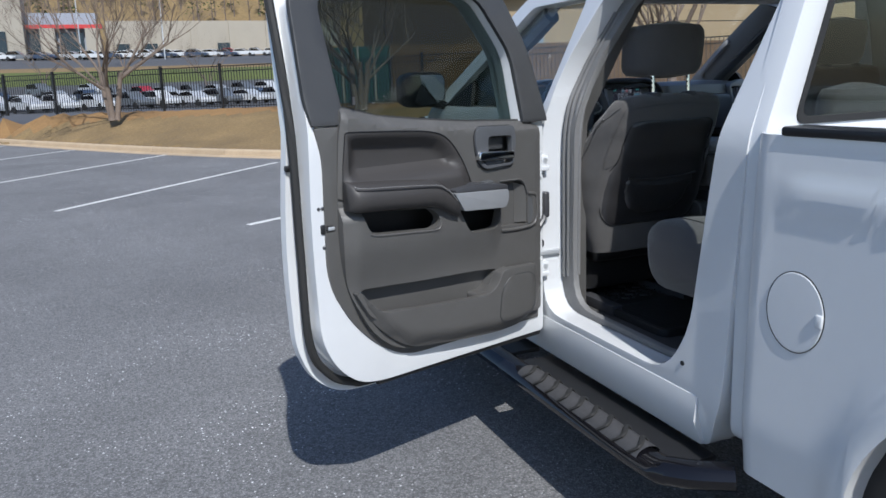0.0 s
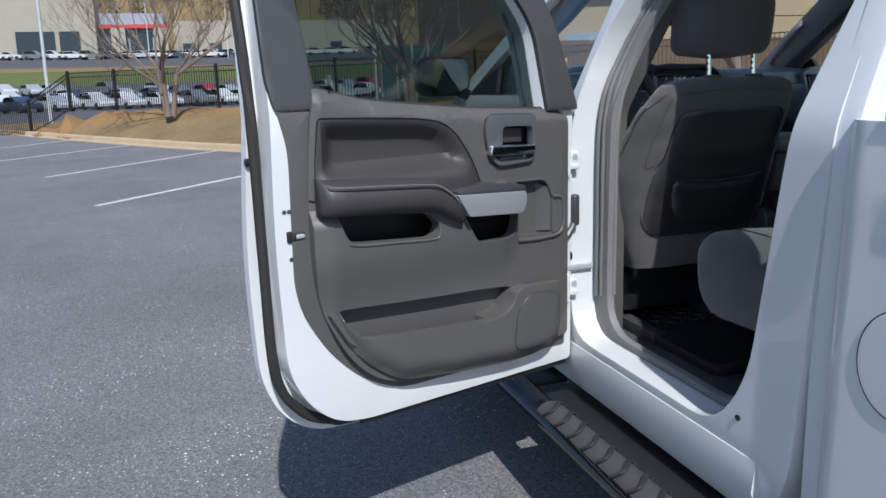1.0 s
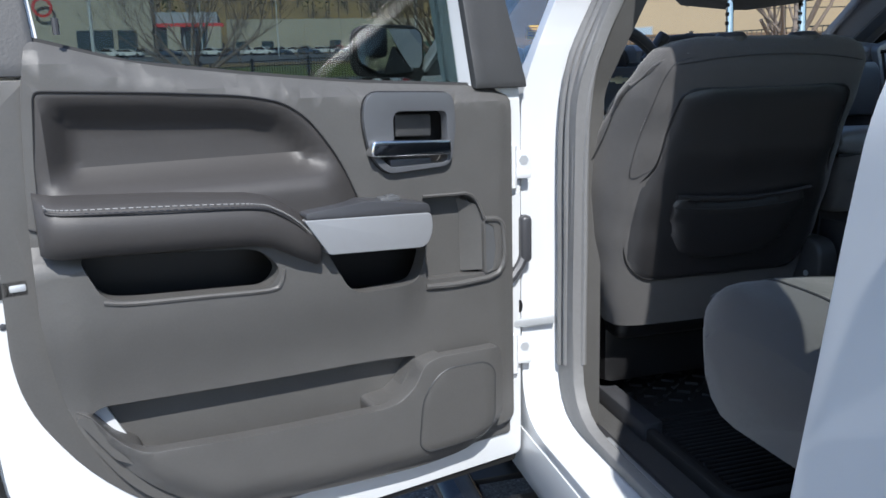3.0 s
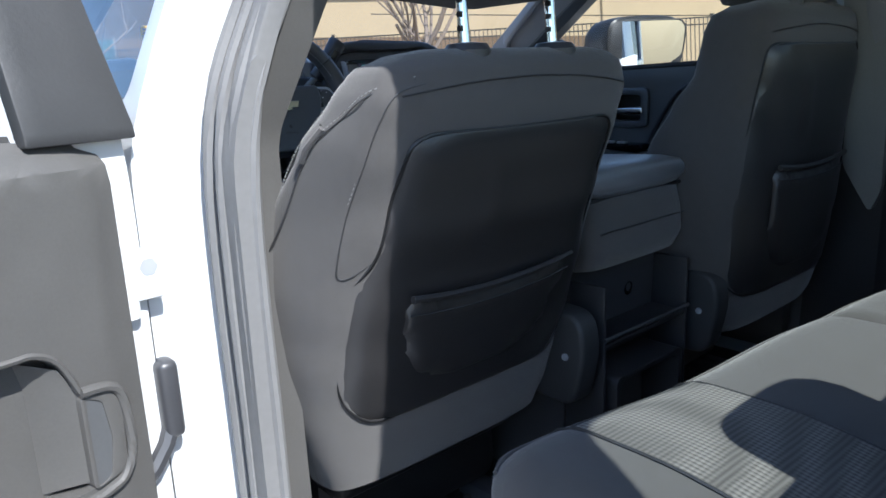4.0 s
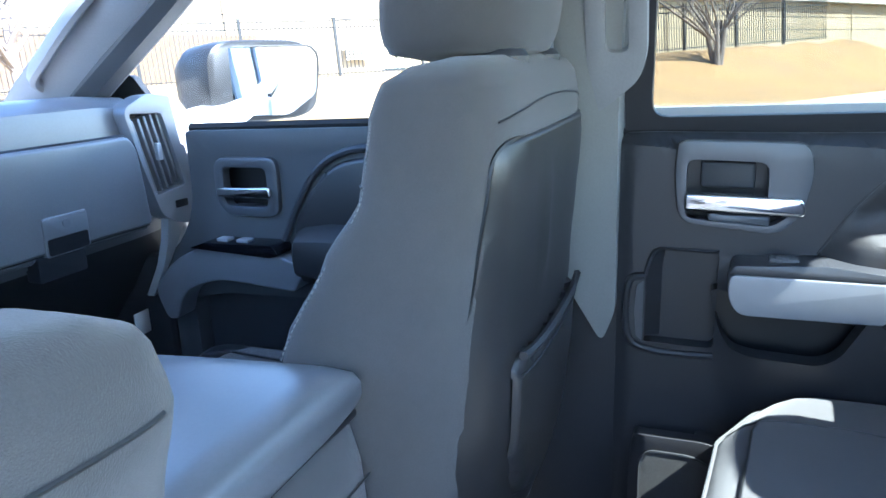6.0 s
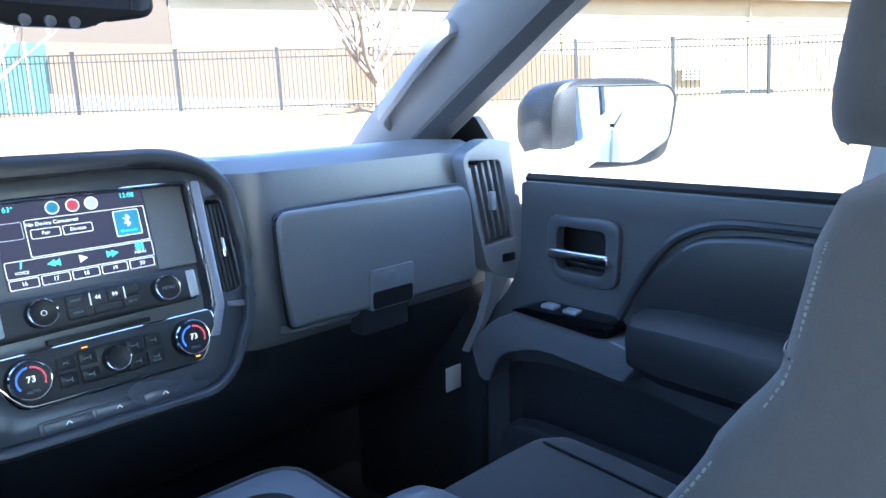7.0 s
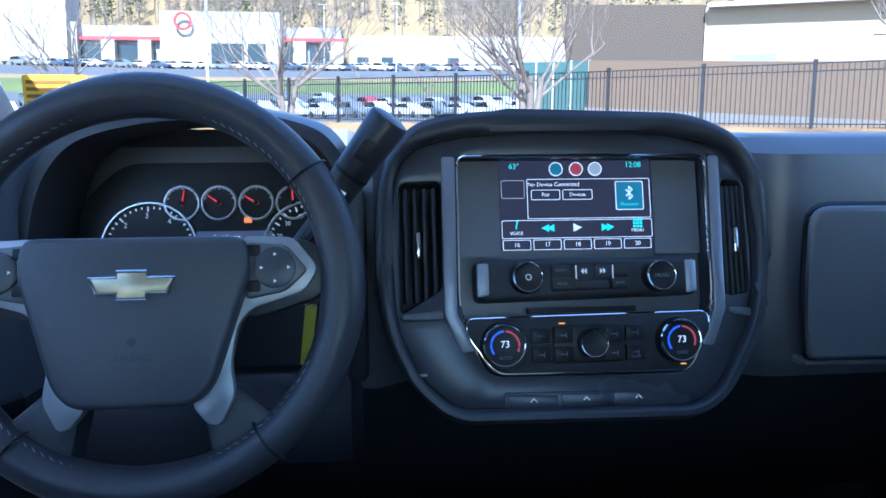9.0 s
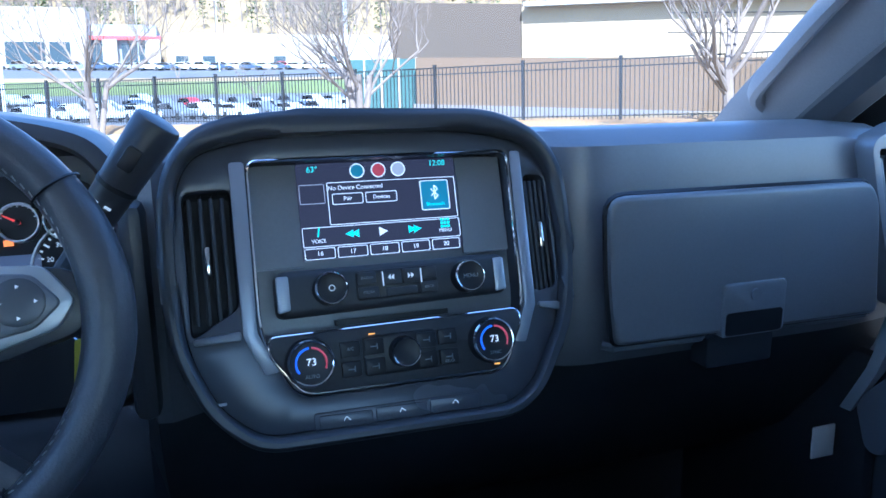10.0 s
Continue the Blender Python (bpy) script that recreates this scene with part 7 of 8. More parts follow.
    def text(body, px, py, size, material, name="screen_text", parent=None, m=None, lift=-0.0130):
        cu = bpy.data.curves.new(name, "FONT")
        cu.body, cu.size, cu.extrude, cu.align_x, cu.align_y = body, size, 0.0002, "CENTER", "CENTER"
        tmp = bpy.data.objects.new("tmp", cu)
        scene.collection.objects.link(tmp)
        dg = bpy.context.evaluated_depsgraph_get()
        me = bpy.data.meshes.new_from_object(tmp.evaluated_get(dg))
        bpy.data.objects.remove(tmp)
        bpy.data.curves.remove(cu)
        bm = bmesh.new()
        bm.from_mesh(me)
        bpy.data.meshes.remove(me)
        bm.transform(Matrix.Translation((px, py, lift)))
        bm.transform(STACK if m is None else m)
        return part(name, bm, material, parent or scr, smooth=0)

    def on_screen(body, px, py, size, material):
        x, y = S(px, py)
        return text(body, x, y, size, material)

    on_screen("63°", 25, 10, 0.009, TEAL)
    on_screen("12:08", 232, 8, 0.009, TEAL)
    on_screen("No Device Connected", 92, 42, 0.0068, W)
    on_screen("Pair", 78, 60, 0.0062, W)
    on_screen("Devices", 133, 60, 0.0062, W)
    on_screen("VOICE", 26, 127, 0.0055, W)
    on_screen("MENU", 235, 124, 0.0055, W)
    on_screen("Bluetooth", 223, 78, 0.0055, TEAL)
    for i, s in enumerate(("16", "17", "18", "19", "20")):
        on_screen(s, 26 + i * 52, 147, 0.007, W)
        part("preset_key", line_box(2 + i * 52, 138, 50 + i * 52, 156), W, scr, smooth=0)
    part("panel_outline", line_box(46, 32, 260, 102), W, scr, smooth=0)
    part("panel_outline", line_box(2, 34, 42, 66), GREY, scr, smooth=0)
    part("control_strip", line_box(1, 104, 261, 136), W, scr, smooth=0)
    part("key_outline", line_box(53, 51, 103, 69), W, scr, smooth=0)
    part("key_outline", line_box(107, 51, 159, 69), W, scr, smooth=0)
    a, b = S(200, 38), S(247, 87)
    part("app_tile", plate(rounded(rect(a[0], b[1], b[0], a[1]), 0.004), -0.0142, -0.0134, STACK), BLUE, scr, smooth=0)
    part("tile_rim", line_box(199, 37, 248, 88, 1.4), W, scr, smooth=0)
    x, y = S(223, 58)
    part("tile_symbol", merge(*[tube([STACK @ Vector((x + p[0], y + p[1], -0.013)), STACK @ Vector((x + q[0], y + q[1], -0.013))], 0.0007, 4) for p, q in (((-0.004, -0.004), (0.004, 0.004)), ((0.004, 0.004), (0, 0.008)), ((0, 0.008), (0, -0.008)), ((0, -0.008), (0.004, -0.004)), ((0.004, -0.004), (-0.004, 0.004)))]), W, scr)
    for i, (px, mt) in enumerate(((97, BLUE), (132, RED), (165, GREY))):
        x, y = S(px, 15)
        d = part("round_key", lathe([(0.0, -0.0125), (0.0072, -0.0128), (0.0075, -0.014)], 20, STACK @ Matrix.Translation((x, y, 0))), mt, scr)
        part("key_ring", lathe([(0.0072, -0.0128), (0.0084, -0.0126), (0.0084, -0.014)], 20, STACK @ Matrix.Translation((x, y, 0)), ring=True), W, scr)
    tri = lambda px, py, s, dirn: plate([(S(px, py)[0] - s * dirn, S(px, py)[1] - s), (S(px, py)[0] - s * dirn, S(px, py)[1] + s), (S(px, py)[0] + s * dirn, S(px, py)[1])], -0.0142, -0.0130, STACK)
    part("play_key", tri(131, 118, 0.005, 1), W, scr, smooth=0)
    part("skip_key", merge(tri(75, 118, 0.0045, -1), tri(84, 118, 0.0045, -1)), TEAL, scr, smooth=0)
    part("skip_key", merge(tri(179, 118, 0.0045, 1), tri(188, 118, 0.0045, 1)), TEAL, scr, smooth=0)
    x, y = S(25, 112)
    part("voice_key", tube([STACK @ Vector((x, y - 0.005, -0.013)), STACK @ Vector((x + 0.002, y + 0.005, -0.013))], 0.001, 4), TEAL, scr)
    x, y = S(235, 112)
    part("menu_key", merge(*[plate(rect(x - 0.005 + i * 0.004, y - 0.005 + j * 0.004, x - 0.002 + i * 0.004, y - 0.002 + j * 0.004), -0.0142, -0.0130, STACK) for i in range(3) for j in range(3)]), TEAL, scr, smooth=0)
    # audio strip
    strip = part("audio_strip", plate(fz([(-0.127, 1.419), (0.124, 1.419), (0.126, 1.376), (-0.127, 1.372)], 0.010), -0.020, 0.024, STACK, bevel=0.010, steps=3), FRAME, root, "dark audio control bar")
    for x in (-0.1215, 0.1165):
        part("end_plate", plate(fz([(x - 0.006, 1.414), (x + 0.007, 1.414), (x + 0.007, 1.380), (x - 0.006, 1.378)], 0.003), 0.018, 0.0255, STACK, bevel=0.002), SILVER, strip)

    def knob(x, z, r, h, lift, parent, body=None, size=0.006):
        mm = STACK @ Matrix.Translation((x, (z - 1.34) * CS, lift))
        k = part("knob", lathe([(r * 1.10, 0), (r * 1.08, h * 0.3), (r, h * 0.55), (r, h * 0.92), (r * 0.93, h), (r * 0.90, h * 0.96), (r * 0.88, h * 0.95), (0, h * 0.95)], 32, mm), BLACK, parent, "black rotary knob")
        part("knob_ring", lathe([(r * 1.0, h * 0.80), (r * 1.03, h * 0.9), (r * 0.97, h * 1.02), (r * 0.92, h)], 32, mm, ring=True), CHROME, k)
        if body:
            text(body, x, (z - 1.34) * CS, size, DIMPRINT, "knob_label", k, lift=lift + h * 0.96)
        return k

    knob(-0.0735, 1.398, 0.0165, 0.016, 0.024, strip)
    knob(0.0775, 1.397, 0.0165, 0.016, 0.024, strip, "MENU", 0.0062)
    kp = part("key_pad", plate(fz([(-0.046, 1.413), (0.044, 1.413), (0.044, 1.384), (-0.046, 1.382)], 0.005), 0.018, 0.0258, STACK, bevel=0.003), BLACK, strip)
    for x0, x1, z0, z1 in ((-0.044, -0.024, 1.399, 1.411), (-0.018, 0.003, 1.396, 1.411), (0.005, 0.024, 1.396, 1.411), (0.027, 0.043, 1.399, 1.411), (-0.044, -0.022, 1.385, 1.396), (-0.014, 0.020, 1.385, 1.393), (0.024, 0.043, 1.385, 1.396)):
        part("key", plate(fz([(x0, z0), (x1, z0), (x1, z1), (x0, z1)], 0.002), 0.024, 0.0275, STACK, bevel=0.001), FRAME, kp)
    for s, x, z in (("RADIO", -0.034, 1.405), ("MEDIA", -0.033, 1.3905), ("BACK", 0.0335, 1.3905)):
        text(s, x, (z - 1.34) * CS, 0.0042, DIMPRINT, "key_label", kp, lift=0.0278)
    for x in (-0.0175, 0.0245):
        part("key_light", box((x, 0.058, 0.0275), (x + 0.0012, 0.073, 0.0284), m=STACK), PRINT, kp)
    for x, d in ((-0.008, -1), (0.014, 1)):
        part("skip_symbol", merge(*[plate([(x + o - 0.0016 * d, 0.0635), (x + o - 0.0016 * d, 0.0695), (x + o + 0.0016 * d, 0.0665)], 0.0275, 0.0281, STACK) for o in (-0.0018, 0.0018)]), PRINT, kp, smooth=0)
    part("power_symbol", lathe([(0.0026, 0.0), (0.0033, 0.0), (0.0033, 0.0006), (0.0026, 0.0006)], 16, STACK @ Matrix.Translation((-0.0735, 0.058 * CS, 0.0395)), ring=True), PRINT, kp)
    part("disc_slot", box((-0.065, -0.003, 0.0), (0.062, 0.003, 0.012), m=STACK @ Matrix.Translation((0, 0.024, -0.018))), BLACK, root)
    # climate pod
    pod_poly = fz([(-0.140, 1.356), (0.138, 1.358), (0.141, 1.342), (0.112, 1.295), (-0.108, 1.297), (-0.139, 1.338)], 0.014)
    pod = part("climate_panel", plate(pod_poly, -0.020, 0.016, STACK, bevel=0.004), FRAME, root, "dark climate panel")
    part("panel_rim", tube([STACK @ Vector((x, y, 0.014)) for x, y in pod_poly], 0.0011, 5, closed=True), CHROME, pod)
    for x in (-0.100, 0.100):
        k = knob(x, 1.3275, 0.0235, 0.014, 0.016, pod)
        text("73", x, (1.3275 - 1.34) * CS + 0.001, 0.0105, W, "temperature", k, lift=0.0305)
        text("AUTO" if x < 0 else "SYNC", x, (1.3275 - 1.34) * CS - 0.0135, 0.0052, DIMPRINT, "knob_label", k, lift=0.0305)
        for a0, a1, mt in ((148, 215, ink("deep_blue", (0.05, 0.12, 0.6), 1.5)), (-25, 85, RED), (95, 150, ink("deep_blue", (0.05, 0.12, 0.6), 1.5))):
            arcp = [STACK @ Vector((x + 0.0155 * math.cos(radians(a)), (1.3275 - 1.34) * CS + 0.0155 * math.sin(radians(a)), 0.0300)) for a in [a0 + (a1 - a0) * i / 10 for i in range(11)]]
            part("dial_arc", tube(arcp, 0.0012, 4), mt, k)
    knob(0.0, 1.327, 0.0155, 0.014, 0.018, pod)
    part("climate_keys", plate(fz([(-0.044, 1.347), (0.037, 1.347), (0.037, 1.306), (-0.044, 1.306)], 0.006), 0.014, 0.0185, STACK, bevel=0.003), BLACK, pod)
    for x, z, s in ((-0.0575, 1.336, "A/C"), (-0.0575, 1.316, ""), (-0.032, 1.336, ""), (-0.032, 1.316, ""), (0.026, 1.336, ""), (0.026, 1.316, ""), (0.050, 1.337, ""), (0.050, 1.316, "REAR")):
        part("key", plate(fz([(x - 0.0105, z - 0.008), (x + 0.0105, z - 0.008), (x + 0.0105, z + 0.008), (x - 0.0105, z + 0.008)], 0.002), 0.016, 0.0205, STACK, bevel=0.001), BLACK, pod)
        if s:
            text(s, x, (z - 1.34) * CS - (0.005 if s == "REAR" else 0), 0.0048, DIMPRINT, "key_label", pod, lift=0.0207)
        if s != "A/C":
            sy = (z - 1.34) * CS
            part("key_symbol", merge(tube([STACK @ Vector((x - 0.004, sy, 0.0207)), STACK @ Vector((x + 0.003, sy, 0.0207))], 0.0006, 4), tube([STACK @ Vector((x + 0.003, sy + 0.003, 0.0207)), STACK @ Vector((x + 0.003, sy - 0.003, 0.0207))], 0.0006, 4)), DIMPRINT, pod)
    part("indicator", box((-0.0365, 0.0085, 0.0185), (-0.0305, 0.0098, 0.0212), m=STACK), ink("amber", (0.9, 0.35, 0.05), 2.0), pod)
    part("indicator", box((0.097, -0.0395, 0.030), (0.103, -0.0382, 0.0312), m=STACK), ink("amber", (0.9, 0.35, 0.05), 2.0), pod)
    # switch strip
    ss = part("switch_strip", plate(fz([(-0.100, 1.277), (0.086, 1.275), (0.084, 1.254), (-0.100, 1.256)], 0.004), -0.01, 0.0112, STACK, bevel=0.001), GRAPHITE, root)
    for i in range(3):
        x0 = -0.095 + i * 0.060
        part("switch", plate(fz([(x0, 1.274), (x0 + 0.056, 1.273), (x0 + 0.056, 1.259), (x0, 1.260)], 0.002), 0.011, 0.0122, STACK, bevel=0.001), GRAPHITE, ss)
        part("switch_symbol", tube([STACK @ Vector((x0 + 0.025, -0.077, 0.0128)), STACK @ Vector((x0 + 0.028, -0.073, 0.0128)), STACK @ Vector((x0 + 0.032, -0.077, 0.0128))], 0.0005, 4), PRINT, ss)
    for i in range(4):
        x0 = -0.100 + i * 0.0605
        part("bright_tab", box((x0, -0.089, 0.010), (x0 + 0.006, -0.0865, 0.015), 0.001, m=STACK), CHROME, ss)
    part("strip_edge", tube([STACK @ Vector((x, (z - 1.34) * CS, 0.014)) for x, z in ((-0.100, 1.254), (-0.01, 1.2525), (0.084, 1.252))], 0.0012, 5), SILVER, ss)
    # A thin silver bar drawn as a glint on the fascia.
    part("trim_glint", box((-0.196, -0.045, 0.008), (-0.184, -0.042, 0.0108), 0.001, m=STACK), SILVER, root)

    # ---- instrument binnacle ----
    hood = []
    for dy, grow in ((-0.005, 0.0), (0.0, 0.014), (0.04, 0.022), (0.12, 0.018), (0.22, -0.005)):
        ring = []
        for x, z in ((-0.665, 1.30), (-0.645, 1.45), (-0.615, 1.525), (-0.56, 1.562), (-0.445, 1.578), (-0.34, 1.563), (-0.295, 1.535), (-0.272, 1.47), (-0.262, 1.30)):
            cx, cz = -0.455, 1.42
            k = 1 + grow / 0.2
            ring.append((cx + (x - cx) * k, 0.115 + dy - 0.15 * (1.5 - z) * 0.4, cz + (z - cz) * k))
        hood.append(smoothed(ring, 6))
    inner = []
    for dy, k in ((0.0, 0.985), (0.05, 0.93), (0.12, 0.90)):
        ring = []
        for x, z in ((-0.665, 1.30), (-0.645, 1.45), (-0.615, 1.525), (-0.56, 1.562), (-0.445, 1.578), (-0.34, 1.563), (-0.295, 1.535), (-0.272, 1.47), (-0.262, 1.30)):
            ring.append((-0.455 + (x + 0.455) * k, 0.11 + dy - 0.15 * (1.5 - z) * 0.4, 1.42 + (z - 1.42) * k))
        inner.append(smoothed(ring, 6))
    bn = part("instrument_hood", loft(list(reversed(hood)) + inner, closed=False, caps=False), CHARCOAL, root, "charcoal instrument hood")
    G = axes((0, 0.205, 1.404), (1, 0, 0), (0, 0.25, 1))
    face = part("gauge_face", plate(rounded([(-0.63, -0.16), (-0.625, 0.06), (-0.57, 0.115), (-0.33, 0.115), (-0.285, 0.07), (-0.28, -0.16)], 0.03), -0.01, 0.0, G), BLACK, root, "black gauge cluster")

    def dial(cx, cz, r, a0, a1, ticks, needle, majors):
        m2 = G @ Matrix.Translation((cx, cz, 0))
        d = part("gauge", lathe([(0, 0.002), (r * 0.93, 0.002), (r * 0.94, 0.0)], 36, m2), BLACK, face)
        part("gauge_ring", lathe([(r * 0.91, 0.001), (r * 0.94, 0.008), (r * 1.02, 0.008), (r * 1.07, 0.0)] if r < 0.03 else [(r * 0.955, 0.001), (r * 0.965, 0.008), (r, 0.008), (r * 1.015, 0.0)], 40, m2, ring=True), mat("bright_ring", (0.90, 0.91, 0.93), 0.32, 0.85, vary=0.05), d)
        tk = []
        for i in range(ticks + 1):
            a = radians(a0 + (a1 - a0) * i / ticks)
            L = 0.80 if i % majors == 0 else 0.86
            tk.append(tube([m2 @ Vector((r * L * math.cos(a), r * L * math.sin(a), 0.003)), m2 @ Vector((r * 0.91 * math.cos(a), r * 0.91 * math.sin(a), 0.003))], r * 0.014 + 0.0003, 4))
        part("tick_marks", merge(*tk), PRINT, d)
        a = radians(needle)
        part("needle", tube([m2 @ Vector((-r * 0.15 * math.cos(a), -r * 0.15 * math.sin(a), 0.006)), m2 @ Vector((r * 0.8 * math.cos(a), r * 0.8 * math.sin(a), 0.006))], [0.0018, 0.0008], 5), mat("red_needle", (0.8, 0.05, 0.04), 0.4, emit=(0.8, 0.06, 0.05), power=0.2), d, "red needle")
        part("needle_hub", lathe([(0.0, 0.009), (r * 0.14, 0.008), (r * 0.16, 0.004)], 14, m2), BLACK, d)
        return d, m2

    for cx, a in ((-0.493, 80), (-0.445, 145), (-0.396, 150), (-0.347, 95)):
        dial(cx, 0.060, 0.0225, 20, 160, 8, a, 4)
    d, m2 = dial(-0.535, 0.0, 0.062, -30, 215, 30, 212, 5)
    for i, s in enumerate("0123456"):
        a = radians(215 - i * 40)
        text(s, 0.044 * math.cos(a), 0.044 * math.sin(a), 0.010, PRINT, "gauge_number", d, m=m2, lift=0.003)
    d, m2 = dial(-0.325, 0.0, 0.062, -30, 215, 28, 212, 2)
    for i, s in enumerate(("0", "10", "20", "30", "40", "50", "60", "80", "100", "120")):
        a = radians(215 - i * 27)
        text(s, 0.043 * math.cos(a), 0.043 * math.sin(a), 0.008, PRINT, "gauge_number", d, m=m2, lift=0.003)
    info = part("info_display", plate(rounded(rect(-0.475, -0.06, -0.375, 0.022), 0.004), 0.0, 0.004, G), ink("pale_blue", (0.22, 0.25, 0.34), 0.22), face, "lit information display")
    text("Fuel Range", -0.435, 0.014, 0.008, W, "display_text", info, m=G, lift=0.0045)
    part("display_line", box((-0.472, 0.006, 0.004), (-0.378, 0.007, 0.0048), m=G), W, info)
    part("warning_light", box((-0.412, 0.033, 0.004), (-0.402, 0.040, 0.0055), m=G), ink("orange", (1.0, 0.25, 0.05), 1.5), face)
    part("cluster_end", box((-0.275, 0.03, 1.27), (-0.248, 0.16, 1.50), 0.012), CHARCOAL, root)


make_dashboard()


def make_wheel_assembly():
    c = Vector((-0.447, -0.118, 1.432))
    m = axes(c, (1, 0, 0), (0, 0.29, 0.957))
    root = thing("steering_wheel", c, "black leather steering wheel with silver spokes and stitched rim", "steering wheel")
    R = 0.1775
    ring = []
    n = 72
    for i in range(n):
        a = 2 * math.pi * i / n
        ring.append(m @ Vector((R * math.cos(a), R * math.sin(a), 0)))
    rings = []
    for i in range(n + 1):
        a = 2 * math.pi * i / n
        rr = 0.0185 + 0.0022 * (math.cos(a * 2) ** 2)
        rings.append([m @ Vector(((R + rr * math.cos(b)) * math.cos(a), (R + rr * math.cos(b)) * math.sin(a), 1.15 * rr * math.sin(b))) for b in [2 * math.pi * k / 14 for k in range(14)]])
    bm = loft(rings, caps=False)
    bmesh.ops.remove_doubles(bm, verts=bm.verts, dist=1e-6)
    LEATHER = mat("black_leather", (0.085, 0.085, 0.092), 0.32, grain=0.12, vary=0.12, scale=150, bump=0.18, bump_scale=420)
    rim = part("rim", bm, LEATHER, root, "black leather rim")
    st = []
    for i in range(120):
        a0, a1 = 2 * math.pi * i / 120, 2 * math.pi * (i + 0.55) / 120
        r = R - 0.0160
        st.append(tube([m @ Vector((r * math.cos(a0), r * math.sin(a0), 0.0115)), m @ Vector(((r + 0.001) * math.cos(a1), (r + 0.001) * math.sin(a1), 0.0135))], 0.0006, 4))
    part("stitching", merge(*st), mat("white_thread", (0.42, 0.42, 0.41), 0.8, vary=0.1, grain=0.1), rim, "pale stitching")
    for a in (35, 145, 232, 308):
        a = radians(a)
        part("rim_joint", tube([m @ Vector(((R + 0.0212 * math.cos(b)) * math.cos(a), (R + 0.0212 * math.cos(b)) * math.sin(a), 0.0240 * math.sin(b))) for b in [2 * math.pi * k / 14 for k in range(14)]], 0.0012, 4, closed=True), BLACK, rim)
    hub = rounded([(-0.093, 0.042), (0.093, 0.042), (0.098, 0.012), (0.066, -0.088), (0.050, -0.104), (-0.050, -0.104), (-0.066, -0.088), (-0.098, 0.012)], [0.012, 0.012, 0.02, 0.03, 0.02, 0.02, 0.03, 0.02])
    hb = part("airbag_cover", plate(hub, -0.03, 0.034, m, bevel=0.014, steps=4, curve=lambda x, y: -0.10 * x * x), mat("grained_airbag_cover", (0.085, 0.087, 0.096), 0.38, grain=0.1, vary=0.06, scale=260, bump=0.10, bump_scale=900, spec=0.7), root, "grained airbag cover")
    bow = [(-0.034, 0.006), (-0.012, 0.006), (-0.012, 0.011), (0.012, 0.011), (0.012, 0.006), (0.034, 0.006), (0.028, -0.006), (0.012, -0.006), (0.012, -0.011), (-0.012, -0.011), (-0.012, -0.006), (-0.028, -0.006)]
    part("badge", plate(bow, 0.030, 0.037, m, bevel=0.0015), mat("gold_badge", (0.80, 0.70, 0.45), 0.3, 0.5, vary=0.05), hb, "plain gold emblem")
    part("badge_rim", tube([m @ Vector((x * 1.05, y * 1.12, 0.036)) for x, y in bow], 0.0011, 4, closed=True), CHROME, hb)

    def text_on(body, x, y, size):
        cu = bpy.data.curves.new("t", "FONT")
        cu.body, cu.size, cu.extrude, cu.align_x, cu.align_y = body, size, 0.0002, "CENTER", "CENTER"
        tmp = bpy.data.objects.new("tmp", cu)
        scene.collection.objects.link(tmp)
        me = bpy.data.meshes.new_from_object(tmp.evaluated_get(bpy.context.evaluated_depsgraph_get()))
        bpy.data.objects.remove(tmp)
        bpy.data.curves.remove(cu)
        b = bmesh.new()
        b.from_mesh(me)
        bpy.data.meshes.remove(me)
        b.transform(Matrix.Translation((x, y, 0.0335)))
        b.transform(m)
        return b

    part("moulded_text", text_on("AIRBAG", 0, -0.062, 0.009), VINYL, hb, smooth=0)
    part("moulded_mark", lathe([(0.003, 0.033), (0.004, 0.0343), (0.0, 0.0345)], 10, m @ Matrix.Translation((0, -0.048, 0))), VINYL, hb)
    for s in (-1, 1):
        # control pods, silver spoke blades, spoke backs
        f = (lambda pts: [(s * x, y) for x, y in pts])
        part("spoke", plate(rounded(f([(0.085, 0.045), (0.15, 0.04), (0.172, 0.02), (0.158, -0.012), (0.10, -0.030), (0.085, -0.025)]), 0.012), -0.03, 0.004, m, bevel=0.006), CHARCOAL, root)
        part("spoke", plate(rounded(f([(0.050, -0.098), (0.080, -0.088), (0.125, -0.125), (0.095, -0.158), (0.062, -0.165)]), 0.01), -0.03, 0.002, m, bevel=0.006), LEATHER, root)
        sil = f([(0.088, 0.044), (0.134, 0.042), (0.156, 0.014), (0.143, -0.008), (0.096, -0.022), (0.084, -0.036), (0.078, -0.070), (0.082, -0.098), (0.068, -0.124), (0.058, -0.122), (0.043, -0.104), (0.060, -0.090), (0.067, -0.060), (0.071, -0.024), (0.078, -0.010)])
        sp = part("silver_spoke_trim", plate(rounded(sil, 0.008), 0.0, 0.012, m, bevel=0.004), SILVER, root, "satin silver spoke trim")
        pod = part("control_pod", plate(rounded(f([(0.092, 0.038), (0.127, 0.035), (0.147, 0.012), (0.127, -0.007), (0.092, -0.014)]), 0.006), 0.010, 0.018, m, bevel=0.003), DARK, root)
        pad = part("thumb_pad", lathe([(0.0185, 0.0), (0.0185, 0.004), (0.016, 0.005), (0.0, 0.004)], 24, m @ Matrix.Translation((s * 0.118, 0.014, 0.017))), HANDLE, pod)
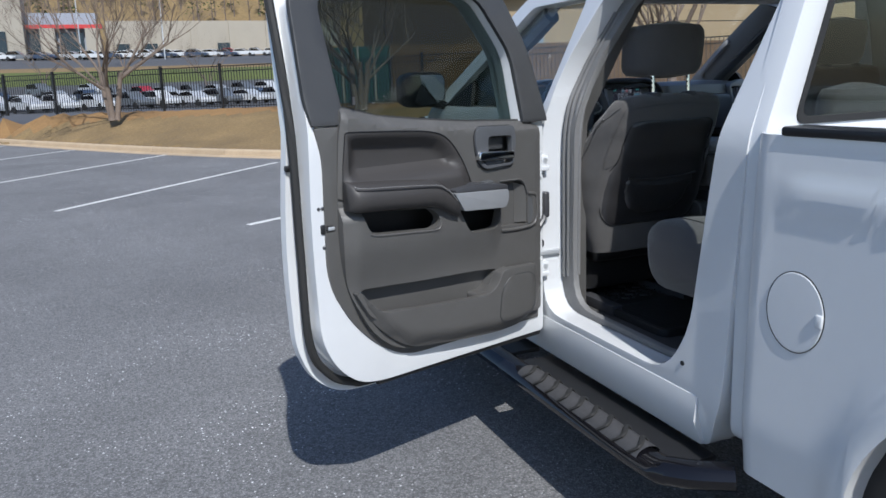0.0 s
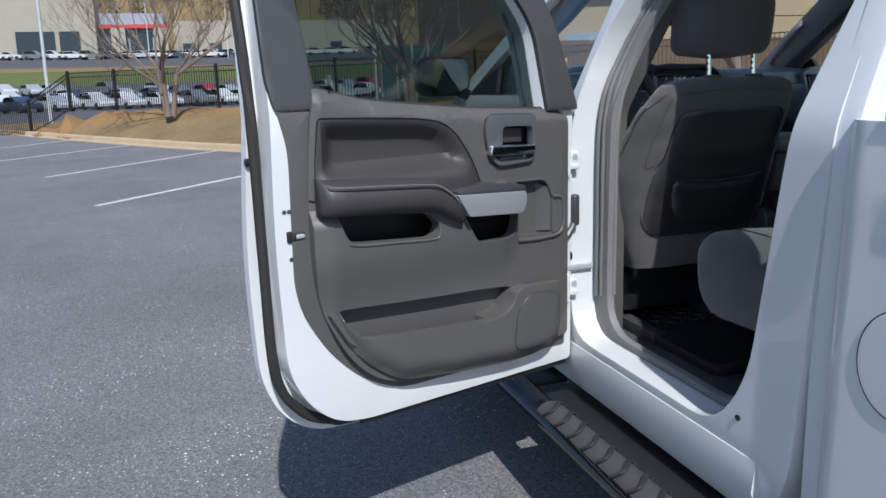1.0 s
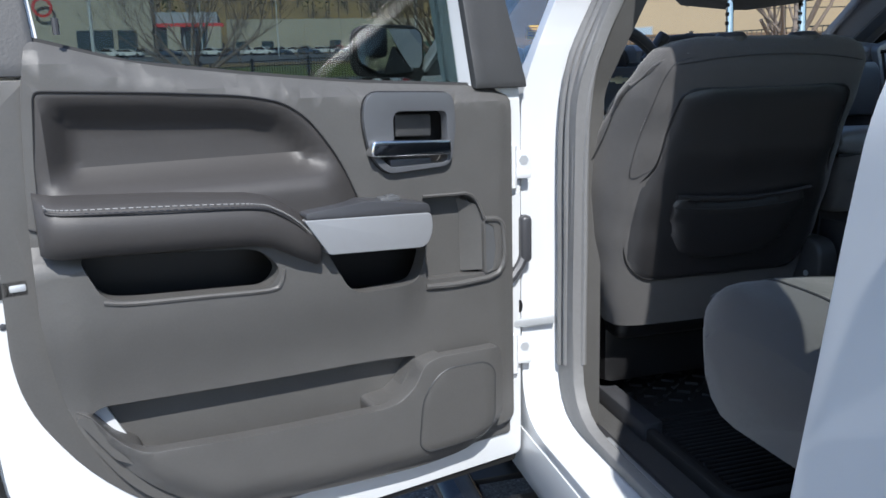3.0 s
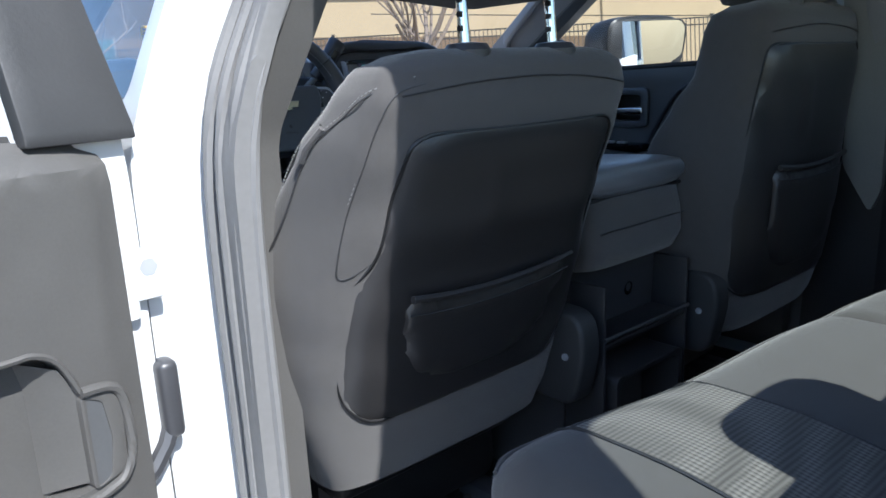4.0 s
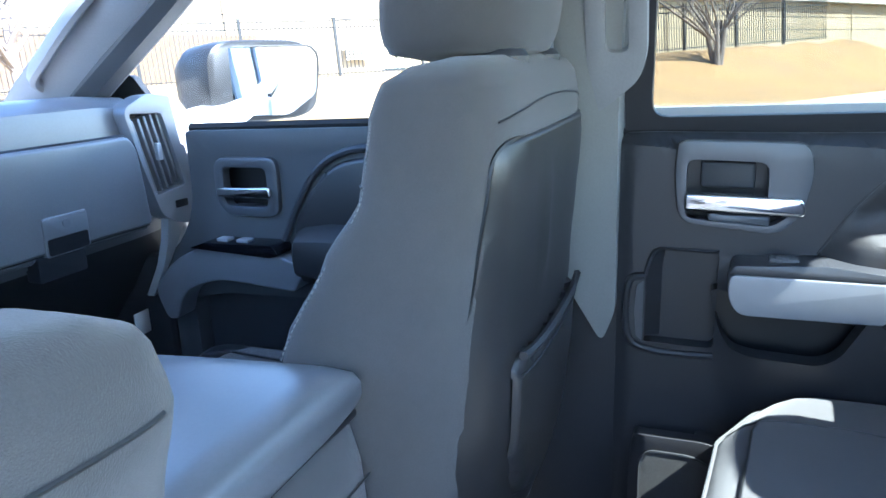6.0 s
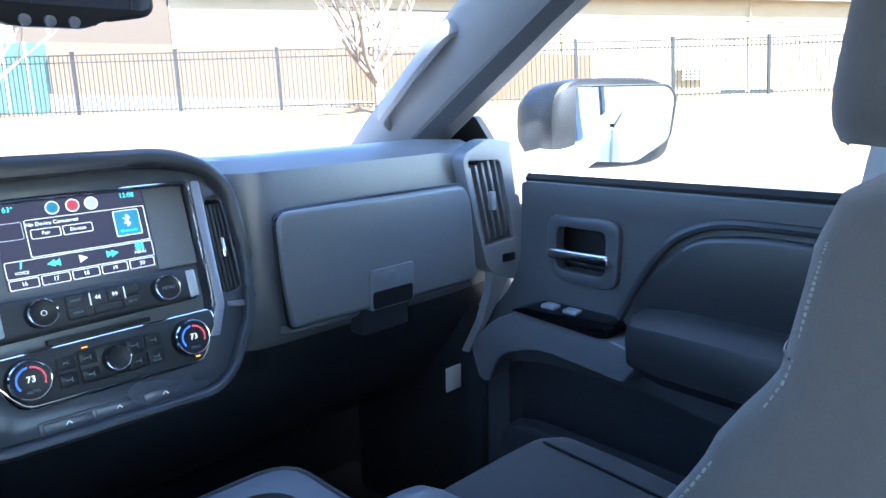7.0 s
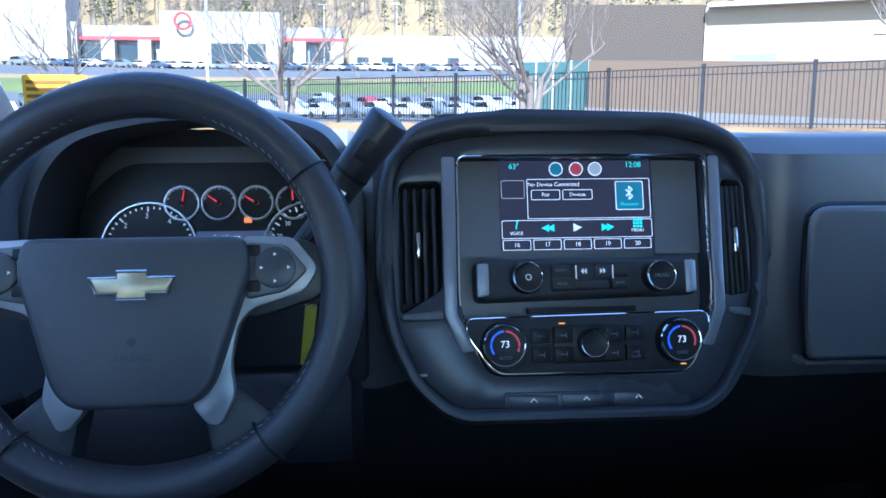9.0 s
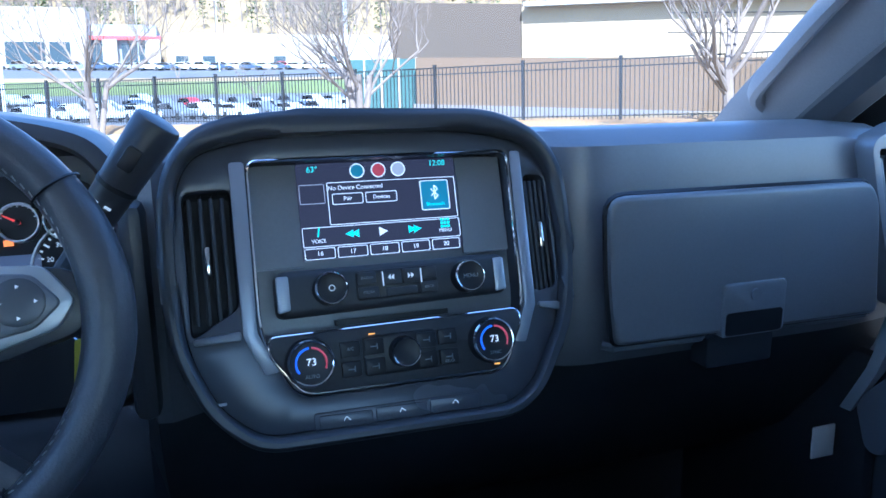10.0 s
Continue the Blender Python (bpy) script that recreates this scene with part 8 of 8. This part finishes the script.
        for dx, dy in ((0.012, 0), (-0.012, 0), (0, 0.012), (0, -0.012)):
            part("pad_symbol", lathe([(0.0018, 0.0), (0.0018, 0.0055), (0, 0.0056)], 3, m @ Matrix.Translation((s * 0.118 + dx, 0.014 + dy, 0.017))), PRINT, pad)
        for dx, dy in ((-0.019, 0.016), (-0.019, -0.016)):
            part("button", plate(rounded(rect(s * 0.118 + s * dx - 0.006, 0.014 + dy - 0.005, s * 0.118 + s * dx + 0.006, 0.014 + dy + 0.005), 0.002), 0.016, 0.0195, m, bevel=0.001), BLACK, pod)
    part("column", lathe([(0.045, -0.22), (0.055, -0.03), (0.05, -0.03)], 20, m), BLACK, root)
    # gear selector stalk
    sroot = thing("gear_selector", (-0.30, 0.0, 1.50), "black column gear selector with a thick ribbed grip", "gear lever")
    p0, p1, p2, p3 = Vector((-0.34, 0.05, 1.42)), Vector((-0.283, -0.02, 1.497)), Vector((-0.262, -0.03, 1.525)), Vector((-0.222, -0.035, 1.580))
    part("stem", tube([p0, p1], 0.008, 10), DARK, sroot)
    d = (p3 - p1).normalized()
    grip = part("grip", tube([p1 - d * 0.004, p1, p2, p3 - d * 0.004, p3, p3 + d * 0.002], [0.012, 0.0175, 0.0185, 0.0215, 0.020, 0.014], 18), CHARCOAL, sroot, "matte black grip")
    gm = axes(p2, (p3 - p2).cross(Vector((0, -1, 0.2))).normalized(), d)
    part("grip_band", tube([p2 - d * 0.002, p2 + d * 0.002], 0.0193, 18), BLACK, grip)
    part("button_panel", plate(rounded(rect(-0.007, 0.02, 0.007, 0.042), 0.003), 0.017, 0.0225, gm, bevel=0.001), BLACK, grip)
    for x in (-0.006, 0.006):
        part("rocker_mark", box((x - 0.003, -0.018, 0.0175), (x + 0.003, -0.016, 0.0195), m=gm), PRINT, grip)


make_wheel_assembly()


def make_rear_view_mirror():
    root = thing("rear_view_mirror", (-0.03, 0.0, 1.82), "black interior mirror with three round buttons", "mirror")
    c = Vector((-0.035, -0.05, 1.775))
    m = axes(c, (1, 0.12, 0), (0, -0.12, 1))
    poly = rounded([(-0.128, -0.026), (-0.115, 0.032), (0.115, 0.032), (0.128, -0.026), (0.06, -0.036), (0.04, -0.045), (-0.04, -0.045), (-0.06, -0.036)], [0.02, 0.02, 0.02, 0.02, 0.01, 0.01, 0.01, 0.01])
    part("housing", plate(poly, -0.025, 0.005, m, bevel=0.005), BLACK, root)
    part("mirror_glass", plate(rounded([(-0.12, -0.02), (-0.108, 0.028), (0.108, 0.028), (0.12, -0.02)], 0.015), 0.005, 0.007, m), MIRROR, root)
    for i in (-1, 0, 1):
        part("button", lathe([(0.006, 0.004), (0.006, 0.009), (0.0, 0.0095)], 14, m @ Matrix.Translation((i * 0.026, -0.037, 0))), DARK, root)
    part("stem", tube([c + Vector((0, 0.03, 0.0)), c + Vector((0, 0.10, 0.0))], 0.012, 10), BLACK, root)


make_rear_view_mirror()


def make_seat_belt(sx, cx):
    root = thing("seat_belt", (sx * 0.78, -0.88, 1.2), "grey seat belt hanging from its pillar anchor", "seat belt", "seat belts")
    top = Vector((sx * 0.705, -0.962, 1.59))
    part("anchor", plate(rounded([(-0.05, -0.08), (-0.022, -0.062), (0.030, -0.018), (0.042, 0.02), (0.042, 0.20), (-0.05, 0.20)], [0.02, 0.02, 0.02, 0.02, 0.03, 0.03]), 0.0, 0.022, axes(top, (0, -sx, 0), (-sx * 0.34, 0, 0.94)), [rounded(rect(-0.020, 0.028, 0.014, 0.18), 0.012)], bevel=0.008), GREYTRIM, root, "pale grey belt anchor cover")
    pts = smoothed([top + Vector((-sx * 0.050, 0.003, 0.19)), top + Vector((-sx * 0.026, 0.003, 0.12)), top + Vector((sx * 0.000, 0.003, 0.06)), top + Vector((sx * 0.012, 0.003, 0.02))], 8)
    part("webbing", loft([[p + Vector((0, -0.014, 0)), p + Vector((0, 0.014, 0)), p + Vector((sx * 0.002, 0.014, 0)), p + Vector((sx * 0.002, -0.014, 0))] for p in pts]), mat("grey_webbing", (0.32, 0.32, 0.32), 0.8, grain=0.2, vary=0.1, scale=300, bump=0.4), root, "woven grey belt")


make_seat_belt(1, 0.445)
# small loose things
single("tag_card", box((0.697, 0.088, 1.022), (0.742, 0.092, 1.076), 0.0015), mat("white_card", (0.88, 0.87, 0.83), 0.7, vary=0.1), "small white tag hanging under the dashboard end", "tag")
tag_ob = single("hang_tag", plate(rounded(rect(-0.638, 1.582, -0.566, 1.626), 0.004), -0.125, -0.122, BACK_FRAME), mat("yellow_card", (0.85, 0.52, 0.02), 0.6, vary=0.1, grain=0.05), "bright yellow paper tag on the windscreen", "tag")
for z, w in ((1.618, 0.05), (1.610, 0.058), (1.602, 0.04), (1.594, 0.054)):
    part("print_bar", plate(rect(-0.634, z - 0.002, -0.634 + w, z + 0.002), -0.122, -0.1214, BACK_FRAME), mat("brown_print", (0.25, 0.12, 0.02), 0.7), tag_ob, smooth=0)
key_tag = single("key_tag", plate(rounded([(-0.004, 0.034), (0.010, 0.034), (0.000, -0.036), (-0.011, -0.034)], 0.003), 0.0, 0.0015, axes((-0.313, 0.0, 1.345), (0.9, 0.4, 0), (0.1, 0, 1)), bevel=0.0004), mat("yellow_key_card", (0.70, 0.60, 0.05), 0.5, vary=0.1), "yellow paper tag hanging from the ignition key", "tag")
part("key_ring", tube([Vector((-0.310 + 0.009 * math.cos(2 * math.pi * i / 20), 0.0, 1.386 + 0.009 * math.sin(2 * math.pi * i / 20))) for i in range(20)], 0.0009, 5, closed=True), CHROME, key_tag, "steel ring")
